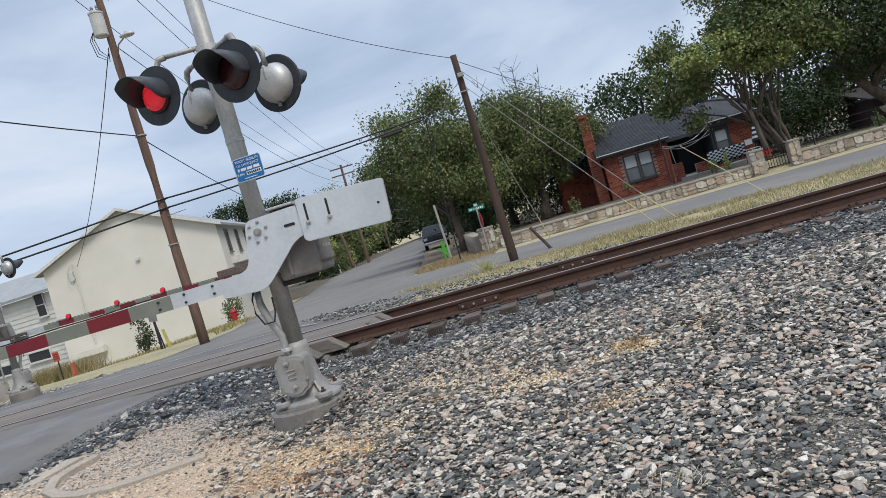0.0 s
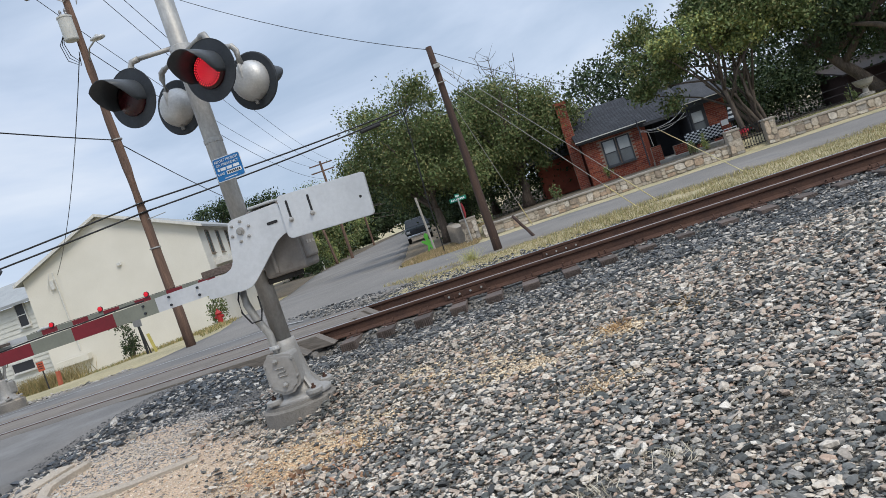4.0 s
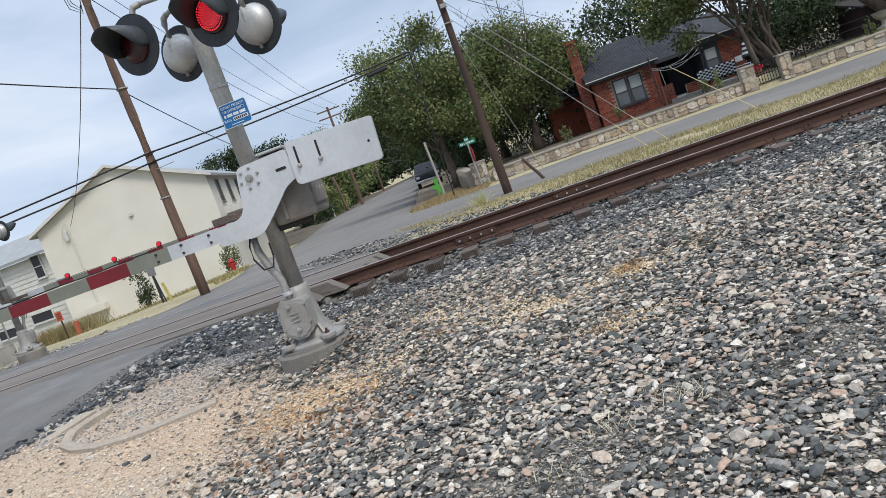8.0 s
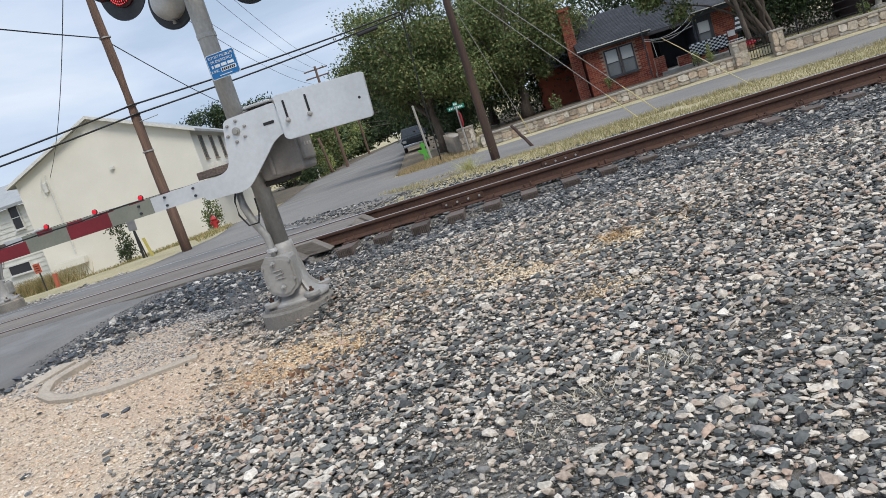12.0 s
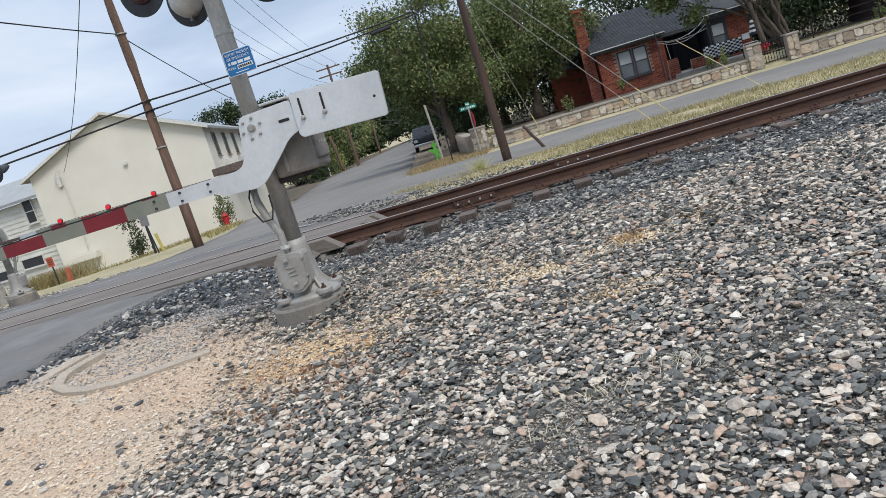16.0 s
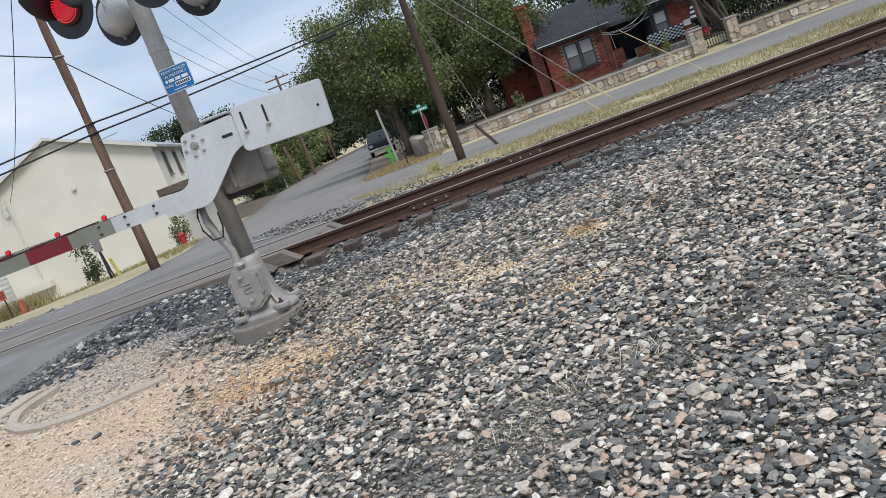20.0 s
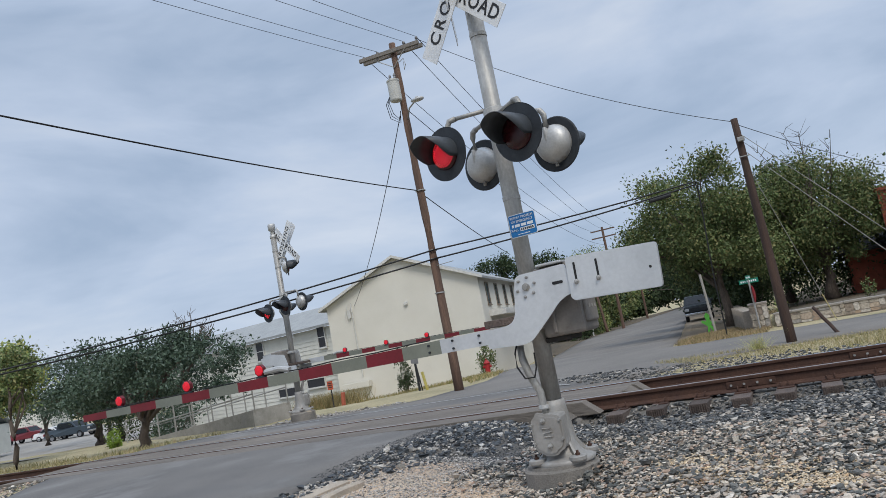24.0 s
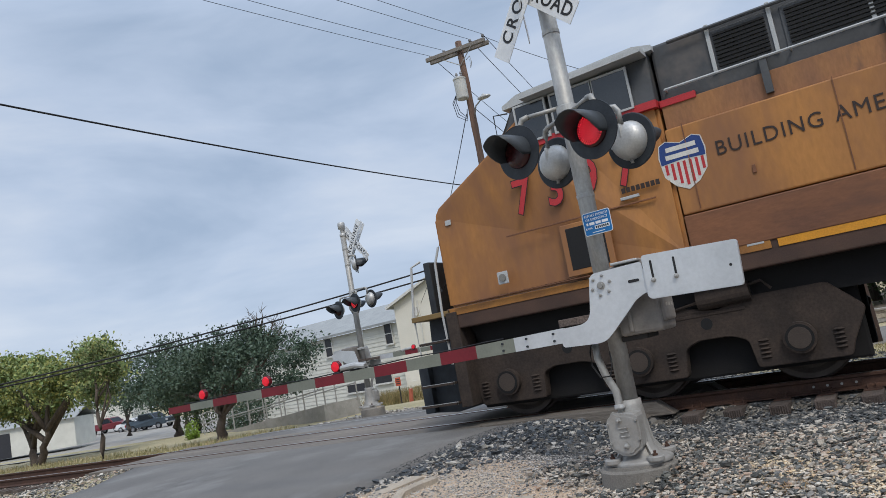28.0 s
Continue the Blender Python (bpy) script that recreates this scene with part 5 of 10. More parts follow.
def build_poles():
    root = empty("utility_pole", pose(0, 0, 0), "tall weathered timber utility pole with crossarm and transformer", "utility pole", group="utility poles")
    bm = bmesh.new()
    pole_body(bm, (-9.66, 9.2, -0.6), (-9.72, 9.2, 10.42), 0.142, 0.1)
    part("pole_shaft", bm, POLEWOOD, root, smooth=True)
    bm = bmesh.new()
    for dy in (-0.14, 0.14):
        box(bm, (-1.02, dy - 0.05, -0.06), (1.02, dy + 0.05, 0.06), 0.008, pose(-9.82, 9.2, 10.14, 0, 1, 4))
    part("crossarm", bm, mat("grey crossarm timber", (0.21, 0.19, 0.17), 0.9, col2=(0.13, 0.12, 0.11), bump=0.5, stretch=(.2, 2, 2)), root, "grey double crossarm")
    for s in (-1, 1):
        bm = bmesh.new()
        tube(bm, [(-9.82 + s * 0.6, 9.06, 10.1), (-9.72, 9.08, 9.62)], 0.015, 6)
        part("arm_brace", bm, GALV, root)
    for u in (-0.95, -0.45, 0.5, 0.95):
        bm = bmesh.new()
        lathe(bm, [(0.012, 0), (0.012, 0.06), (0.045, 0.065), (0.05, 0.085), (0.03, 0.095), (0.045, 0.105), (0.04, 0.14), (0.0, 0.15)], 12, Matrix.Translation((-9.82 + u, 9.2, 10.2)))
        part("insulator", bm, mat("grey porcelain", (0.2, 0.2, 0.21), 0.3, bump=0), root, "grey porcelain insulator", smooth=True)
    bm = bmesh.new()
    lathe(bm, [(0.0, 8.5), (0.17, 8.5), (0.185, 8.53), (0.185, 9.1), (0.2, 9.11), (0.2, 9.15), (0.1, 9.2), (0.0, 9.21)], 24, Matrix.Translation((-9.76, 8.88, 0)))
    tr = part("transformer", bm, mat("pale grey enamel", (0.48, 0.48, 0.45), 0.5, col2=(0.38, 0.37, 0.34), scale=3, bump=0.05), root, "pale grey pole transformer", smooth=False)
    for dx in (-0.07, 0.08):
        bm = bmesh.new()
        lathe(bm, [(0.03, 9.18), (0.045, 9.22), (0.03, 9.26), (0.045, 9.3), (0.02, 9.36), (0.0, 9.37)], 10, Matrix.Translation((-9.76 + dx, 8.88, 0)))
        part("bushing", bm, mat("grey porcelain", (0.2, 0.2, 0.21)), tr)
    bm = bmesh.new()
    box(bm, (-9.74, 9.02, 8.7), (-9.66, 9.1, 9.0), 0.005)
    part("hanger", bm, GALV, root)
    for k, off in enumerate((0.0, 0.06, 0.12)):
        bm = bmesh.new()
        tube(bm, [(-9.9, 8.85, 8.75), (-10.02 - off, 8.9, 8.5), (-10.0 - off, 9.0, 8.2 - off), (-9.86, 9.1, 8.0 - off), (-9.8, 9.1, 8.25)], 0.012, 5)
        part("jumper", bm, WIRE, root)
    bm = bmesh.new()
    tube(bm, [(-9.55, 9.15, 9.75), (-9.38, 9.1, 9.8), (-9.34, 9.1, 9.6), (-9.42, 9.12, 9.45), (-9.4, 9.12, 9.7)], 0.012, 5)
    part("cutout", bm, GALV, root)
    bm = bmesh.new()
    tube(bm, [(-9.6, 9.14, 3.4), (-9.02, 9.1, 3.42)], 0.012, 6)
    part("bracket_rod", bm, GALV, root)
    # street lamp on its bracket
    bm = bmesh.new()
    tube(bm, [(-9.62, 9.15, 7.95), (-9.42, 8.95, 8.18), (-9.1, 8.75, 8.25)], 0.022, 8)
    part("lamp_bracket", bm, GALV, root, smooth=True)
    bm = bmesh.new()
    lathe(bm, [(0.0, -0.05), (0.1, -0.04), (0.13, -0.01), (0.12, 0.03), (0.06, 0.06), (0.0, 0.065)], 16, pose(-8.98, 8.7, 8.26) @ Matrix.Diagonal((1.7, 0.9, 1, 1)))
    box(bm, (-9.03, 8.66, 8.3), (-8.95, 8.74, 8.36), 0.01)
    part("lamp_head", bm, CASTALU, root, "grey street lamp head", smooth=True)
    bm = bmesh.new()
    for z in (5.72, 3.87, 3.61, 2.6):
        lathe(bm, [(0.14, z - 0.02), (0.155, z - 0.015), (0.155, z + 0.015), (0.14, z + 0.02)], 14, Matrix.Translation((-9.69, 9.2, 0)))
    pieces("pole_band", bm, GALV, root)

    root = empty("utility_pole", pose(0, 0, 0), "dark short timber pole beside the track, leaning a little", "utility pole", group="utility poles")
    bm = bmesh.new()
    pole_body(bm, (-0.68, 7.75, -0.6), (-0.75, 7.9, 4.92), 0.115, 0.078)
    part("pole_shaft", bm, mat("creosoted timber", (0.075, 0.045, 0.034), 0.9, col2=(0.04, 0.028, 0.024), scale=4, amount=0.9, bump=0.6, stretch=(2, 2, .12)), root, smooth=True)
    bm = bmesh.new()
    box(bm, (-0.77, 7.7, 4.35), (-0.62, 7.8, 4.45), 0.01)
    rod(bm, (-0.82, 7.76, 4.0), (-0.6, 7.76, 4.0), 0.015)
    pieces("pole_hardware", bm, GALV, root)
    # old stub leaning to the ground beside it
    bm = bmesh.new()
    pole_body(bm, (0.35, 8.4, -0.45), (-0.12, 8.9, 0.34), 0.042, 0.038)
    ob = part("leaning_stub", bm, mat("creosoted timber", (0.075, 0.045, 0.034)), smooth=True)
    tagged(ob, "short leaning timber stub beside the pole", "post")

    # pole line far down the street
    for x, y, h in ((-17.2, 62, 10.2), (-21.5, 95, 10)):
        root = empty("utility_pole", pose(x, y, -0.8), "distant timber utility pole with crossarms down the street", "utility pole", group="utility poles")
        bm = bmesh.new()
        rod(bm, (0, 0, 0), (0, 0, h), 0.16, 0.11, 10)
        part("pole_shaft", bm, POLEWOOD, root)
        for dz in (0.3, 1.0):
            bm = bmesh.new()
            box(bm, (-1.2, -0.06, h - dz - 0.06), (1.2, 0.06, h - dz + 0.06))
            part("crossarm", bm, POLEWOOD, root)

    P = (-9.72, 9.2)
    wire("heavy_cable", (-10.4, -6.5, 5.9), (-13.25, 25, 4.91), 0.12, 0.016, "thick black cable strung to the pole and beyond", via=(P[0], 9.05, 5.72))
    for z, dz, far in ((3.87, 0, (-27.67, -1.88, 2.37)), (3.61, 0.1, (-27.72, -1.88, 2.36))):
        wire("telephone_cable", far, (P[0] + 0.14, 9.1, z), 0.3, 0.025, "thick black telephone cable along the street")
        wire("telephone_cable", (P[0] + 0.14, 9.1, z), (-2.61, 14.5, 4.68 - dz), 0.07, 0.025, "thick black telephone cable along the street")
    bm = bmesh.new()
    rod(bm, (-3.35, 13.9, 4.37), (-3.95, 13.45, 4.27), 0.06, seg=10)
    tagged(part("cable_splice", bm, WIRE), "black splice case hung on the cable", "cable splice")
    bm = bmesh.new()
    tube(bm, [(-2.61, 14.5, 4.68), (-2.56, 14.5, 4.62), (-2.56, 14.5, 4.5), (-2.6, 14.5, 3.6), (-2.66, 14.5, 2.6), (-2.72, 14.55, 1.6), (-2.74, 14.6, -0.4)], 0.022, 6)
    tagged(part("cable_drop", bm, WIRE), "black cable dropping from the overhead line before the trees", "wire", group="overhead wires")
    for u, tgt in ((-0.95, (-13.59, -6.5, 10.35)), (-0.45, (-13.12, -6.5, 10.35)), (0.5, (-11.94, -6.5, 10.35)), (0.95, (-11.3, -6.5, 10.35))):
        wire("power_line", (-9.82 + u, 9.2, 10.35), tgt, 0.1, 0.007, "thin bare power line overhead")
    for u, dx in ((-0.95, -1.1), (0.5, 0.0), (0.95, 1.1)):
        wire("power_line", (-9.82 + u, 9.2, 10.35), (-17.2 + dx, 62, 9.2), 0.9, 0.011, "thin bare power line running down the street")
    wire("power_line", (-9.7, 9.2, 8.35), (-17.2, 62, 7.6), 1.0, 0.012, "thin bare power line running down the street")
    wire("span_wire", (-8.9, 9.2, 10.3), (-0.75, 7.9, 4.85), 0.35, 0.008, "thin wire strung between the two poles")
    wire("span_wire", (-0.75, 7.9, 4.8), (6.5, 25, 3.6), 0.3, 0.008, "thin wire from the short pole to the house")
    wire("span_wire", (-0.74, 7.88, 4.3), (-6.0, 30, 6.4), 0.3, 0.008, "thin wire from the short pole over the trees")
    wire("service_drop", (-9.85, 9.1, 8.1), (-22.9, 24.5, 3.9), 0.5, 0.013, "black service drop hanging to the cream building")
    # guy wires with yellow guards
    YEL = mat("faded yellow guard", (0.50, 0.42, 0.20), 0.6, bump=0.02)
    for top, foot in (((-0.74, 7.88, 4.6), (3.05, 6.3, -0.25)), ((-0.74, 7.88, 4.2), (2.6, 6.35, -0.25)), ((-0.74, 7.85, 3.9), (0.3, 8.3, 0.0))):
        bm = bmesh.new()
        tube(bm, [top, foot], 0.008, 5)
        g = part("guy_wire", bm, mat("galvanised strand", (0.3, 0.29, 0.26), 0.5, metal=0.6, bump=0))
        tagged(g, "steel guy wire with a yellow guard near the ground", "guy wire", group="guy wires")
        a, b = Vector(top), Vector(foot)
        bm = bmesh.new()
        tube(bm, [b.lerp(a, 0.01), b.lerp(a, 0.16)], 0.012, 6)
        part("guard", bm, YEL, g, "yellow plastic guard")
    bm = bmesh.new()
    tube(bm, [(5.6, 16.9, 1.35), (4.95, 6.4, -0.2)], 0.011, 6)
    tagged(part("guy_wire", bm, YEL), "yellow guarded guy wire over the frontage street", "guy wire", group="guy wires")


# ---- buildings ----
def wall_quad(bm, a, b, z0, z1):
    vs = [bm.verts.new(p) for p in ((a[0], a[1], z0), (b[0], b[1], z0), (b[0], b[1], z1), (a[0], a[1], z1))]
    return bm.faces.new(vs)


def window(parent, m, w, h, panes=2, frame=TRIM, glass=GLASS, sill=True, lower=None):
    """Window set into the wall plane: local -y faces out."""
    bm = bmesh.new()
    t = 0.06
    for lo, hi in (((-w / 2 - t, -0.04, -h / 2 - t), (-w / 2, 0.05, h / 2 + t)), ((w / 2, -0.04, -h / 2 - t), (w / 2 + t, 0.05, h / 2 + t)),
                   ((-w / 2, -0.04, h / 2), (w / 2, 0.05, h / 2 + t)), ((-w / 2, -0.04, -h / 2 - t), (w / 2, 0.05, -h / 2))):
        box(bm, lo, hi)
    if panes > 1:
        box(bm, (-w / 2, -0.025, -0.025), (w / 2, 0.03, 0.025))
    f = part("window_frame", bm, frame, parent)
    f.matrix_local = m
    step = h / panes
    for k in range(panes):
        bm = bmesh.new()
        box(bm, (-w / 2, -0.005, -h / 2 + step * k), (w / 2, 0.005, -h / 2 + step * (k + 1)))
        part("pane", bm, lower if lower and k == 0 else glass, f)
    if sill:
        bm = bmesh.new()
        box(bm, (-w / 2 - 0.1, -0.09, -h / 2 - t - 0.05), (w / 2 + 0.1, 0.0, -h / 2 - t))
        part("sill", bm, frame, f)
    return f


def build_hall():
    """The cream building: a stucco gable end, a side with narrow windows, and a sided wing."""
    root = empty("cream_building", pose(0, 0, 0), "cream stucco building with a gabled end and a sided wing", "building")
    C, Lc = Vector((-15.3, 25.0)), Vector((-23.81, 23.34))
    d = (Lc - C).normalized()          # along the gable to its left corner
    inn = Vector((-d.y, d.x)) * -1     # into the building
    if inn.y < 0:
        inn = -inn
    mid = C.lerp(Lc, 0.5)
    ze, zr, zl, zb = 4.22, 6.12, 4.19, -1.7
    deep = 14.0
    def P(p, z, k=0.0):
        q = p + inn * k
        return (q.x, q.y, z)
    bm = bmesh.new()
    vs = [bm.verts.new(v) for v in (P(C, zb), P(C, ze), P(mid, zr), P(Lc, zl), P(Lc, zb))]
    bm.faces.new(vs)
    vs2 = [bm.verts.new(v) for v in (P(C, zb, 0.25), P(C, ze, 0.25), P(mid, zr, 0.25), P(Lc, zl, 0.25), P(Lc, zb, 0.25))]
    bm.faces.new(vs2[::-1])
    for i in range(5):
        bm.faces.new((vs[i], vs2[i], vs2[(i + 1) % 5], vs[(i + 1) % 5]))
    part("gable_wall", bm, STUCCO, root, "plain cream stucco gable wall")
    bm = bmesh.new()
    q = C + inn * deep
    a, b = C + inn * 0.25, q
    vs = [bm.verts.new(v) for v in ((a.x, a.y, zb), (b.x, b.y, zb), (b.x, b.y, ze), (a.x, a.y, ze))]
    f = bm.faces.new(vs)
    ext = bmesh.ops.extrude_face_region(bm, geom=[f])
    bmesh.ops.translate(bm, verts=[v for v in ext["geom"] if isinstance(v, bmesh.types.BMVert)], vec=(d.x * 0.25, d.y * 0.25, 0))
    part("side_wall", bm, STUCCO, root)
    # roof slabs with fascia
    for e, z0, out in ((C, ze, -d), (Lc, zl, d)):
        bm = bmesh.new()
        o = e + out * 0.35
        drop = (zr - z0) / (mid - e).length * 0.35
        pts = [(mid - inn * 0.3, zr + 0.12), (o - inn * 0.3, z0 - drop + 0.12), (o + inn * (deep + 0.3), z0 - drop + 0.12), (mid + inn * (deep + 0.3), zr + 0.12)]
        top = [bm.verts.new((p.x, p.y, z)) for p, z in pts]
        bot = [bm.verts.new((p.x, p.y, z - 0.12)) for p, z in pts]
        bm.faces.new(top)
        bm.faces.new(bot[::-1])
        for i in range(4):
            bm.faces.new((top[i], bot[i], bot[(i + 1) % 4], top[(i + 1) % 4]))
        roof = part("roof", bm, ROOFGREY, root, "low grey roof slope")
        bm = bmesh.new()
        p0, p1 = pts[0], pts[1]
        a0, a1 = p0[0] - inn * 0.02, p1[0] - inn * 0.02
        vv = [bm.verts.new(v) for v in ((a0.x, a0.y, p0[1] + 0.015), (a1.x, a1.y, p1[1] + 0.015), (a1.x, a1.y, p1[1] - 0.13), (a0.x, a0.y, p0[1] - 0.13))]
        f = bm.faces.new(vv)
        ext = bmesh.ops.extrude_face_region(bm, geom=[f])
        bmesh.ops.translate(bm, verts=[v for v in ext["geom"] if isinstance(v, bmesh.types.BMVert)], vec=(-inn.x * 0.04, -inn.y * 0.04, 0))
        part("fascia", bm, TRIM, roof, "white fascia board")
    # narrow windows high on the side wall
    ang = math.degrees(math.atan2(-d.y, -d.x)) + 90
    BRZ = mat("brown window frame", (0.19, 0.15, 0.11), 0.6, bump=0.02)
    for k in range(5):
        p = C + inn * (1.8 + 2.45 * k) - d * 0.002
        window(root, pose(p.x, p.y, 3.33, 0, 0, ang), 0.66, 1.12, panes=1, frame=BRZ, sill=True)
    # canopy on the side wall
    bm = bmesh.new()
    p, q2 = C + inn * 1.4, C + inn * 9.0
    for z, out, h in ((2.32, 0.75, 0.1), (2.08, 0.9, 0.24)):
        vs = []
        for e in (p, q2):
            for o in (0.0, out):
                for zz in (z, z + h):
                    r = e - d * o
                    vs.append(bm.verts.new((r.x, r.y, zz)))
        for f in ((0, 1, 3, 2), (4, 6, 7, 5), (0, 4, 5, 1), (2, 3, 7, 6), (1, 5, 7, 3), (0, 2, 6, 4)):
            bm.faces.new([vs[i] for i in f])
    part("canopy", bm, TRIM, root, "flat white canopy over the side door")
    # meter pipes and small fittings on the gable wall
    bm = bmesh.new()
    g = C.lerp(Lc, 0.83) - inn * 0.06
    rod(bm, (g.x, g.y, 4.2), (g.x, g.y, 0.2), 0.035, seg=8)
    g2 = C.lerp(Lc, 0.85) - inn * 0.08
    box(bm, (g2.x - 0.1, g2.y - 0.05, 3.4), (g2.x + 0.1, g2.y + 0.05, 3.85), 0.01)
    tube(bm, [(g2.x, g2.y, 4.2), (g2.x - 0.2, g2.y - 0.1, 3.6), (g2.x - 0.1, g2.y - 0.1, 3.1), (g2.x + 0.1, g2.y - 0.05, 3.5)], 0.018, 5)
    part("meter_pipe", bm, TRIM, root)
    bm = bmesh.new()
    g = C.lerp(Lc, 0.47) - inn * 0.08
    box(bm, (g.x - 0.1, g.y - 0.06, 3.5), (g.x + 0.1, g.y + 0.06, 3.66), 0.02)
    part("wall_light", bm, TRIM, root, "small wall light")
    bm = bmesh.new()
    g0, g1 = C.lerp(Lc, 0.78) - inn * 0.05, C.lerp(Lc, 0.96) - inn * 0.05
    vs = [bm.verts.new((p.x - inn.x * o, p.y - inn.y * o, z)) for p in (g0, g1) for o in (0, 0.45) for z in (-0.35, -0.05)]
    for f in ((0, 1, 3, 2), (4, 6, 7, 5), (0, 4, 5, 1), (2, 3, 7, 6), (1, 5, 7, 3), (0, 2, 6, 4)):
        bm.faces.new([vs[i] for i in f])
    part("ledge", bm, STUCCO, root)
    # the wing with lapped siding
    # the wing stands a little askew and set back
    Lc = Vector((-26.6, 27.2))
    d = (Lc - C).normalized()
    inn = Vector((d.y, -d.x))
    if inn.y < 0:
        inn = -inn
    W0, W1 = Lc + inn * 0.6, Lc + inn * 0.6 + d * 19
    zt = 3.55
    for k in range(20):
        z0, z1 = -1.6 + 0.26 * k, -1.6 + 0.26 * (k + 1)
        if z0 >= zt:
            break
        bm = bmesh.new()
        vs = []
        for p in (W0, W1):
            for o, z in ((0.045, z0), (0.012, min(z1, zt)), (-0.1, min(z1, zt)), (-0.1, z0)):
                vs.append(bm.verts.new((p.x - inn.x * o, p.y - inn.y * o, z)))
        for i in range(4):
            bm.faces.new((vs[i], vs[(i + 1) % 4], vs[4 + (i + 1) % 4], vs[4 + i]))
        bm.faces.new(vs[3::-1])
        bm.faces.new(vs[4:])
        part("siding_board", bm, SIDING, root)
    bm = bmesh.new()
    e0, e1 = W0 - inn * 0.45 - d * -0.05, W1 - inn * 0.45 + d * 0.4
    r0, r1 = W0 + inn * 5.0, W1 + inn * 5.0
    pts = [(e0, zt + 0.05), (e1, zt + 0.05), (r1 + d * 0.4, 5.25), (r0, 5.25)]
    top = [bm.verts.new((p.x, p.y, z + 0.1)) for p, z in pts]
    bot = [bm.verts.new((p.x, p.y, z - 0.06)) for p, z in pts]
    bm.faces.new(top)
    bm.faces.new(bot[::-1])
    for i in range(4):
        bm.faces.new((top[i], bot[i], bot[(i + 1) % 4], top[(i + 1) % 4]))
    part("roof", bm, ROOFGREY, root, "long grey roof of the wing")
    wa = math.degrees(math.atan2(d.y, d.x)) + 180
    for u, z, w, h in ((1.35, 2.95, 0.62, 1.25), (7.5, 2.9, 0.7, 1.2), (5.2, -0.1, 2.0, 0.5), (2.5, 0.2, 1.6, 0.5)):
        p = W0 + d * u - inn * 0.075
        window(root, pose(p.x, p.y, z, 0, 0, wa), w, h, panes=2 if h > 1 else 1, frame=TRIM, glass=mat("dark screen", (0.035, 0.035, 0.04), 0.4, bump=0))


def build_ramp():
    """Concrete ramp with a pipe railing along the wing."""
    a, b = Vector((-16.4, 8.07)), Vector((-24.5, 9.9))
    d = (b - a).normalized()
    n = Vector((-d.y, d.x))
    if n.y < 0:
        n = -n
    L = (b - a).length
    bm = bmesh.new()
    vs = []
    for p, zt in ((a, 0.2), (b, -0.42)):
        for o in (0, 1.5):
            for z in (-0.9, zt):
                q = p + n * o
                vs.append(bm.verts.new((q.x, q.y, z)))
    for f in ((0, 1, 3, 2), (4, 6, 7, 5), (0, 4, 5, 1), (2, 3, 7, 6), (1, 5, 7, 3), (0, 2, 6, 4)):
        bm.faces.new([vs[i] for i in f])
    ramp = tagged(part("ramp", bm, CONCRETE), "stained concrete access ramp beside the building", "ramp", kind="structure")
    PIPE = mat("grey railing pipe", (0.36, 0.35, 0.32), 0.6, metal=0.4, bump=0.02)
    root = empty("ramp_railing", pose(0, 0, 0), "grey pipe railing along the concrete ramp", "railing")
    for o in (0.08, 1.42):
        for h in (0.92, 0.5):
            bm = bmesh.new()
            pts = []
            for k in range(2):
                p = (a, b)[k] + n * o
                pts.append((p.x, p.y, (0.2, -0.42)[k] + h))
            tube(bm, pts, 0.024, 7)
            part("rail", bm, PIPE, root)
        for k in range(8):
            p = a.lerp(b, k / 7) + n * o
            z = 0.2 - 0.62 * k / 7
            bm = bmesh.new()
            rod(bm, (p.x, p.y, z - 0.02), (p.x, p.y, z + 0.93), 0.024, seg=8)
            part("post", bm, PIPE, root)


# ---- brick house and its yard ----
def brick_wall(parent, m, w, h, holes=(), bw=0.24, bh=0.086, limit=300, name="brick_wall"):
    """A wall in local x (0..w), z (0..h), facing -y: mortar sheet with raised bricks joined in one mesh."""
    bm = bmesh.new()
    box(bm, (0, 0.0, 0), (w, 0.2, h))
    wall = part(name, bm, MORTAR, parent)
    wall.matrix_local = m
    verts, faces = [], []
    rows = int(h / bh)
    for j in range(rows):
        off = (j % 2) * bw / 2
        x = -off
        while x < w:
            x0, x1 = max(x, 0) + 0.006, min(x + bw, w) - 0.006
            z0, z1 = j * bh + 0.005, (j + 1) * bh - 0.005
            x += bw
            if x1 - x0 < 0.03:
                continue
            if any(x1 > a and x0 < b and z1 > c and z0 < e for a, c, b, e in holes):
                continue
            i = len(verts)
            verts += [(x0, -0.012, z0), (x1, -0.012, z0), (x1, -0.012, z1), (x0, -0.012, z1), (x0, 0.002, z0), (x1, 0.002, z0), (x1, 0.002, z1), (x0, 0.002, z1)]
            faces += [(i, i + 1, i + 2, i + 3), (i, i + 4, i + 5, i + 1), (i + 1, i + 5, i + 6, i + 2), (i + 2, i + 6, i + 7, i + 3), (i + 3, i + 7, i + 4, i)]
    BR = chance_mat("red brick faces", [(0.27, 0.075, 0.045), (0.21, 0.055, 0.036), (0.31, 0.095, 0.055), (0.17, 0.048, 0.035), (0.25, 0.085, 0.055)], 0.9, bump=0.4, fine=30)
    b = link_mesh("brick", verts, faces, BR, wall)
    b["kind"] = "stuff"
    return wall


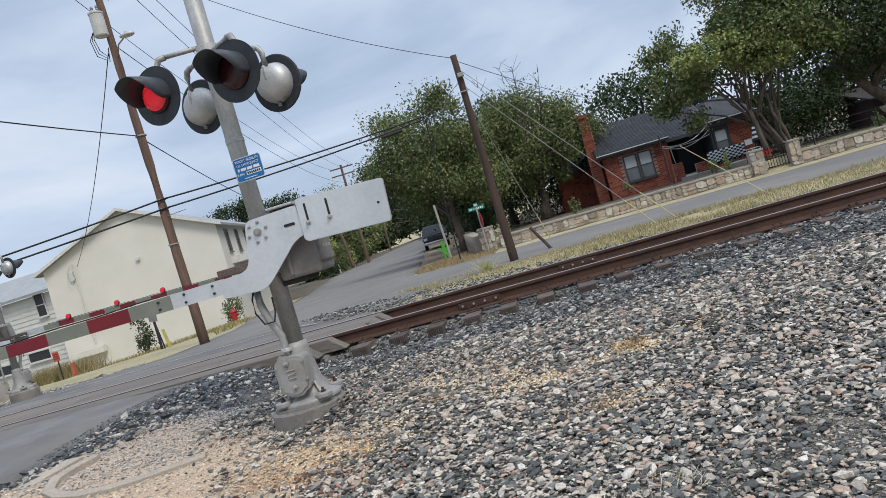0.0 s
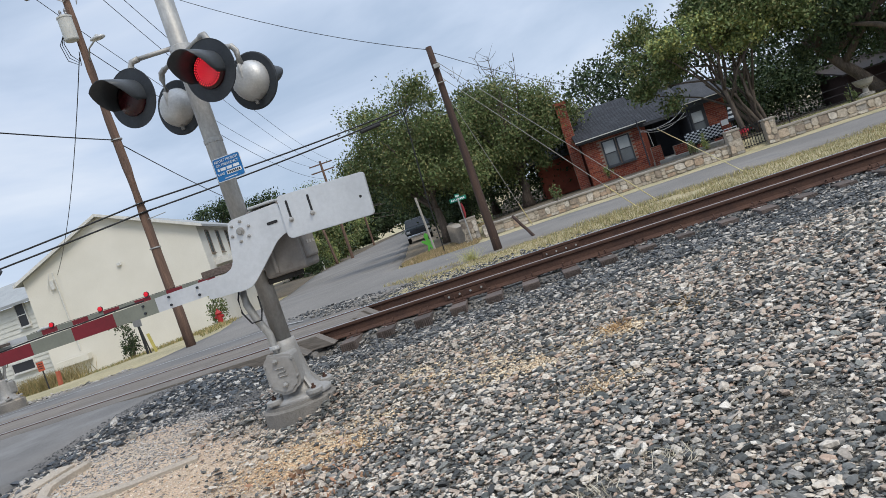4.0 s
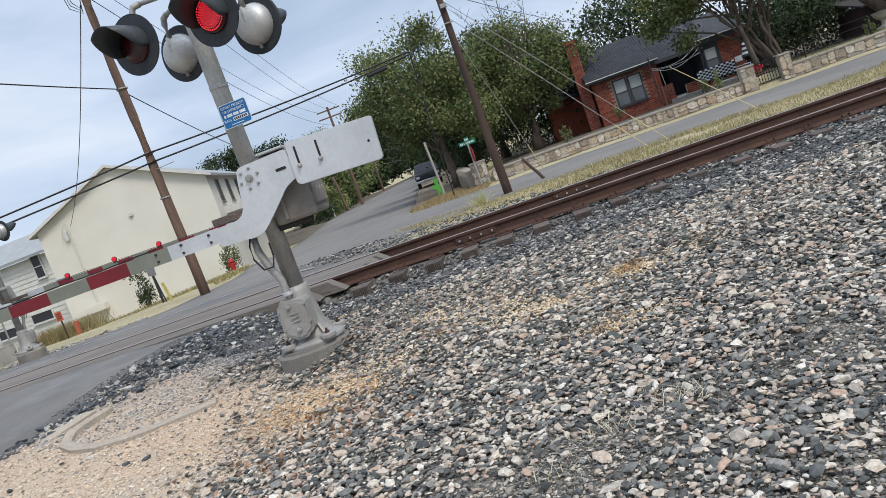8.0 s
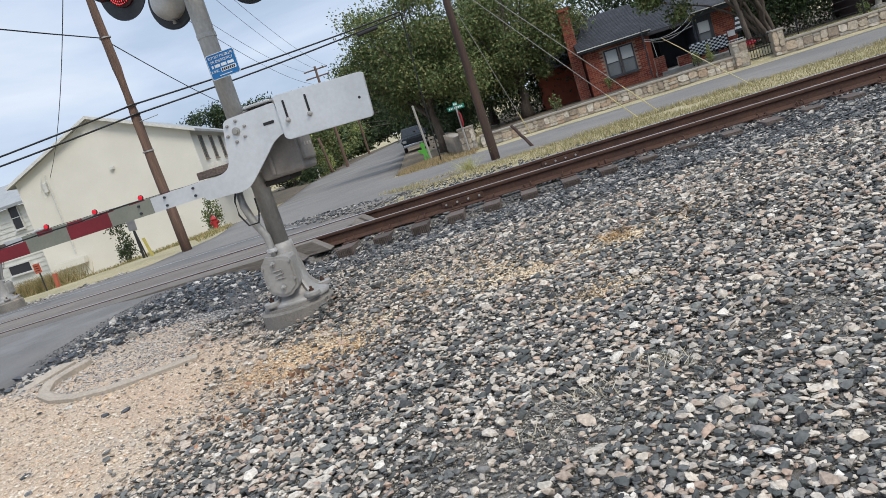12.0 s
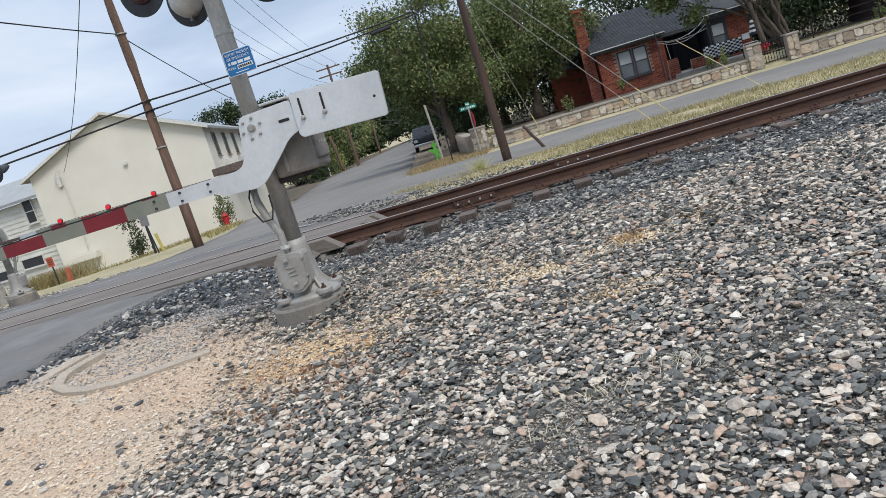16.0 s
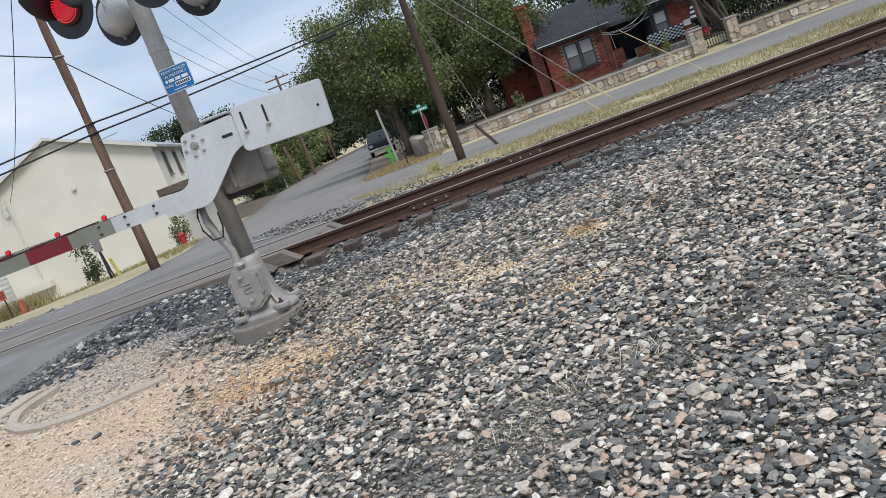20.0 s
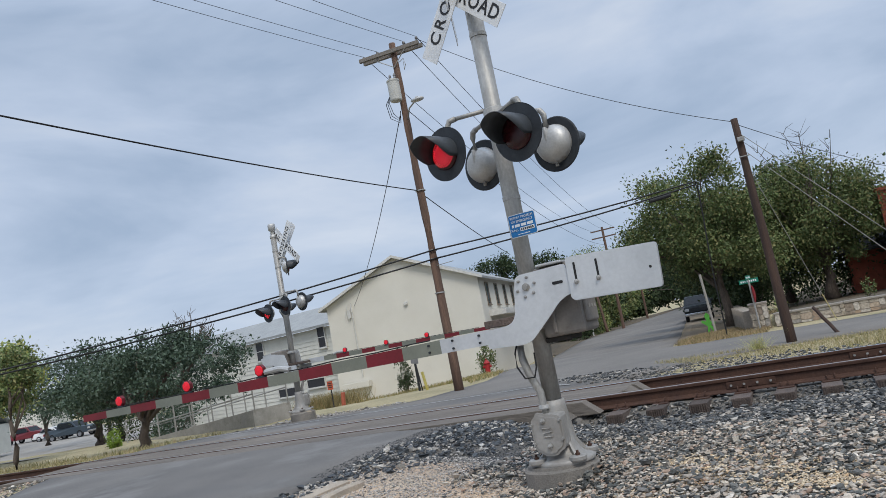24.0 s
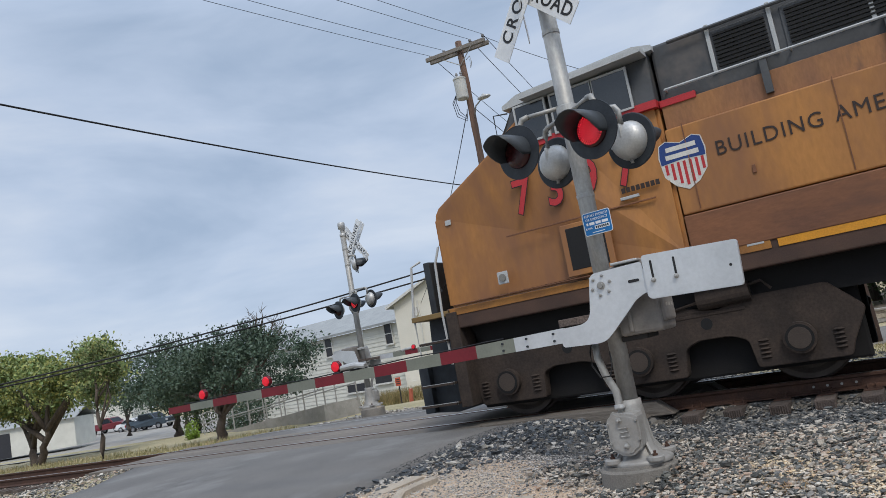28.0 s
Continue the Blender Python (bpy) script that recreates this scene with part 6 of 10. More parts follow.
def slab(bm, pts, t):
    """A roof slab from a planar quad, thickened downward."""
    top = [bm.verts.new(p) for p in pts]
    bot = [bm.verts.new((p[0], p[1], p[2] - t)) for p in pts]
    bm.faces.new(top)
    bm.faces.new(bot[::-1])
    for i in range(len(pts)):
        j = (i + 1) % len(pts)
        bm.faces.new((top[i], bot[i], bot[j], top[j]))


def shingles(parent, o, u, v, nu, nv, label="dark shingle courses"):
    """Courses of shingles over a roof plane: origin o, eave vector u, slope vector v."""
    o, u, v = Vector(o), Vector(u), Vector(v)
    nrm = u.cross(v).normalized()
    if nrm.z < 0:
        nrm = -nrm
    verts, faces = [], []
    for j in range(nv):
        for i in range(nu):
            a = o + u * (i / nu) + v * (j / nv)
            b = o + u * ((i + 0.96) / nu) + v * (j / nv)
            c = b + v * (1.05 / nv)
            e = a + v * (1.05 / nv)
            k = len(verts)
            verts += [a + nrm * 0.014, b + nrm * 0.014, c + nrm * 0.006, e + nrm * 0.006, a, b]
            faces += [(k, k + 1, k + 2, k + 3), (k, k + 4, k + 5, k + 1)]
    S = chance_mat("dark shingles", [(0.036, 0.039, 0.046), (0.031, 0.034, 0.04), (0.042, 0.045, 0.053), (0.034, 0.036, 0.042)], 0.9, bump=0.4, fine=30)
    ob = link_mesh("shingle", verts, faces, S, parent, label)
    ob["kind"] = "stuff"
    return ob


def build_house():
    root = empty("brick_house", pose(0, 0, 0), "low red brick cottage with dark shingle roofs and a chimney", "house")
    Y = 25.5
    DKTRIM = mat("dark blue-grey trim", (0.05, 0.055, 0.065), 0.6, bump=0.03)
    PALE = mat("pale window blind", (0.42, 0.45, 0.46), 0.25, col2=(0.3, 0.33, 0.35), scale=0.9, amount=0.8, bump=0.0, spec=0.6)
    PALE2 = mat("window blind in shade", (0.16, 0.18, 0.19), 0.25, col2=(0.1, 0.11, 0.12), scale=0.9, amount=0.8, bump=0.0, spec=0.6)
    # front left block
    brick_wall(root, pose(3.75, Y, -0.25), 2.85, 2.1, holes=((0.95, 0.62, 2.25, 1.96),))
    window(root, pose(4.98, Y - 0.02, 1.06), 0.52, 1.14, frame=DKTRIM, glass=PALE, lower=PALE2)
    window(root, pose(5.68, Y - 0.02, 1.06), 0.52, 1.14, frame=DKTRIM, glass=PALE, lower=PALE2)
    bm = bmesh.new()
    box(bm, (3.6, Y - 0.3, 1.83), (6.75, Y + 0.05, 1.98), 0.01)
    part("eave_board", bm, DKTRIM, root, "dark eave board")
    bm = bmesh.new()
    slab(bm, [(3.5, Y - 0.42, 1.98), (6.85, Y - 0.42, 1.98), (6.85, Y + 3.2, 3.55), (3.5, Y + 3.2, 3.55)], 0.1)
    slab(bm, [(3.5, Y + 6.8, 1.98), (6.85, Y + 6.8, 1.98), (6.85, Y + 3.2, 3.55), (3.5, Y + 3.2, 3.55)], 0.1)
    roof = part("roof", bm, SHINGLE, root, "dark shingle roof")
    shingles(roof, (3.5, Y - 0.42, 1.985), (3.35, 0, 0), (0, 3.62, 1.57), 14, 24)
    bm = bmesh.new()
    box(bm, (3.48, Y - 0.46, 1.96), (6.87, Y - 0.42, 2.0))
    part("gutter", bm, TRIM, root, "pale gutter edge")
    # left side wall with gable
    bm = bmesh.new()
    vs = [bm.verts.new(p) for p in ((3.75, Y, -0.25), (3.75, Y + 6.4, -0.25), (3.75, Y + 6.4, 1.9), (3.75, Y + 3.2, 3.4), (3.75, Y, 1.9))]
    f = bm.faces.new(vs)
    ext = bmesh.ops.extrude_face_region(bm, geom=[f])
    bmesh.ops.translate(bm, verts=[v for v in ext["geom"] if isinstance(v, bmesh.types.BMVert)], vec=(0.2, 0, 0))
    part("side_wall", bm, BRICK, root)
    bm = bmesh.new()
    box(bm, (6.6, Y, -0.25), (6.8, Y + 6.4, 1.9))
    part("side_wall", bm, BRICK, root)
    # chimney on the left side
    ch = brick_wall(root, pose(3.18, Y + 0.5, -0.25), 0.5, 4.35, name="chimney")
    bm = bmesh.new()
    box(bm, (3.2, Y + 0.7, -0.25), (3.68, Y + 1.1, 4.1), 0.01)
    box(bm, (3.12, Y + 0.44, 3.98), (3.74, Y + 1.14, 4.12), 0.01)
    part("chimney_stack", bm, BRICK, root, "red brick chimney stack")
    # lower rear left wing
    bm = bmesh.new()
    box(bm, (1.6, Y + 3.5, -0.25), (3.75, Y + 7, 1.75))
    part("rear_wing", bm, BRICK, root)
    bm = bmesh.new()
    slab(bm, [(1.3, Y + 3.1, 1.75), (3.75, Y + 3.1, 1.75), (3.75, Y + 7.4, 3.1), (1.3, Y + 7.4, 3.1)], 0.1)
    part("roof", bm, SHINGLE, root)
    # recessed porch
    bm = bmesh.new()
    box(bm, (6.8, Y + 2.2, -0.25), (8.9, Y + 2.4, 2.2))
    part("porch_wall", bm, mat("dark porch siding", (0.035, 0.04, 0.05), 0.7, bump=0.05), root, "dark recessed porch wall")
    bm = bmesh.new()
    box(bm, (6.75, Y + 2.14, 0.0), (7.55, Y + 2.2, 1.75), 0.01)
    part("front_door", bm, DARK, root, "dark front door")
    bm = bmesh.new()
    slab(bm, [(6.6, Y - 0.1, 1.86), (9.1, Y - 0.1, 1.86), (9.1, Y + 3.2, 3.3), (6.6, Y + 3.2, 3.3)], 0.12)
    pr = part("porch_roof", bm, SHINGLE, root)
    shingles(pr, (6.86, Y - 0.1, 1.868), (1.9, 0, 0), (0, 3.3, 1.44), 8, 22)
    bm = bmesh.new()
    box(bm, (6.7, Y - 1.6, -0.25), (10.4, Y + 2.2, 0.02), 0.02)
    part("porch_floor", bm, CONCRETE, root)
    for x, w in ((6.5, 0.45), (8.35, 0.5)):
        bw = brick_wall(root, pose(x, Y - 1.5, -0.25), w, 0.95)
    brick_wall(root, pose(7.5, Y - 1.35, -0.25), 0.9, 0.7)
    # right block under a hipped roof: dark painted boards round the window, brick beyond
    bm = bmesh.new()
    box(bm, (8.78, Y - 0.01, -0.25), (9.62, Y + 0.2, 2.2), 0.01)
    part("window_bay", bm, DKTRIM, root, "dark painted wall round the window")
    brick_wall(root, pose(9.62, Y, -0.25), 0.93, 2.15)
    window(root, pose(9.2, Y - 0.06, 1.1), 0.5, 1.0, frame=DKTRIM, glass=PALE, lower=PALE2)
    bm = bmesh.new()
    box(bm, (8.6, Y - 0.3, 1.86), (10.75, Y + 0.02, 2.1), 0.01)
    part("eave_board", bm, DKTRIM, root, "dark eave board")
    bm = bmesh.new()
    e0, e1, r0, r1 = (8.5, Y - 0.4, 2.1), (10.9, Y - 0.4, 2.1), (9.3, Y + 1.6, 3.2), (10.1, Y + 1.6, 3.2)
    slab(bm, [e0, e1, r1, r0], 0.08)
    slab(bm, [e1, (10.9, Y + 5, 2.1), (10.1, Y + 5, 3.2), r1], 0.08)
    slab(bm, [(8.5, Y + 5, 2.1), e0, r0, (9.3, Y + 5, 3.2)], 0.08)
    part("roof", bm, SHINGLE, root, "dark shingle roof")
    bm = bmesh.new()
    box(bm, (8.48, Y - 0.44, 2.07), (10.92, Y - 0.4, 2.11))
    part("gutter", bm, TRIM, root, "pale gutter edge")
    bm = bmesh.new()
    box(bm, (8.78, Y + 0.2, -0.25), (8.95, Y + 5, 2.1))
    part("side_wall", bm, DKTRIM, root)
    bm = bmesh.new()
    box(bm, (3.95, Y + 6.2, -0.25), (10.55, Y + 6.4, 2.1))
    part("rear_wall", bm, BRICK, root)
    bm = bmesh.new()
    box(bm, (10.35, Y + 0.2, -0.25), (10.55, Y + 5, 2.0))
    part("side_wall", bm, BRICK, root)
    # far shed at the right
    sh = empty("dark_shed", pose(0, 0, 0), "low dark outbuilding under the trees", "shed")
    bm = bmesh.new()
    box(bm, (16.2, 26, -0.25), (20.4, 29, 1.05))
    part("shed_wall", bm, mat("dark shed boards", (0.05, 0.03, 0.028), 0.9, bump=0.3), sh)
    bm = bmesh.new()
    slab(bm, [(15.9, 25.6, 1.05), (20.8, 25.6, 1.05), (20.8, 29.4, 1.75), (15.9, 29.4, 1.75)], 0.08)
    part("shed_roof", bm, mat("rusty tin", (0.05, 0.04, 0.036), 0.7, bump=0.2), sh)
    # string lights across the porch
    CORD = mat("white cord", (0.6, 0.6, 0.58), 0.5, bump=0)
    for a, b, s in (((6.0, 22.6, 1.6), (8.3, 23.5, 1.95), 0.3), ((6.0, 22.6, 1.55), (8.3, 23.5, 1.75), 0.36), ((6.0, 22.6, 1.5), (8.3, 23.5, 1.55), 0.12), ((6.3, 22.4, 1.4), (6.35, 22.4, 0.75), 0.0), ((7.4, 23.1, 1.5), (8.3, 23.5, 2.0), 0.05)):
        bm = bmesh.new()
        tube(bm, sag(a, b, s, 12), 0.012, 5)
        tagged(part("hammock_cord", bm, CORD), "sagging white net cord strung across the porch", "cord", group="porch cords")
    for p in ((6.0, 22.6), (8.3, 23.5)):
        bm = bmesh.new()
        rod(bm, (*p, 0.0), (*p, 2.06), 0.03, seg=8)
        tagged(part("cord_post", bm, DKTRIM), "thin dark post holding a white cord", "post", group="porch posts")


def stone_face(parent, x0, x1, z0, z1, y, seed, nrows=4, cap=True):
    """Irregular flat stones set in mortar; returns the number of stones."""
    r = random.Random(seed)
    ST = chance_mat("wall stone", [(0.359, 0.308, 0.242), (0.437, 0.390, 0.324), (0.257, 0.211, 0.168), (0.343, 0.257, 0.187), (0.484, 0.441, 0.382), (0.390, 0.343, 0.281), (0.289, 0.269, 0.242), (0.413, 0.335, 0.257)], 0.9, bump=0.5, fine=14, source="object")
    n = 0
    x = x0
    while x < x1 - 0.05:
        w = min(r.uniform(0.12, 0.36), x1 - x)
        cuts = [z0] + sorted(z0 + (z1 - z0) * (k + r.uniform(0.25, 0.75)) / (nrows - 1) for k in range(r.randint(max(1, nrows - 3), nrows - 1))) + [z1]
        for za, zb in zip(cuts, cuts[1:]):
            if zb - za < 0.05:
                continue
            cx, cz, hx, hz = x + w / 2, (za + zb) / 2, w * 0.5, (zb - za) * 0.5
            k = r.randint(6, 9)
            ph = r.uniform(0, 6)
            pts = [(cx + hx * max(-1, min(1, 1.3 * math.cos(ph + 6.283 * i / k))) * r.uniform(0.8, 1.08),
                    cz + hz * max(-1, min(1, 1.3 * math.sin(ph + 6.283 * i / k))) * r.uniform(0.82, 1.0)) for i in range(k)]
            d = r.uniform(0.008, 0.045)
            verts = [(u, y - d, v) for u, v in pts] + [(cx + (u - cx) * 1.05, y + 0.01, cz + (v - cz) * 1.05) for u, v in pts]
            faces = [tuple(range(k))[::-1]] + [(i, (i + 1) % k, k + (i + 1) % k, k + i) for i in range(k)]
            link_mesh("stone", verts, faces, ST, parent)
            n += 1
        x += w
    return n


def build_stone_wall():
    MT = mat("wall mortar", (0.30, 0.262, 0.215), 0.95, col2=(0.21, 0.183, 0.15), bump=0.6, fine=30)
    CAPM = mat("wall coping", (0.30, 0.27, 0.235), 0.9, col2=(0.22, 0.2, 0.175), bump=0.4)
    def seg(x0, x1, y, z1, seed, label):
        bm = bmesh.new()
        box(bm, (x0, y, -0.7), (x1, y + 0.36, z1 - 0.06))
        w = part("stone_wall", bm, MT)
        tagged(w, label, "stone wall", group="stone walls", kind="structure")
        bm = bmesh.new()
        x = x0 - 0.02
        rr = random.Random(seed)
        while x < x1:
            l = min(rr.uniform(0.5, 0.9), x1 + 0.02 - x)
            box(bm, (x + 0.004, y - 0.05, z1 - 0.06), (x + l - 0.004, y + 0.41, z1 + rr.uniform(0, 0.012)), 0.01)
            x += l
        pieces("coping_stone", bm, CAPM, w, "flat grey coping stone")
        stone_face(w, x0, min(x1, 26), -0.36, z1 - 0.06, y, seed, 3 if z1 < 0.3 else 5)
        return w
    seg(-1.35, 7.5, 16.0, 0.06, 1, "low rubble stone wall with a flat coping")
    seg(9.15, 40, 16.0, 0.08, 2, "low rubble stone wall with a flat coping")
    for x0, x1, z1, s in ((-2.05, -1.5, 0.5, 5), (7.5, 7.95, 0.5, 3), (8.78, 9.15, 0.5, 4)):
        seg(x0, x1, 15.9, z1, s, "square rubble stone gate pillar")
    # wall along the side street
    bm = bmesh.new()
    for k in range(12):
        box(bm, (-2.35 - 0.14 * k, 16.4 + 1.0 * k, -0.6), (-2.0 - 0.14 * k, 17.4 + 1.0 * k, 0.28), 0.01)
    tagged(part("stone_wall", bm, MT), "stone wall along the side street in shade", "stone wall", group="stone walls", kind="structure")
    # iron gate
    IRON = mat("black iron", (0.02, 0.02, 0.022), 0.5, metal=0.5, bump=0.05)
    g = empty("iron_gate", pose(7.95, 16.1, -0.3), "black iron garden gate between stone pillars", "gate")
    for z in (0.06, 0.42, 0.72):
        bm = bmesh.new()
        box(bm, (0.02, -0.015, z), (0.81, 0.015, z + 0.03))
        part("gate_rail", bm, IRON, g)
    for k in range(9):
        bm = bmesh.new()
        rod(bm, (0.04 + 0.092 * k, 0, 0.04), (0.04 + 0.092 * k, 0, 0.78 + 0.05 * math.sin(math.pi * k / 8)), 0.011, seg=6)
        part("bar", bm, IRON, g)
    # garden furniture behind the wall
    b = empty("garden_bench", pose(8.4, 22.2, -0.08, 0, 0, -14), "garden bench with a black and white check cover", "bench")
    CHK = chance_mat("check cloth", [(0.6, 0.6, 0.58), (0.03, 0.03, 0.03)], 0.8, bump=0.1, source="island")
    vs, fs, mi = [], [], []
    for i in range(14):
        for j in range(8):
            k = len(vs)
            x, z = -0.75 + 0.107 * i, 0.32 + 0.07 * j
            vs += [(x, -0.03, z), (x + 0.107, -0.03, z), (x + 0.107, -0.0, z + 0.07), (x, -0.0, z + 0.07)]
            fs.append((k, k + 1, k + 2, k + 3))
            mi.append((i + j) % 2)
    c = link_mesh("check_cover", vs, fs, [WHITE, BLACK], b, "black and white check cloth")
    c.data.polygons.foreach_set("material_index", mi)
    c["kind"] = "stuff"
    bm = bmesh.new()
    box(bm, (-0.76, 0.0, 0.3), (0.76, 0.05, 0.88), 0.01)
    part("backrest", bm, IRON, b)
    bm = bmesh.new()
    box(bm, (-0.76, -0.45, 0.36), (0.76, 0.0, 0.4), 0.01)
    part("seat", bm, IRON, b)
    for x in (-0.72, 0.72):
        for y in (-0.42, 0.03):
            bm = bmesh.new()
            rod(bm, (x, y, 0), (x, y, 0.4), 0.025, seg=8)
            part("leg", bm, IRON, b)
    u = empty("garden_umbrella", pose(10.18, 23.8, 0.0), "closed black and white striped garden umbrella", "umbrella")
    for k in range(7):
        bm = bmesh.new()
        r0, r1 = 0.2 - 0.024 * k, 0.2 - 0.024 * (k + 1)
        rod(bm, (0, 0, 0.72 + 0.1 * k), (0, 0, 0.82 + 0.1 * k), r0, r1, seg=14)
        part("canopy_band", bm, WHITE if k % 2 else BLACK, u)
    bm = bmesh.new()
    rod(bm, (0, 0, 0), (0, 0, 1.5), 0.025, seg=8)
    part("umbrella_pole", bm, IRON, u)
    t = empty("garden_table", pose(10.6, 24.5, 0.0), "round iron garden table under the umbrella", "table")
    bm = bmesh.new()
    rod(bm, (0, 0, 0.68), (0, 0, 0.72), 0.6, seg=24)
    part("tabletop", bm, IRON, t)
    for k in range(4):
        bm = bmesh.new()
        a = k * 1.57 + 0.4
        rod(bm, (0.5 * math.cos(a), 0.5 * math.sin(a), 0), (0.35 * math.cos(a), 0.35 * math.sin(a), 0.68), 0.02, seg=6)
        part("leg", bm, IRON, t)
    ch = empty("garden_chair", pose(9.75, 23.1, 0.0, 0, 0, 20), "white metal garden chair beside the table", "chair", group="garden chairs")
    bm = bmesh.new()
    box(bm, (-0.22, -0.22, 0.42), (0.22, 0.22, 0.45), 0.01)
    part("seat", bm, WHITE, ch)
    bm = bmesh.new()
    box(bm, (-0.18, 0.19, 0.62), (0.18, 0.21, 0.86), 0.01)
    part("backrest", bm, WHITE, ch)
    for x in (-0.2, 0.2):
        for y in (-0.2, 0.2):
            bm = bmesh.new()
            rod(bm, (x, y, 0), (x, y, 0.43), 0.015, seg=6)
            part("leg", bm, WHITE, ch)
    # flower pot with red flowers by the gate
    fp = empty("flower_pot", pose(8.6, 17.6, 0.02), "garden pot full of red flowers", "flower pot")
    bm = bmesh.new()
    lathe(bm, [(0.0, 0), (0.08, 0), (0.12, 0.17), (0.13, 0.19), (0.11, 0.19), (0.0, 0.16)], 16)
    part("pot", bm, mat("terracotta", (0.3, 0.12, 0.07), 0.9), fp)
    rr = random.Random(3)
    vs, fs = [], []
    for k in range(120):
        p = Vector((rr.gauss(0, 0.08), rr.gauss(0, 0.08), 0.26 + rr.gauss(0, 0.05)))
        a, c2 = Vector((rr.gauss(0, 1), rr.gauss(0, 1), rr.gauss(0, 1))).normalized() * 0.035, Vector((rr.gauss(0, 1), rr.gauss(0, 1), rr.gauss(0, 1))).normalized() * 0.035
        i = len(vs)
        vs += [p - a, p + c2, p + a, p - c2]
        fs.append((i, i + 1, i + 2, i + 3))
    link_mesh("flowers", vs, fs, mat("red petals", (0.45, 0.02, 0.04), 0.6, bump=0), fp, "red flowers")
    # wire fence at the right and planter
    f = empty("garden_fence", pose(0, 0, 0), "low black wire fence in the yard", "fence")
    for k in range(6):
        bm = bmesh.new()
        rod(bm, (10.0 + 2.2 * k, 17.0 + 0.05 * k, 0), (10.0 + 2.2 * k, 17.0 + 0.05 * k, 0.75), 0.022, seg=6)
        part("fence_post", bm, IRON, f)
    for z in (0.2, 0.45, 0.7):
        bm = bmesh.new()
        tube(bm, [(10.0, 17.0, z), (21.0, 17.25, z)], 0.006, 4)
        part("fence_wire", bm, IRON, f)
    pl = empty("stone_planter", pose(14.3, 20.5, 0.0), "grey stone urn planter in the yard", "planter")
    bm = bmesh.new()
    lathe(bm, [(0.0, 0), (0.3, 0), (0.3, 0.08), (0.12, 0.14), (0.1, 0.3), (0.3, 0.45), (0.38, 0.62), (0.4, 0.66), (0.3, 0.66), (0.0, 0.55)], 20)
    part("urn", bm, CONCRETE, pl)


build_poles()
build_hall()
build_ramp()
build_house()
build_stone_wall()


# ---- trees and plants ----
LEAF_MID = chance_mat("mid green leaves", [(0.102, 0.143, 0.051), (0.136, 0.179, 0.068), (0.075, 0.107, 0.040), (0.164, 0.187, 0.076), (0.118, 0.151, 0.068), (0.207, 0.200, 0.086)], 0.6, bump=0, spec=0.12)
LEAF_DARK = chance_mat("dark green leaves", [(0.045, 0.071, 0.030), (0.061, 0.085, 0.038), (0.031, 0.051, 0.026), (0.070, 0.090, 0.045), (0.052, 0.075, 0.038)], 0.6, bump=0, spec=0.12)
LEAF_YEL = chance_mat("yellowing leaves", [(0.269, 0.298, 0.100), (0.191, 0.252, 0.100), (0.345, 0.343, 0.114), (0.164, 0.229, 0.086), (0.250, 0.286, 0.129)], 0.6, bump=0, spec=0.12)
LEAF_GREY = chance_mat("grey-green oak leaves", [(0.066, 0.099, 0.066), (0.089, 0.128, 0.087), (0.047, 0.075, 0.051), (0.112, 0.147, 0.113)], 0.6, bump=0, spec=0.12)


def leaf_mesh(name, P, size, material, parent, r, droop=0.0):
    """Small folded leaves at the points P."""
    n = len(P)
    a = r.normal(size=(n, 3))
    a[:, 2] -= droop
    a /= np.linalg.norm(a, axis=1)[:, None]
    b = r.normal(size=(n, 3))
    b -= (b * a).sum(1)[:, None] * a
    b /= np.linalg.norm(b, axis=1)[:, None]
    s = (size * r.uniform(0.6, 1.35, n))[:, None]
    V = np.stack([P - a * s, P + b * s * 0.5, P + a * s, P - b * s * 0.5], 1)
    me = bpy.data.meshes.new(name)
    me.vertices.add(n * 4)
    me.vertices.foreach_set("co", V.astype(np.float32).ravel())
    me.loops.add(n * 4)
    me.loops.foreach_set("vertex_index", np.arange(n * 4, dtype=np.int32))
    me.polygons.add(n)
    me.polygons.foreach_set("loop_start", np.arange(0, n * 4, 4, dtype=np.int32))
    me.update(calc_edges=True)
    me.materials.append(material)
    ob = new(name, me)
    ob.parent = parent
    ob["kind"] = "stuff"
    return ob


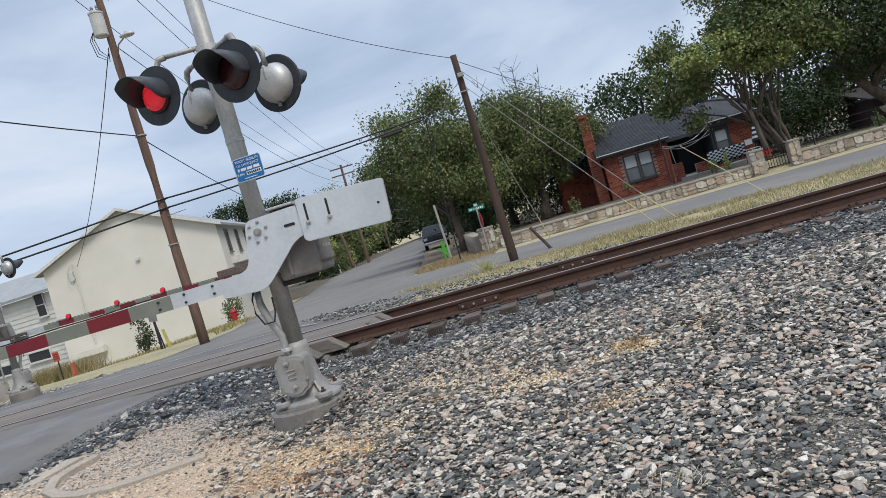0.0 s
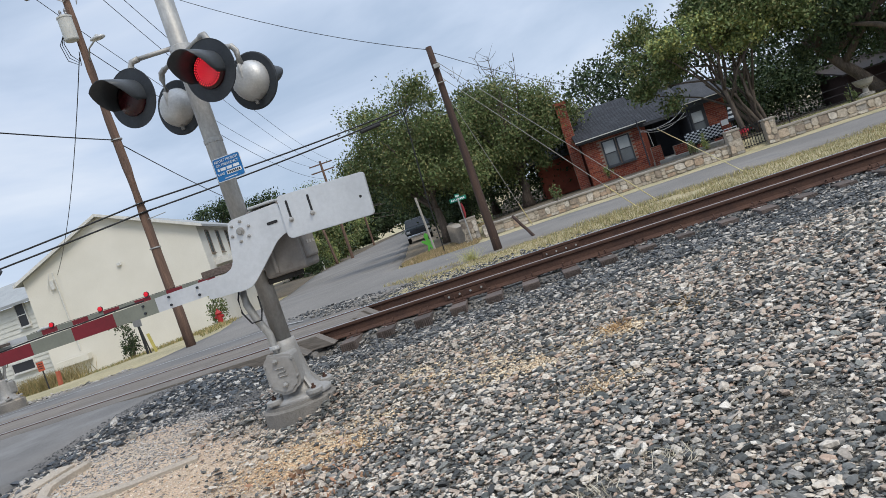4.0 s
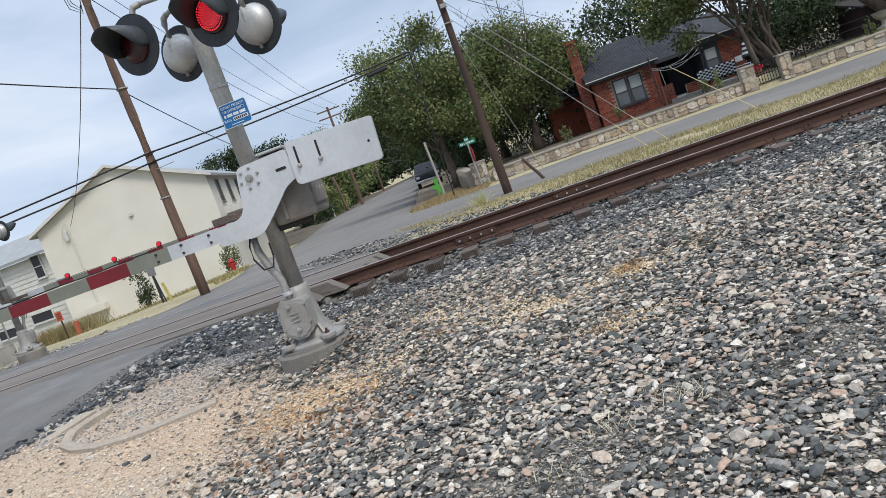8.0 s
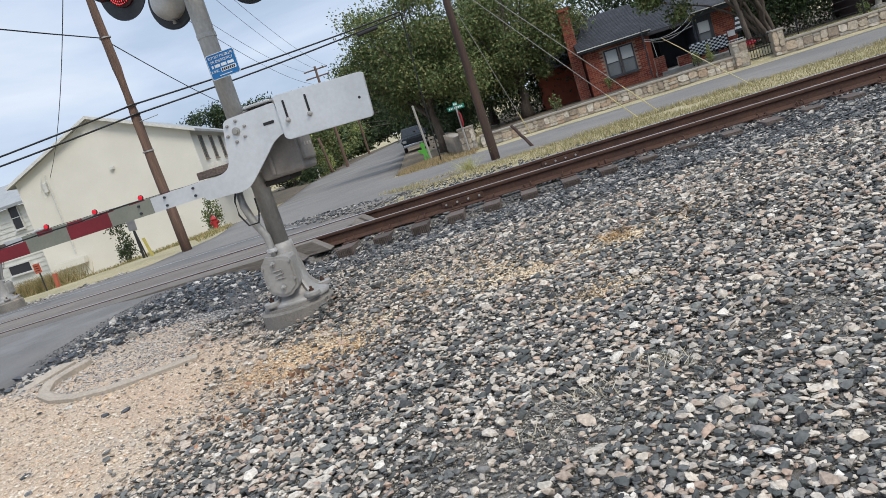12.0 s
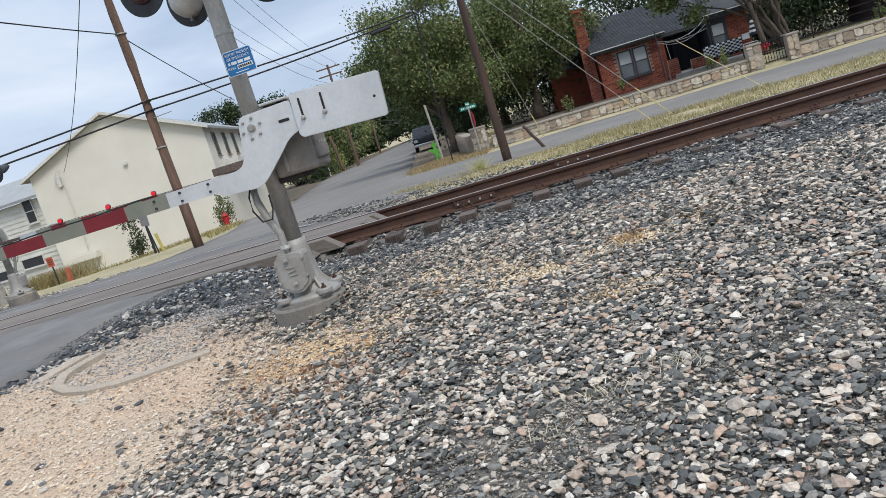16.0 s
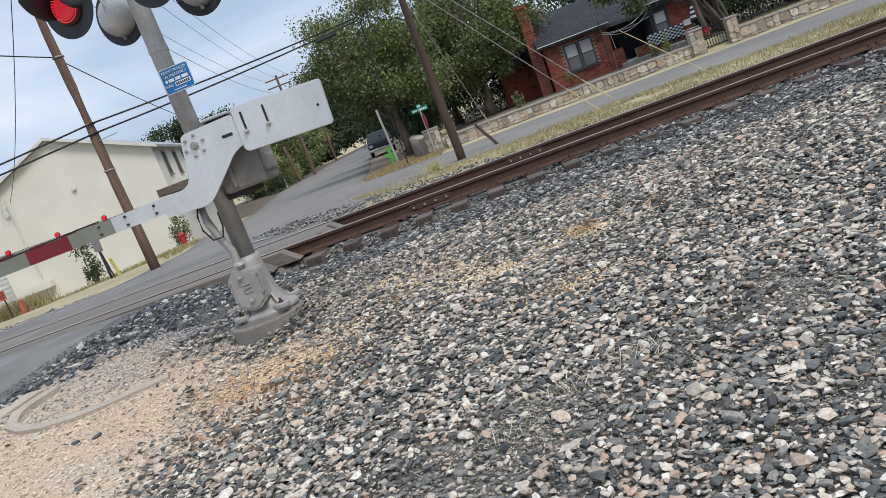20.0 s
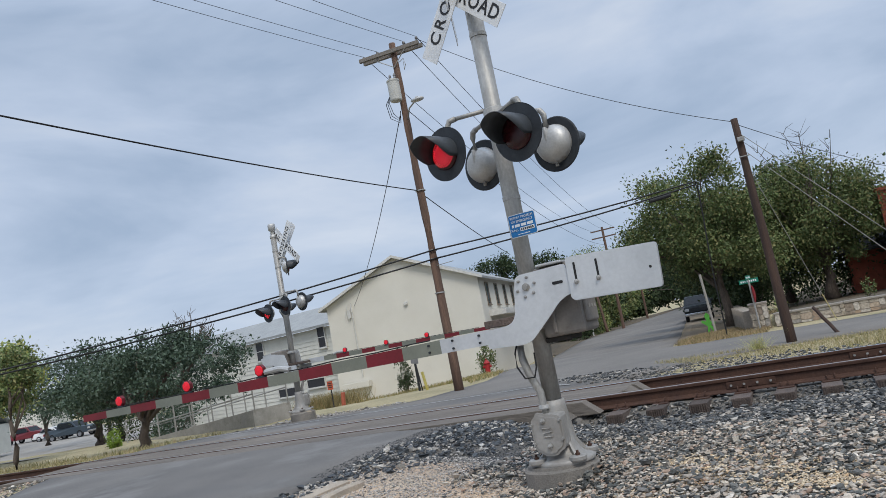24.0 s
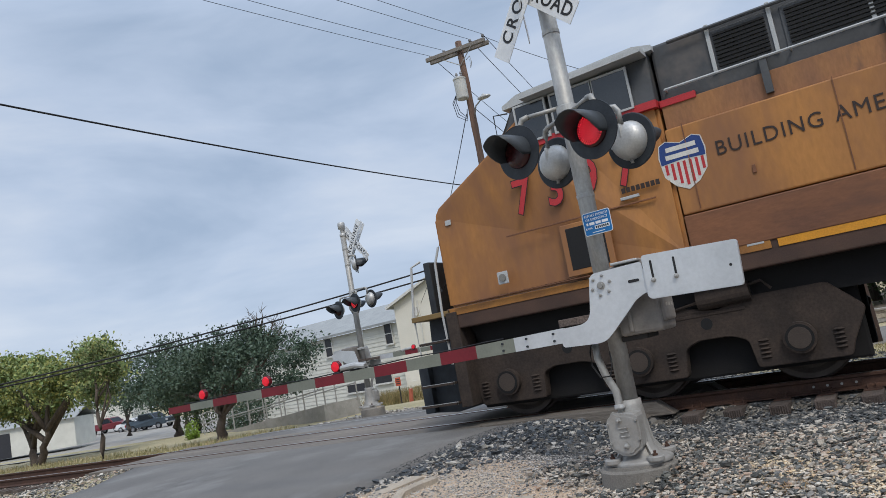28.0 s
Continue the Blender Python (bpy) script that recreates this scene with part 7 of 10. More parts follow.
def tree(base, trunk_top, trunk_r, blobs, leaves, size, material, label, seed, limbs=14, stems=1, name="tree", clump=0.2, clumps=70, bare=0, group="trees", hollow=0.55):
    """blobs: ellipsoids (x, y, z, rx, ry, rz) that the crown fills, unevenly and with gaps."""
    r = np.random.RandomState(seed)
    root = empty(name, pose(*base), label, "tree", group=group)
    base = Vector(base)
    vol = np.array([b[3] * b[4] * b[5] for b in blobs])
    pick = r.choice(len(blobs), clumps, p=vol / vol.sum())
    C = []
    for k in pick:
        x, y, z, rx, ry, rz = blobs[k]
        d = r.normal(size=3)
        d /= np.linalg.norm(d)
        q = hollow + (1 - hollow) * r.rand() ** 0.6
        C.append((x + d[0] * rx * q, y + d[1] * ry * q, z + d[2] * rz * q, min(rx, ry, rz)))
    C = np.array(C) - np.array([*base, 0])
    # trunk and limbs
    tops = []
    for s in range(stems):
        a = 6.28 * s / stems + seed
        off = Vector((math.cos(a), math.sin(a), 0)) * (0.0 if stems == 1 else trunk_r * 1.1)
        tt = Vector(trunk_top) - base + off * (0 if stems == 1 else 5)
        bm = bmesh.new()
        pts = [off.lerp(tt, k / 6) + Vector((r.normal() * 0.05, r.normal() * 0.05, 0)) * (k > 0) for k in range(7)]
        pts[0].z = -0.15
        tube(bm, pts, [trunk_r * (1.35 if k == 0 else 1.0 - 0.09 * k) / (1 if stems == 1 else 1.5) for k in range(7)], 10)
        part("trunk", bm, BARK, root, smooth=True)
        tops.append(pts)
    for k in range(limbs):
        pts = tops[k % len(tops)]
        s = pts[3 + k % 4]
        e = Vector(C[k % len(C)][:3])
        m1 = s.lerp(e, 0.4) + Vector((r.normal() * 0.12, r.normal() * 0.12, 0.15))
        m2 = s.lerp(e, 0.75) + Vector((r.normal() * 0.12, r.normal() * 0.12, 0.12))
        bm = bmesh.new()
        tube(bm, [s, m1, m2, e], [trunk_r * 0.42, trunk_r * 0.28, trunk_r * 0.16, trunk_r * 0.05], 6)
        part("limb", bm, BARK, root, smooth=True)
    if leaves:
        per = leaves // clumps
        c = np.repeat(C, per, axis=0)
        rad = clump * c[:, 3] * r.uniform(0.6, 1.5, len(c))
        P = c[:, :3] + np.clip(r.normal(size=(len(c), 3)), -1.7, 1.7) * np.stack([rad, rad, rad * 0.75], 1)
        leaf_mesh("crown", P, size, material, root, r, 0.4)
    for k in range(bare):
        e = Vector(C[r.randint(len(C))][:3])
        s = tops[0][-1]
        bm = bmesh.new()
        d = (e - s)
        tip = e + d.normalized() * (1.2 if leaves else 0.5) + Vector((r.normal() * 0.3, 0, 0.75 if leaves else 0.2))
        tube(bm, [s, s.lerp(e, 0.5) + Vector((r.normal() * .1, r.normal() * .1, 0.1)), e, tip], [trunk_r * 0.3, trunk_r * 0.2, trunk_r * 0.1, 0.006], 5)
        for j in range(12):
            p = s.lerp(tip, r.uniform(0.45, 1.0))
            q = p + Vector((r.uniform(-0.6, 0.6), r.uniform(-0.6, 0.6), r.uniform(0.1, 0.7)))
            tube(bm, [p, p.lerp(q, 0.5) + Vector((r.normal() * .06, 0, r.normal() * .06)), q], [0.06 * trunk_r, 0.04 * trunk_r, 0.02 * trunk_r], 4)
        part("bare_branch", bm, BARK, root, "leafless grey branch")
    return root


def bush(base, r3, n, size, material, label, seed, name="shrub", stems=6):
    r = np.random.RandomState(seed)
    root = empty(name, pose(*base), label, "shrub", group="shrubs")
    C = r.normal(size=(18, 3)) * np.array(r3) * 0.5 + np.array([0, 0, r3[2]])
    C[:, 2] = np.abs(C[:, 2])
    P = C[r.randint(0, 18, n)] + r.normal(size=(n, 3)) * np.array(r3) * 0.22
    P[:, 2] = np.abs(P[:, 2])
    bm = bmesh.new()
    for k in range(stems):
        tube(bm, [(0.04 * r.normal(), 0.04 * r.normal(), -0.05), tuple(C[k] * 0.5), tuple(C[k])], [0.02, 0.014, 0.006], 5)
    part("stems", bm, BARK, root)
    leaf_mesh("foliage", P, size, material, root, r)
    return root


def grass(name, pts, h, w, cols, label, seed, category="grass", lean=0.35):
    """Blades of grass at the points; h: heights."""
    r = np.random.RandomState(seed)
    n = len(pts)
    a = r.uniform(0, 6.283, n)
    d = np.stack([np.cos(a), np.sin(a), np.zeros(n)], 1)
    hh = (h * r.uniform(0.5, 1.3, n))[:, None]
    ln = np.stack([r.normal(size=n) * lean, r.normal(size=n) * lean, np.ones(n)], 1) * hh
    ww = w * r.uniform(0.6, 1.4, n)[:, None]
    V = np.stack([pts - d * ww, pts + d * ww, pts + ln * 0.55 + d * ww * 0.7, pts + ln], 1)
    me = bpy.data.meshes.new(name)
    me.vertices.add(n * 4)
    me.vertices.foreach_set("co", V.astype(np.float32).ravel())
    me.loops.add(n * 4)
    me.loops.foreach_set("vertex_index", np.arange(n * 4, dtype=np.int32))
    me.polygons.add(n)
    me.polygons.foreach_set("loop_start", np.arange(0, n * 4, 4, dtype=np.int32))
    me.update(calc_edges=True)
    me.materials.append(chance_mat("grass %s %d" % (name, seed), cols, 0.8, bump=0))
    return tagged(new(name, me), label, category, kind="stuff")


def build_trees():
    # the big trees behind the short pole, at the street corner
    tree((-3.5, 24.3, -0.3), (-3.6, 24.2, 2.4), 0.24, [(-4.0, 24.0, 4.6, 2.6, 2.4, 2.3), (-3.2, 25.0, 2.6, 2.2, 1.6, 0.9), (-5.6, 25, 3.4, 1.9, 2.2, 1.7), (-2.4, 24.0, 3.2, 1.9, 2, 1.9), (-3.0, 24.0, 5.9, 1.5, 1.5, 1.2)],
         50000, 0.07, LEAF_MID, "broad green pecan tree beside the street corner", 21, limbs=16, clumps=110, clump=0.21)
    tree((0.6, 27.0, 0.0), (0.8, 27, 2.4), 0.26, [(0.8, 27, 4.2, 2.6, 2.4, 2.0), (2.6, 27.5, 3.4, 1.7, 2, 1.9), (-0.8, 27, 3.0, 1.9, 2, 2.0), (1.0, 26.6, 2.5, 2.6, 1.8, 0.9)],
         46000, 0.07, LEAF_MID, "broad green tree with bare top branches beside the house", 22, limbs=14, clumps=110, clump=0.23, bare=14)
    tree((-1.2, 31, 0.0), (-1.2, 31, 3), 0.22, [(-1.2, 31, 4.3, 3.2, 2.2, 2.6), (-4.8, 34, 3.8, 3.0, 2.4, 2.6)], 18000, 0.11, LEAF_DARK, "dense dark tree behind the corner trees", 23, clumps=80)
    # shade along the street
    for k, (x, y, s) in enumerate(((-2.9, 34, 1.0), (-3.6, 43, 1.2), (-5.6, 56, 1.4), (-7.6, 72, 1.6), (-11.5, 95, 1.9))):
        tree((x, y, -0.6), (x, y, 2.2), 0.2, [(x, y, 3.6 * s, 2.6 * s, 2.6 * s, 2.4 * s), (x - 1.6 * s, y + 1, 3.0 * s, 1.8 * s, 2 * s, 1.6 * s), (x, y - 1, 1.6 * s, 2.0 * s, 1.6 * s, 1.3 * s)],
             11000, 0.12, LEAF_DARK, "leafy tree lining the side street", 30 + k, clumps=60, limbs=8)
    for k, (x, y, s) in enumerate(((-20.3, 54, 1.1), (-21.0, 64, 1.5), (-23.5, 76, 1.8), (-26.0, 92, 2.1), (-29.0, 110, 2.4))):
        tree((x, y, -0.8), (x, y, 1.8), 0.17, [(x, y, 2.7 * s, 1.9 * s, 2.0 * s, 1.9 * s), (x + 0.5 * s, y, 1.2 * s, 1.3 * s, 1.6 * s, 1.3 * s)],
             12000, 0.12, LEAF_MID if k % 2 else LEAF_YEL, "leafy tree across the side street", 40 + k, clumps=50, limbs=8)
    tree((-14.5, 120, -0.8), (-14.5, 120, 4), 0.3, [(-12, 124, 6, 8, 5, 6), (-24, 138, 6.5, 9, 5, 7), (-38, 138, 6, 9, 5, 6)], 24000, 0.32, LEAF_DARK, "distant trees closing the end of the street", 49, clumps=160, limbs=6)
    # dense growth that closes the view at eye height, added as shade beneath trees
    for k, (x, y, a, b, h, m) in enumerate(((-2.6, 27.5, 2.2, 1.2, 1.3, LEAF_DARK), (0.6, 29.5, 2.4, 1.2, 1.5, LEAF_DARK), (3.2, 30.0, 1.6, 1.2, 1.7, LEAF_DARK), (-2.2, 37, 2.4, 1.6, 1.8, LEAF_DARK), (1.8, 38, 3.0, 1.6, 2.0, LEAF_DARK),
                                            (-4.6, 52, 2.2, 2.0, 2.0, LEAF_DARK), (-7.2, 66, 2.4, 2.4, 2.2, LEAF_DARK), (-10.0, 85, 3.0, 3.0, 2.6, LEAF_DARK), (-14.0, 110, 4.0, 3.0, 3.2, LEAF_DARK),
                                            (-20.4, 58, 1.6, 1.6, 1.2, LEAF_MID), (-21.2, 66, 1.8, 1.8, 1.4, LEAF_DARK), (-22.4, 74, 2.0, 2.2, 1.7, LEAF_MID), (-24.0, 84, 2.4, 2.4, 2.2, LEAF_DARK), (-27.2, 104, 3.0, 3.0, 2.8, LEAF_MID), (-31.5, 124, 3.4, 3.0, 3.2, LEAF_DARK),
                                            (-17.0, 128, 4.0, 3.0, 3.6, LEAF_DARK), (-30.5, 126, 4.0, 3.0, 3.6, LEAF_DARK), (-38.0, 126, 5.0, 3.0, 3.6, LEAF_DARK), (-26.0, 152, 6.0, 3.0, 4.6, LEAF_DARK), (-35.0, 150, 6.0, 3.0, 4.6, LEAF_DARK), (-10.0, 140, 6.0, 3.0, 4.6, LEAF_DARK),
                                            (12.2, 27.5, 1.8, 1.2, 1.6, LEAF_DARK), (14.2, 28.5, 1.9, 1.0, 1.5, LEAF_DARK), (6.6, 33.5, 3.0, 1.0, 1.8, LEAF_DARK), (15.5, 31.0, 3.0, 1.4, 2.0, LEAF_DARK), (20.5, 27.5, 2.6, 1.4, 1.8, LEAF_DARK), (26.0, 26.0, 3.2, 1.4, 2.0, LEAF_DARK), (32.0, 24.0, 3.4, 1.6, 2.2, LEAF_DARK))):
        bush((x, y, -0.3 if y < 40 else -0.7), (a, b, h), int(2000 + 650 * a), 0.085 if y < 40 else 0.0032 * y, m, "dense dark growth added for the shade beneath the trees", 200 + k, name="undergrowth")
    # behind the cream building
    tree((-20.8, 42, -0.8), (-20.8, 42, 4), 0.25, [(-20.9, 42, 5.6, 1.9, 1.6, 1.3), (-17.6, 43, 4.8, 2.2, 1.6, 1.4)], 9000, 0.11, LEAF_DARK, "dark tree standing behind the cream building", 50, clumps=60, clump=0.24)
    # the large trees in the house's yard
    tree((10.0, 19.6, 0.05), (9.2, 19.8, 2.4), 0.13, [(8.4, 20, 4.6, 1.9, 1.8, 1.1), (7.0, 20.5, 4.3, 1.2, 1.5, 1.5), (6.7, 20.5, 2.7, 0.9, 0.9, 0.9), (10.8, 19.5, 4.7, 2.0, 2.0, 1.5), (10.5, 20, 6.3, 2.2, 2, 1.3)],
         40000, 0.075, LEAF_MID, "large many-stemmed tree in the brick house yard", 24, stems=6, limbs=14, clumps=130, clump=0.24)
    tree((9.0, 19.0, 0.05), (8.9, 19.2, 2.8), 0.12, [(8.0, 18.8, 4.3, 1.5, 1.2, 0.6), (9.6, 18.8, 4.0, 1.3, 1.1, 0.8)], 8000, 0.07, LEAF_YEL, "slender yellowing tree in the yard", 25, clumps=50, limbs=8, clump=0.24)
    tree((15.8, 21.5, 0.05), (15.6, 21.5, 2.8), 0.42, [(13.6, 21, 5.0, 3.0, 2.4, 2.4), (16.6, 21.5, 4.6, 3.4, 2.6, 2.8), (19.5, 22, 4.6, 2.8, 2.4, 2.6), (13.4, 21, 3.2, 1.6, 1.6, 1.1)],
         32000, 0.085, LEAF_DARK, "massive old shade tree in the yard", 26, stems=3, limbs=16, clumps=130, clump=0.2)
    for k, (x, y, s) in enumerate(((12.5, 31, 1.2), (18, 33, 1.4), (24, 30, 1.4), (29, 26, 1.5), (7.5, 36, 1.2), (22, 22, 1.2))):
        tree((x, y, 0), (x, y, 2), 0.25, [(x, y, 3.0 * s, 3.0 * s, 2.4 * s, 2.6 * s), (x + 1.5, y, 1.4 * s, 2.4 * s, 2 * s, 1.2 * s)], 11000, 0.12, LEAF_DARK, "dark shade tree behind the yard", 60 + k, clumps=60, limbs=7)
    # the oak in front of the wing, and the trees by the far end of the track
    tree((-18.1, 5.25, -0.25), (-17.9, 5.2, 0.85), 0.17, [(-18.6, 5.6, 1.85, 1.9, 1.6, 0.95), (-16.2, 5.6, 1.8, 1.9, 1.6, 0.85), (-17.4, 5.6, 2.35, 1.6, 1.4, 0.7), (-20.2, 6.0, 1.6, 1.2, 1.2, 0.8)],
         26000, 0.05, LEAF_GREY, "low spreading live oak beside the street", 27, stems=1, limbs=14, clumps=110, clump=0.25)
    tree((-29.9, 6.3, -0.3), (-29.6, 6.3, 1.0), 0.26, [(-29.4, 6.5, 2.8, 2.8, 2.0, 1.25), (-32.6, 6.8, 2.7, 2.6, 2.0, 1.2), (-26.8, 6.6, 2.9, 1.6, 1.5, 1.2)],
         34000, 0.075, LEAF_YEL, "yellow-green tree with a forked trunk by the track", 28, stems=2, limbs=12, clumps=90, clump=0.23)
    tree((-22.1, 4.0, -0.3), (-22.1, 4.0, 2.0), 0.09, [(-22.6, 4.6, 2.6, 1.0, 0.9, 0.8)], 2500, 0.06, LEAF_MID, "slim young tree with a straight dark trunk", 29, clumps=20, limbs=5)
    for k, (x, y, s) in enumerate(((-40, 21, 1.0), (-34, 17.5, 0.85), (-48, 28, 1.3), (-58, 30, 1.5), (-75, 34, 1.8), (-31.3, 14, 1.05))):
        tree((x, y, -0.8), (x, y, 1.4), 0.2, [(x, y, 2.4 * s, 2.6 * s, 2.2 * s, 1.7 * s), (x + 2 * s, y, 1.9 * s, 2.0 * s, 1.8 * s, 1.3 * s)], 8000, 0.09, LEAF_GREY if k % 2 else LEAF_DARK, "green tree beyond the parking lot", 70 + k, clumps=50, limbs=7)
    tree((-43, 31, -0.8), (-43, 31, 3), 0.45, [(-43, 31, 5.4, 3.2, 2, 1.4)], 0, 0.1, LEAF_MID, "bare leafless tree behind the wing", 80, limbs=10, clumps=30, bare=22)
    # shrubs
    bush((-14.4, 21.9, -0.85), (0.45, 0.4, 0.75), 1500, 0.05, LEAF_MID, "weedy green shrub behind the hydrant", 90)
    bush((-15.6, 16.4, -0.65), (0.35, 0.35, 0.8), 1400, 0.05, LEAF_DARK, "thin dark shrub against the cream wall", 91)
    bush((-17.6, 50.5, -0.75), (0.8, 0.8, 0.8), 2400, 0.07, LEAF_DARK, "round green shrub beside the street", 92)
    bush((-19.2, 56.5, -0.75), (1.1, 1.0, 1.1), 2400, 0.08, LEAF_MID, "leafy shrub beside the street", 93)
    bush((-19.6, 62.0, -0.75), (1.3, 1.1, 1.6), 3600, 0.09, LEAF_YEL, "tall twiggy shrub beside the fence", 94)
    bush((-21.5, 55.0, -0.8), (1.8, 1.4, 1.3), 3600, 0.09, LEAF_DARK, "dense hedge beside the street", 95)
    for k, (x, y) in enumerate(((4.5, 24.9), (7.2, 19.5), (7.7, 19.6), (12.4, 17.4), (-1.1, 17.0), (1.5, 17.6))):
        bush((x, y, 0.03), (0.17, 0.16, 0.26), 500, 0.03, LEAF_MID if k % 2 else LEAF_YEL, "small garden shrub behind the stone wall", 96 + k)
    bush((-27.0, 12.8, -0.8), (2.2, 1.3, 1.5), 5200, 0.06, LEAF_DARK, "dense dark thicket behind the ramp", 105)
    bush((-24.0, 12.0, -0.8), (1.4, 1.0, 1.2), 3200, 0.055, LEAF_GREY, "dense dark thicket behind the ramp", 106)
    bush((-23.9, 8.9, -0.5), (0.3, 0.3, 0.4), 800, 0.05, chance_mat("bright leaves", [(0.16, 0.25, 0.03), (0.2, 0.28, 0.05)], 0.6, bump=0), "bright yellow-green shrub by the railing", 104)

    r = np.random.RandomState(9)
    straw = [(0.40, 0.345, 0.19), (0.33, 0.285, 0.15), (0.46, 0.40, 0.235), (0.25, 0.235, 0.105), (0.37, 0.30, 0.165), (0.22, 0.215, 0.09)]
    n = 46000
    x, y = r.uniform(-3.8, 22, n), r.uniform(4.4, 7.7, n)
    ok = (patchy(x, y, 0.8, 2.0) > -0.5) & (y > np.interp(x, [-4, -3, 0.5, 3, 8], [7.1, 6.3, 5.2, 4.5, 4.3])) & (x > np.interp(y, [6.0, 7.6], [-2.6, -3.7]))
    x, y = x[ok], y[ok]
    grass("dry_grass", np.stack([x, y, terrain(x, y)], 1), 0.085 * (0.6 + 0.6 * (patchy(x, y, 0.6, 1.0) > 0)), 0.007, straw, "dry straw-coloured grass along the track", 1)
    n = 9000
    x, y = r.uniform(-4.5, -1.5, n), r.uniform(13.6, 22, n)
    ok = x > -4.2 - 0.14 * (y - 14)
    x, y = x[ok], y[ok]
    grass("verge_grass", np.stack([x, y, terrain(x, y)], 1), np.full(len(x), 0.1), 0.01, [(0.30, 0.22, 0.12), (0.36, 0.27, 0.15), (0.2, 0.17, 0.08)], "brown dry grass at the street corner", 2)
    n = 9000
    x, y = r.uniform(-40, -15.5, n), r.uniform(2.6, 6.0, n)
    grass("dry_grass_left", np.stack([x, y, terrain(x, y)], 1), np.full(n, 0.16), 0.014, straw, "dry straw-coloured grass beyond the street", 3)
    n = 4200
    x = r.uniform(-19.5, -10.6, n)
    y = np.interp(x, [-19.5, -15.5, -12, -10.6], [14.2, 15.0, 14.5, 12.0]) + r.uniform(0, 3.4, n)
    grass("building_weeds", np.stack([x, y, terrain(x, y)], 1), np.full(n, 0.13), 0.012, [(0.30, 0.25, 0.11), (0.16, 0.17, 0.06), (0.4, 0.32, 0.16)], "weeds and dry grass along the cream building", 4)
    n = 2600
    x, y = -18.6 + r.normal(size=n) * 0.7, 15.2 + r.normal(size=n) * 0.3
    grass("tall_weeds", np.stack([x, y, terrain(x, y)], 1), np.full(n, 0.55), 0.012, [(0.36, 0.28, 0.14), (0.28, 0.22, 0.1), (0.22, 0.2, 0.09)], "tall dry weeds beside the cream wall", 5)
    n = 8000
    x, y = r.uniform(9.5, 30, n), r.uniform(16.6, 24, n)
    grass("yard_grass", np.stack([x, y, terrain(x, y)], 1), np.full(n, 0.07), 0.012, [(0.25, 0.22, 0.09), (0.33, 0.28, 0.13), (0.17, 0.17, 0.06)], "short dry lawn in the yard", 6)
    # green clump by the pole and straw tufts in the ballast
    rusty = [(0.50, 0.30, 0.13), (0.42, 0.26, 0.11), (0.33, 0.21, 0.1)]
    pale = [(0.55, 0.49, 0.37), (0.46, 0.41, 0.30), (0.62, 0.56, 0.44)]
    for k, (x, y, c, h, m) in enumerate(((-1.35, 7.2, [(0.4, 0.42, 0.16), (0.5, 0.45, 0.2)], 0.3, 260), (-1.0, -4.45, rusty, 0.05, 150), (0.58, -4.3, rusty, 0.05, 150),
                                         (0.3, -5.35, rusty, 0.05, 110), (1.16, -4.2, rusty, 0.05, 110), (-1.5, -5.1, rusty, 0.035, 90), (0.05, -6.75, pale, 0.05, 70), (0.45, -6.6, pale, 0.05, 80), (-0.2, -7.05, pale, 0.045, 60), (1.05, -6.0, pale, 0.045, 60))):
        P = np.stack([x + r.normal(size=m) * 0.09, y + r.normal(size=m) * 0.07, np.full(m, 0.0)], 1)
        P[:, 2] = terrain(P[:, 0], P[:, 1]) + 0.02
        P[:, 2] += 0.012
        grass("grass_tuft", P, np.full(m, h), 0.0028, c, "dry tuft of grass growing in the ballast", 20 + k, lean=0.9)


build_trees()


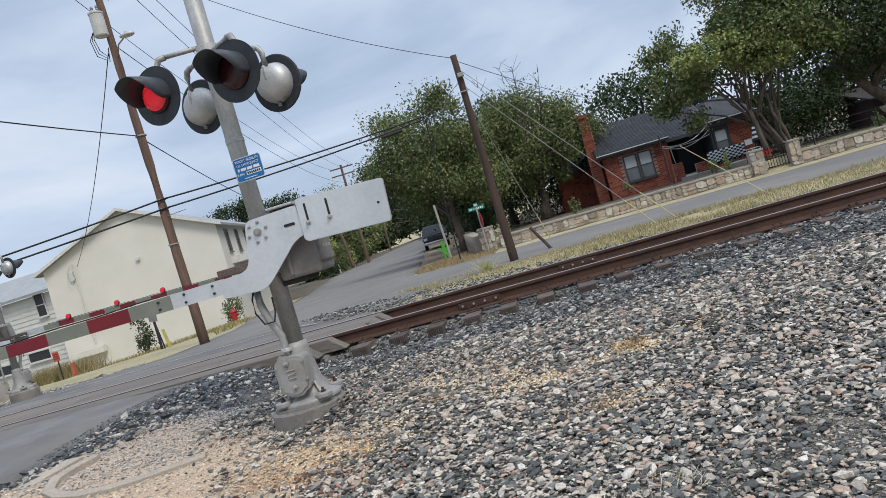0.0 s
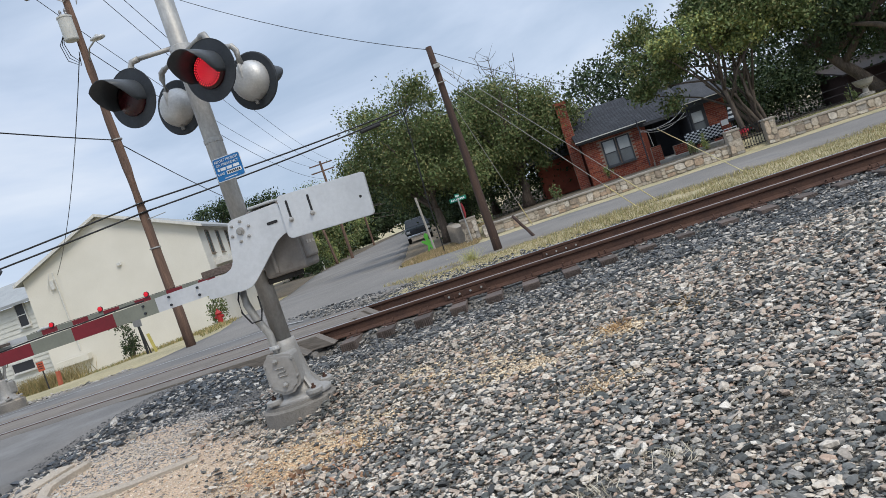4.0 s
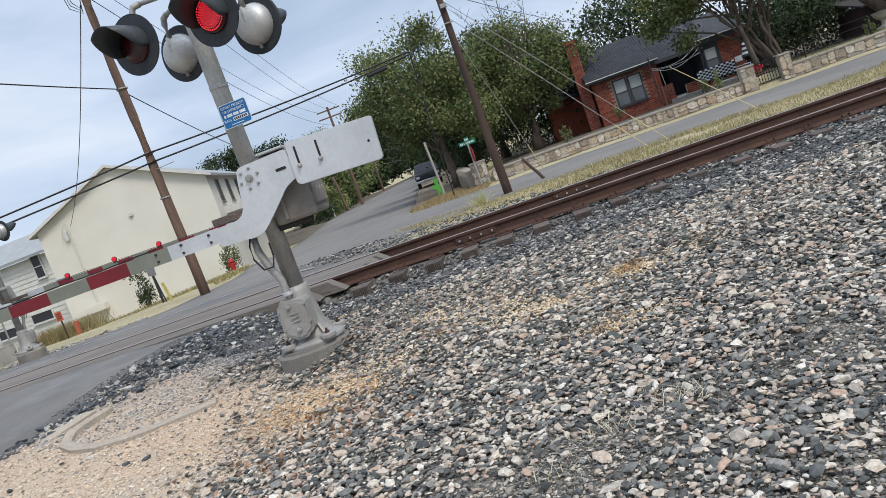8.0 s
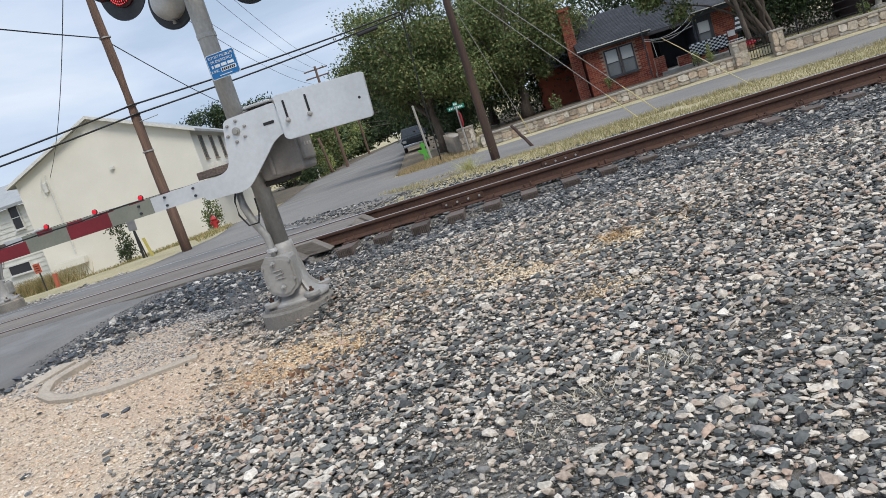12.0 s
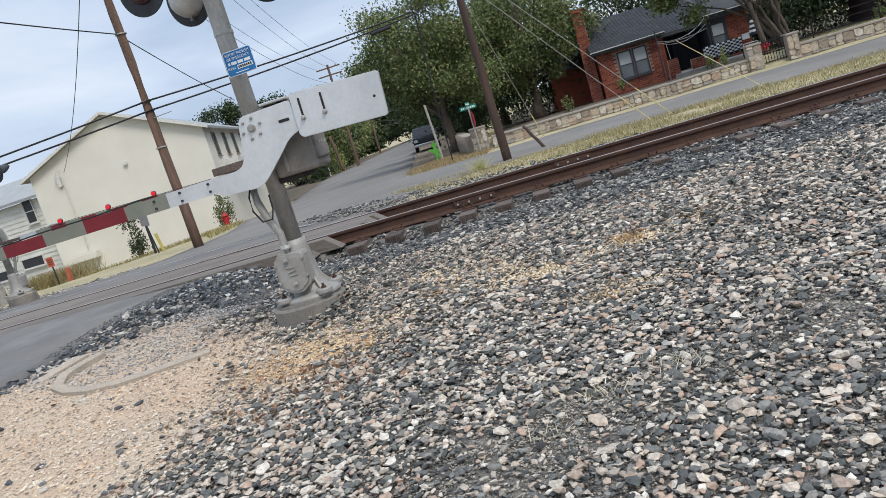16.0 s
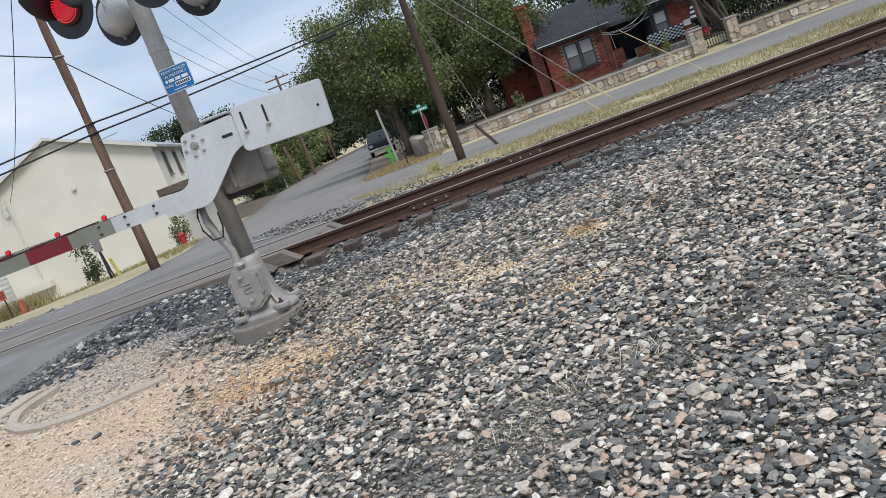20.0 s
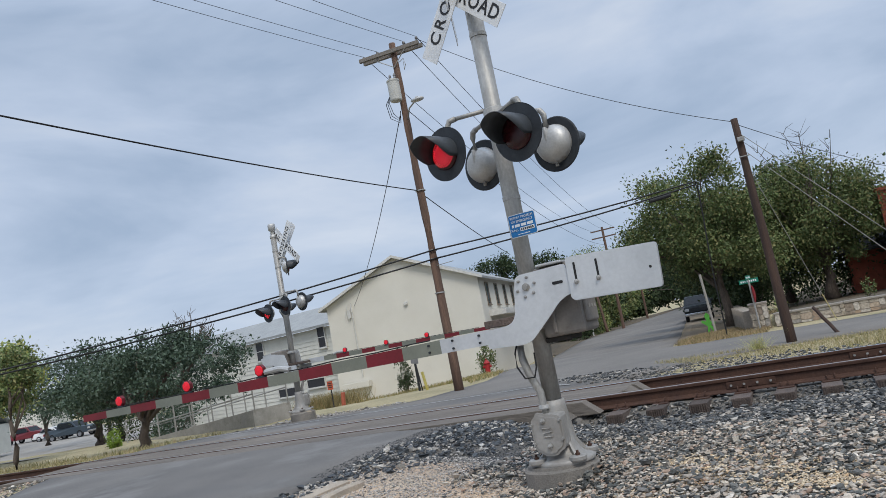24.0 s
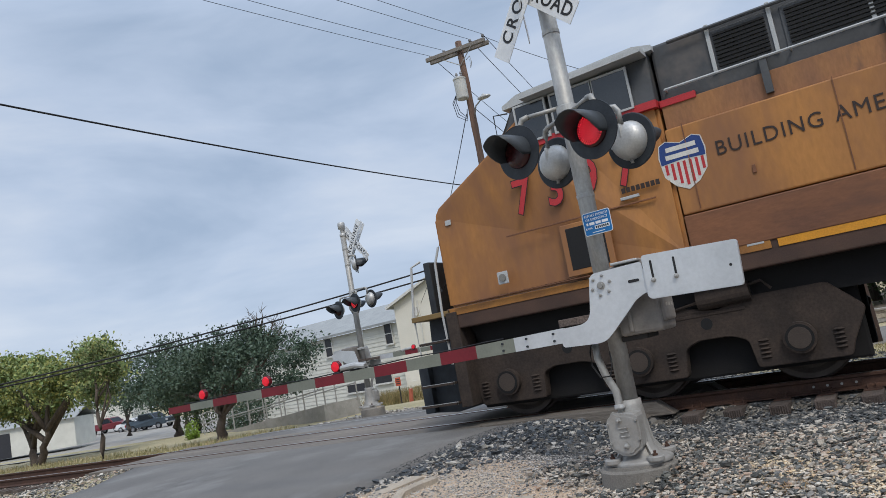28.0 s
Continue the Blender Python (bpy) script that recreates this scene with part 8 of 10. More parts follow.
# ---- vehicles ----
def vehicle(name, m, paint, label, kind="pickup", category="car", scale=1.0):
    """A car or pickup, nose along local -y, wheels on z = 0."""
    TYRE = mat("black tyre", (0.015, 0.015, 0.016), 0.8, bump=0.1)
    RIM = mat("grey rim", (0.35, 0.35, 0.36), 0.4, metal=0.6, bump=0)
    CARGLASS = mat("dark car glass", (0.012, 0.014, 0.016), 0.18, bump=0, spec=0.35)
    CHROME = mat("chrome", (0.6, 0.6, 0.6), 0.2, metal=1.0, bump=0)
    root = empty(name, m @ Matrix.Scale(scale, 4), label, category, group="parked vehicles")
    if kind == "pickup":
        prof = [(-2.75, 0.45), (-2.8, 0.95), (-2.72, 1.1), (-1.3, 1.18), (-0.75, 1.75), (-0.6, 1.82), (0.9, 1.82), (1.05, 1.75), (1.12, 1.22), (2.75, 1.2), (2.8, 0.6), (2.7, 0.45)]
        glass = [(-1.22, 1.2), (-0.74, 1.7), (0.9, 1.73), (0.98, 1.22)]
        wx = (-1.75, 1.75)
        r = 0.39
    else:
        prof = [(-2.2, 0.35), (-2.28, 0.62), (-2.1, 0.82), (-1.1, 0.95), (-0.45, 1.38), (0.0, 1.45), (0.8, 1.42), (1.5, 1.02), (2.15, 0.98), (2.25, 0.6), (2.2, 0.35)]
        glass = [(-1.02, 0.97), (-0.45, 1.33), (0.75, 1.37), (1.35, 1.02)]
        wx = (-1.4, 1.4)
        r = 0.33
    hw = 0.97 if kind == "pickup" else 0.9
    bm = bmesh.new()
    plate(bm, [(y, z) for y, z in prof], 2 * hw, Matrix.Rotation(radians(90), 4, "Z") @ Matrix.Translation((0, -hw, 0)))
    for v in bm.verts:
        if v.co.z > (1.2 if kind == "pickup" else 0.97):
            v.co.x *= 0.84
    bmesh.ops.bevel(bm, geom=[e for e in bm.edges if e.calc_face_angle(0) > 0.35], offset=0.05, segments=2, affect="EDGES")
    body = part("body", bm, paint, root)
    for s in (-1, 1):
        bm = bmesh.new()
        vs = [bm.verts.new((s * (hw * 0.845 if z > 1.3 or (kind != "pickup" and z > 1.1) else hw * 0.99) + s * 0.006, y, z)) for y, z in glass]
        bm.faces.new(vs)
        f = bmesh.ops.extrude_face_region(bm, geom=list(bm.faces))
        bmesh.ops.translate(bm, verts=[v for v in f["geom"] if isinstance(v, bmesh.types.BMVert)], vec=(-s * 0.02, 0, 0))
        part("side_window", bm, CARGLASS, body)
    y0, z0, y1, z1 = glass[0][0], glass[0][1], glass[1][0], glass[1][1]
    bm = bmesh.new()
    vs = [bm.verts.new(p) for p in ((-hw * 0.8, y0 - 0.03, z0 + 0.02), (hw * 0.8, y0 - 0.03, z0 + 0.02), (hw * 0.72, y1 - 0.03, z1 + 0.02), (-hw * 0.72, y1 - 0.03, z1 + 0.02))]
    bm.faces.new(vs)
    f = bmesh.ops.extrude_face_region(bm, geom=list(bm.faces))
    bmesh.ops.translate(bm, verts=[v for v in f["geom"] if isinstance(v, bmesh.types.BMVert)], vec=(0, -0.012, 0.012))
    part("windshield", bm, CARGLASS, body)
    yf = prof[1][0]
    bm = bmesh.new()
    box(bm, (-hw * 0.62, yf - 0.03, 0.68 if kind == "pickup" else 0.5), (hw * 0.62, yf + 0.06, 0.98 if kind == "pickup" else 0.66), 0.02)
    part("grille", bm, BLACK, body, "dark grille")
    for s in (-1, 1):
        bm = bmesh.new()
        zz = 0.86 if kind == "pickup" else 0.66
        box(bm, (s * hw * 0.8 - 0.15, yf - 0.03, zz - 0.1), (s * hw * 0.8 + 0.15, yf + 0.1, zz + 0.1), 0.03)
        part("headlight", bm, mat("headlight glass", (0.5, 0.5, 0.5), 0.15, bump=0), body)
        bm = bmesh.new()
        box(bm, (s * hw * 0.9 - 0.07, -prof[1][0] - 0.1, zz - 0.15), (s * hw * 0.9 + 0.07, -prof[1][0] + 0.02, zz + 0.12), 0.02)
        part("tail_light", bm, mat("red tail lens", (0.25, 0.01, 0.012), 0.3, bump=0), body)
        bm = bmesh.new()
        box(bm, (s * (hw + 0.02) - 0.09, y0 + 0.2, z0 + 0.02), (s * (hw + 0.02) + 0.12 * s + 0.09, y0 + 0.32, z0 + 0.22), 0.03)
        part("mirror", bm, BLACK, body)
    bm = bmesh.new()
    box(bm, (-hw * 0.98, yf - 0.1, 0.42), (hw * 0.98, yf + 0.08, 0.62), 0.04)
    part("front_bumper", bm, CHROME if kind == "pickup" else paint, body)
    bm = bmesh.new()
    box(bm, (-hw * 0.98, -yf - 0.1, 0.42), (hw * 0.98, -yf + 0.1, 0.62), 0.04)
    part("rear_bumper", bm, CHROME if kind == "pickup" else paint, body)
    for y in wx:
        for s in (-1, 1):
            bm = bmesh.new()
            lathe(bm, [(r * 0.6, -0.1), (r * 0.95, -0.11), (r, -0.07), (r, 0.07), (r * 0.95, 0.11), (r * 0.6, 0.1)], 22, Matrix.Translation((s * (hw - 0.1), y, r)) @ Matrix.Rotation(radians(90), 4, "Y"))
            w = part("wheel", bm, TYRE, root)
            bm = bmesh.new()
            lathe(bm, [(0.0, -0.09), (r * 0.62, -0.09), (r * 0.62, 0.09), (0.0, 0.09)], 16, Matrix.Translation((s * (hw - 0.1), y, r)) @ Matrix.Rotation(radians(90), 4, "Y"))
            part("rim", bm, RIM, w)
    return root


def build_vehicles():
    DKG = mat("dark green car paint", (0.012, 0.018, 0.02), 0.3, col2=(0.01, 0.015, 0.017), bump=0, spec=0.3)
    z = lambda x, y: float(terrain(x, y)) + 0.04
    v = vehicle("pickup_truck", pose(-8.1, 48.1, z(-8.1, 48.1), 0, 0, 8), DKG, "dark pickup truck parked facing the crossing under trees", category="pickup truck")
    vehicle("pickup_truck", pose(-72.5, 42.9, z(-72.5, 42.9), 0, 0, 102), mat("slate blue car paint", (0.045, 0.065, 0.085), 0.3, bump=0, spec=0.6), "slate blue pickup truck in the parking lot", category="pickup truck")
    vehicle("parked_car", pose(-78.7, 45.3, z(-78.7, 45.3), 0, 0, 102), mat("white car paint", (0.7, 0.7, 0.7), 0.3, bump=0, spec=0.6), "white car parked on the lot", kind="car")
    vehicle("pickup_truck", pose(-85.3, 46.5, z(-85.3, 46.5), 0, 0, 102), mat("dark red car paint", (0.16, 0.012, 0.018), 0.3, bump=0, spec=0.6), "dark red pickup parked in the lot", category="pickup truck")
    vehicle("parked_car", pose(-93.7, 46.5, z(-93.7, 46.5), 0, 0, 102), mat("grey car paint", (0.16, 0.17, 0.18), 0.3, bump=0, spec=0.6), "grey car parked beside a white shed", kind="car", scale=1.1)
    # parking lot and the white sheds behind it
    verts = [(x, y, float(terrain(x, y)) + 0.02) for y in (9, 16, 24, 36, 62) for x in (-112, -84, -60, -48, -38, -29)]
    faces = [(j * 6 + i, j * 6 + i + 1, (j + 1) * 6 + i + 1, (j + 1) * 6 + i) for j in range(4) for i in range(5)]
    lot = link_mesh("pavement_lot", verts, faces, mat("pale lot", (0.33, 0.31, 0.28), 0.95, col2=(0.26, 0.24, 0.21), scale=0.4, amount=0.9, bump=0.3), smooth=True)
    tagged(lot, "pale gravel parking lot beyond the street", "parking lot", kind="structure")
    for x, y, w, d, h in ((-70, 26.6, 13, 4, 2.5), (-106, 58, 14, 8, 4.2)):
        s = empty("white_shed", pose(x, y, -1.0, 0, 0, 34), "plain white metal shed by the parking lot", "shed", group="sheds")
        bm = bmesh.new()
        box(bm, (-w / 2, -d / 2, 0), (w / 2, d / 2, h), 0.01)
        part("shed_wall", bm, SIDING, s)
        bm = bmesh.new()
        slab(bm, [(-w / 2 - .3, -d / 2 - .3, h), (w / 2 + .3, -d / 2 - .3, h), (w / 2 + .3, 0, h + 0.9), (-w / 2 - .3, 0, h + 0.9)], 0.08)
        slab(bm, [(-w / 2 - .3, d / 2 + .3, h), (w / 2 + .3, d / 2 + .3, h), (w / 2 + .3, 0, h + 0.9), (-w / 2 - .3, 0, h + 0.9)], 0.08)
        part("shed_roof", bm, ROOFGREY, s)
        bm = bmesh.new()
        box(bm, (-0.9, -d / 2 - 0.03, 0), (0.9, -d / 2 + 0.02, 2.1), 0.01)
        part("shed_door", bm, mat("dark screen", (0.035, 0.035, 0.04)), s)


# ---- small street things ----
def build_small():
    # kerb with its rounded island nose
    def kerb(path, w, h, label):
        bm = bmesh.new()
        rings = []
        for i, p in enumerate(path):
            a, b = Vector(path[max(i - 1, 0)]), Vector(path[min(i + 1, len(path) - 1)])
            d = (b - a).normalized()
            n = Vector((-d.y, d.x))
            z = float(terrain(*p))
            q = Vector(p)
            rings.append([bm.verts.new((*(q + n * o), z + zz)) for o, zz in ((-w / 2, -0.1), (-w / 2, h * 0.7), (-w / 2 + 0.03, h), (w / 2 - 0.03, h), (w / 2, h * 0.7), (w / 2, -0.1))])
        for u, v in zip(rings, rings[1:]):
            for k in range(5):
                bm.faces.new((u[k], u[k + 1], v[k + 1], v[k]))
        bm.faces.new(rings[0])
        bm.faces.new(rings[-1][::-1])
        tagged(part("kerb", bm, mat("pale worn concrete", (0.40, 0.34, 0.27), 0.92, col2=(0.30, 0.265, 0.22), scale=3, amount=0.9, fine=50, fine_amt=0.2, bump=0.4)), label, "kerb", kind="structure")
    kerb([(-6.15, -9.5), (-5.85, -7.2), (-5.52, -5.6), (-5.2, -4.6), (-5.02, -4.0), (-4.92, -3.6)], 0.36, 0.03, "worn concrete kerb and gutter along the street")
    arc = [(-4.55, -3.72), (-4.63, -3.98), (-4.66, -4.2), (-4.58, -4.42), (-4.38, -4.57), (-4.12, -4.64), (-3.85, -4.62), (-3.6, -4.55), (-3.36, -4.44), (-3.12, -4.34)]
    kerb(arc, 0.11, 0.055, "rounded concrete kerb nose half buried in gravel")
    # road paint
    PAINT = mat("worn white road paint", (0.42, 0.42, 0.41), 0.8, col2=(0.2, 0.2, 0.2), scale=6, amount=0.9, fine=40, fine_amt=0.3, bump=0.1)
    def line(path, w, label):
        verts, faces = [], []
        for i, p in enumerate(path):
            a, b = Vector(path[max(i - 1, 0)]), Vector(path[min(i + 1, len(path) - 1)])
            d = (b - a).normalized()
            for s in (-1, 1):
                q = Vector(p) + Vector((-d.y, d.x)) * s * w / 2
                lift = 0.034 if q.y < 4.4 else 0.038
                verts.append((q.x, q.y, float(terrain(q.x, q.y)) + lift + 0.004))
            if i:
                faces.append((2 * i - 2, 2 * i - 1, 2 * i + 1, 2 * i))
        tagged(link_mesh("road_line", verts, faces, PAINT), label, "road marking", kind="structure")
    line([(x, 3.3 + 0.01 * x) for x in np.linspace(-15, -4.4, 40)], 0.09, "worn thin white line across the crossing")
    # flangeway grooves beside the rails in the crossing
    for y in (-0.07, 0.07, 1.43, 1.57):
        bm = bmesh.new()
        box(bm, (-15.6, y - 0.022, -0.06), (-3.15, y + 0.022, -0.018))
        tagged(part("flangeway", bm, mat("black groove fill", (0.03, 0.028, 0.026), 0.95)), "dark flangeway groove beside the rail", "groove", group="flangeways")
    # fire hydrant
    h = empty("fire_hydrant", pose(-13.6, 20.3, float(terrain(-13.6, 20.3))), "red cast iron fire hydrant by the building", "fire hydrant")
    HR = mat("hydrant red", (0.36, 0.02, 0.02), 0.5, col2=(0.26, 0.016, 0.016), bump=0.05)
    bm = bmesh.new()
    lathe(bm, [(0.0, -0.1), (0.17, -0.1), (0.17, 0.06), (0.12, 0.08), (0.11, 0.52), (0.15, 0.55), (0.15, 0.58), (0.11, 0.62), (0.06, 0.7), (0.0, 0.72)], 20)
    part("barrel", bm, HR, h, smooth=False)
    for a in (0, 90, 180):
        bm = bmesh.new()
        m = Matrix.Rotation(radians(a), 4, "Z")
        rod(bm, m @ Vector((0.08, 0, 0.42)), m @ Vector((0.19, 0, 0.42)), 0.065, seg=12)
        part("nozzle", bm, HR, h)
    bm = bmesh.new()
    rod(bm, (0, 0, 0.7), (0, 0, 0.78), 0.03, seg=5)
    part("top_nut", bm, HR, h)
    # street name post with stop sign seen edge on
    s = empty("street_sign", pose(-1.82, 15.75, float(terrain(-1.82, 15.75))), "green street name plates above a red sign on a post", "street sign")
    bm = bmesh.new()
    rod(bm, (0, 0, -0.1), (-0.02, 0, 1.66), 0.03, seg=8)
    part("sign_post", bm, GALV, s)
    GRN = mat("green sign sheet", (0.01, 0.2, 0.13), 0.5, bump=0)
    for a, z in ((-4, 1.6), (80, 1.72)):
        bm = bmesh.new()
        box(bm, (-0.3, -0.006, z - 0.07), (0.3, 0.006, z + 0.07), 0.003)
        p = part("name_plate", bm, GRN, s, "green street name plate")
        p.matrix_local = pose(-0.02, 0, 0, 0, 0, a)
        bm = bmesh.new()
        for k, w in enumerate((0.05, 0.045, 0.03, 0.04, 0.05, 0.045, 0.05, 0.045)):
            box(bm, (-0.25 + 0.064 * k, -0.009, z - 0.03), (-0.25 + 0.064 * k + w * 0.85, -0.006, z + 0.03))
        part("plain_bar", bm, WHITE, p)
    bm = bmesh.new()
    o = [(0.3 * math.cos(radians(22.5 + 45 * k)), 0.3 * math.sin(radians(22.5 + 45 * k))) for k in range(8)]
    plate(bm, o, 0.006)
    st = part("red_sign", bm, mat("red sign sheet", (0.45, 0.02, 0.03), 0.5, bump=0), s, "red road sign turned away")
    st.matrix_local = pose(0.02, 0, 1.17, 0, 0, -72)
    # green figure that warns drivers, beside the street
    g = empty("green_figure_sign", pose(-4.35, 23.2, float(terrain(-4.35, 23.2))), "bright green plastic roadside warning figure", "warning figure")
    GF = mat("bright green plastic", (0.10, 0.40, 0.05), 0.5, bump=0)
    bm = bmesh.new()
    plate(bm, rounded([(-0.1, 0.0), (-0.03, 0.28), (-0.28, 0.5), (-0.22, 0.58), (-0.05, 0.5), (-0.1, 0.75), (0.0, 0.88), (0.12, 0.75), (0.08, 0.52), (0.3, 0.42), (0.28, 0.34), (0.1, 0.36), (0.25, 0.02), (0.15, 0.0), (0.04, 0.24), (0.0, 0.0)], 0.03, 3), 0.05)
    part("figure", bm, GF, g)
    # posts and small signs in front of the cream building
    def post(name, x, y, hgt, w, m, label, cat="post", lean=0.0):
        bm = bmesh.new()
        z = float(terrain(x, y))
        box(bm, (-w / 2, -w / 2, -0.1), (w / 2, w / 2, hgt), 0.008)
        ob = part(name, bm, m)
        ob.matrix_world = pose(x, y, z, 0, lean, 0)
        tagged(ob, label, cat)
        return ob
    BL, YL = mat("dark post", (0.03, 0.03, 0.032), 0.7), mat("yellow post paint", (0.5, 0.42, 0.12), 0.6, bump=0.05)
    post("dark_post", -13.6, 13.9, 1.05, 0.07, BL, "thin dark metal post near the building")
    post("marker_post", -12.9, 13.2, 0.65, 0.08, YL, "leaning faded yellow marker post", lean=-8)
    s2 = empty("small_sign", pose(-13.2, 13.4, float(terrain(-13.2, 13.4))), "grey backed small road sign on a leaning post", "sign")
    bm = bmesh.new()
    rod(bm, (0, 0, -0.1), (-0.12, 0, 1.2), 0.025, seg=8)
    part("sign_post", bm, BL, s2)
    bm = bmesh.new()
    plate(bm, rounded([(-0.27, 1.0), (0.03, 0.95), (0.05, 1.35), (-0.25, 1.38)], 0.03, 3), 0.01, Matrix.Translation((0, -0.03, 0)))
    part("sign_panel", bm, mat("sign back", (0.25, 0.25, 0.26), 0.5, metal=0.3), s2)
    s3 = empty("warning_sign", pose(-17.6, 14.0, float(terrain(-17.6, 14.0))), "small red and orange notice on a dark post", "sign")
    bm = bmesh.new()
    rod(bm, (0, 0, -0.1), (0, 0, 1.0), 0.025, seg=8)
    part("sign_post", bm, BL, s3)
    bm = bmesh.new()
    box(bm, (-0.13, -0.04, 0.68), (0.13, -0.025, 1.02), 0.004)
    p = part("sign_panel", bm, mat("orange red sheet", (0.5, 0.1, 0.05), 0.5, bump=0), s3)
    bm = bmesh.new()
    for k in range(3):
        box(bm, (-0.09, -0.044, 0.76 + 0.08 * k), (0.09, -0.04, 0.79 + 0.08 * k))
    part("plain_bar", bm, BLACK, p)
    post("red_marker", -17.2, 14.1, 0.5, 0.12, mat("red marker", (0.45, 0.12, 0.07), 0.6), "short red marker stake in the weeds", lean=6)
    # white picket fence beyond the street
    f = empty("picket_fence", pose(0, 0, 0), "short white picket fence beside the street", "fence")
    for k in range(12):
        x, y = -18.0 - 0.05 * k, 54.0 + 0.16 * k
        bm = bmesh.new()
        z = float(terrain(x, y))
        plate(bm, [(x - 0.05, z), (x + 0.05, z), (x + 0.05, z + 0.75), (x, z + 0.85), (x - 0.05, z + 0.75)], 0.02, Matrix.Translation((0, y, 0)))
        part("picket", bm, TRIM, f)
    for dz in (0.2, 0.6):
        bm = bmesh.new()
        tube(bm, [(-18.0, 54.03, float(terrain(-18.0, 54.0)) + dz), (-18.55, 55.8, float(terrain(-18.55, 55.8)) + dz)], 0.025, 4)
        part("fence_rail", bm, TRIM, f)
    bm = bmesh.new()
    pole_body(bm, (-18.3, 60.0, -0.9), (-18.6, 60.0, 2.8), 0.14, 0.12)
    tagged(part("timber_post", bm, POLEWOOD, smooth=True), "weathered timber post among the shrubs", "post")
    # pale post by the corner
    bm = bmesh.new()
    rod(bm, (-3.85, 21.0, -0.5), (-3.95, 21.0, 1.9), 0.05, seg=8)
    tagged(part("grey_post", bm, mat("pale post", (0.35, 0.33, 0.29), 0.8)), "pale upright post beside the street corner", "post")
    # a few large loose stones and dead leaves by the signal
    r = np.random.RandomState(31)
    n = 40
    x, y = r.uniform(-5.2, 0.8, n), r.uniform(-7.4, -4.4, n)
    stones("loose_stones", x, y, terrain(x, y) + 0.03, r.uniform(0.03, 0.055, n), DARKBALLAST, "larger dark stones lying on the gravel", 33)
    P = np.stack([r.normal(-1.75, 0.35, 160), r.normal(-5.6, 0.3, 160), np.zeros(160)], 1)
    P[:, 2] = terrain(P[:, 0], P[:, 1]) + 0.045
    me = leaf_mesh("dead_leaves", P, 0.03, chance_mat("dead leaf", [(0.25, 0.14, 0.08), (0.32, 0.17, 0.10), (0.18, 0.11, 0.07)], 0.8, bump=0), None, r)
    tagged(me, "dry brown leaves lying on the ballast", "leaves", kind="stuff")


build_vehicles()
build_small()


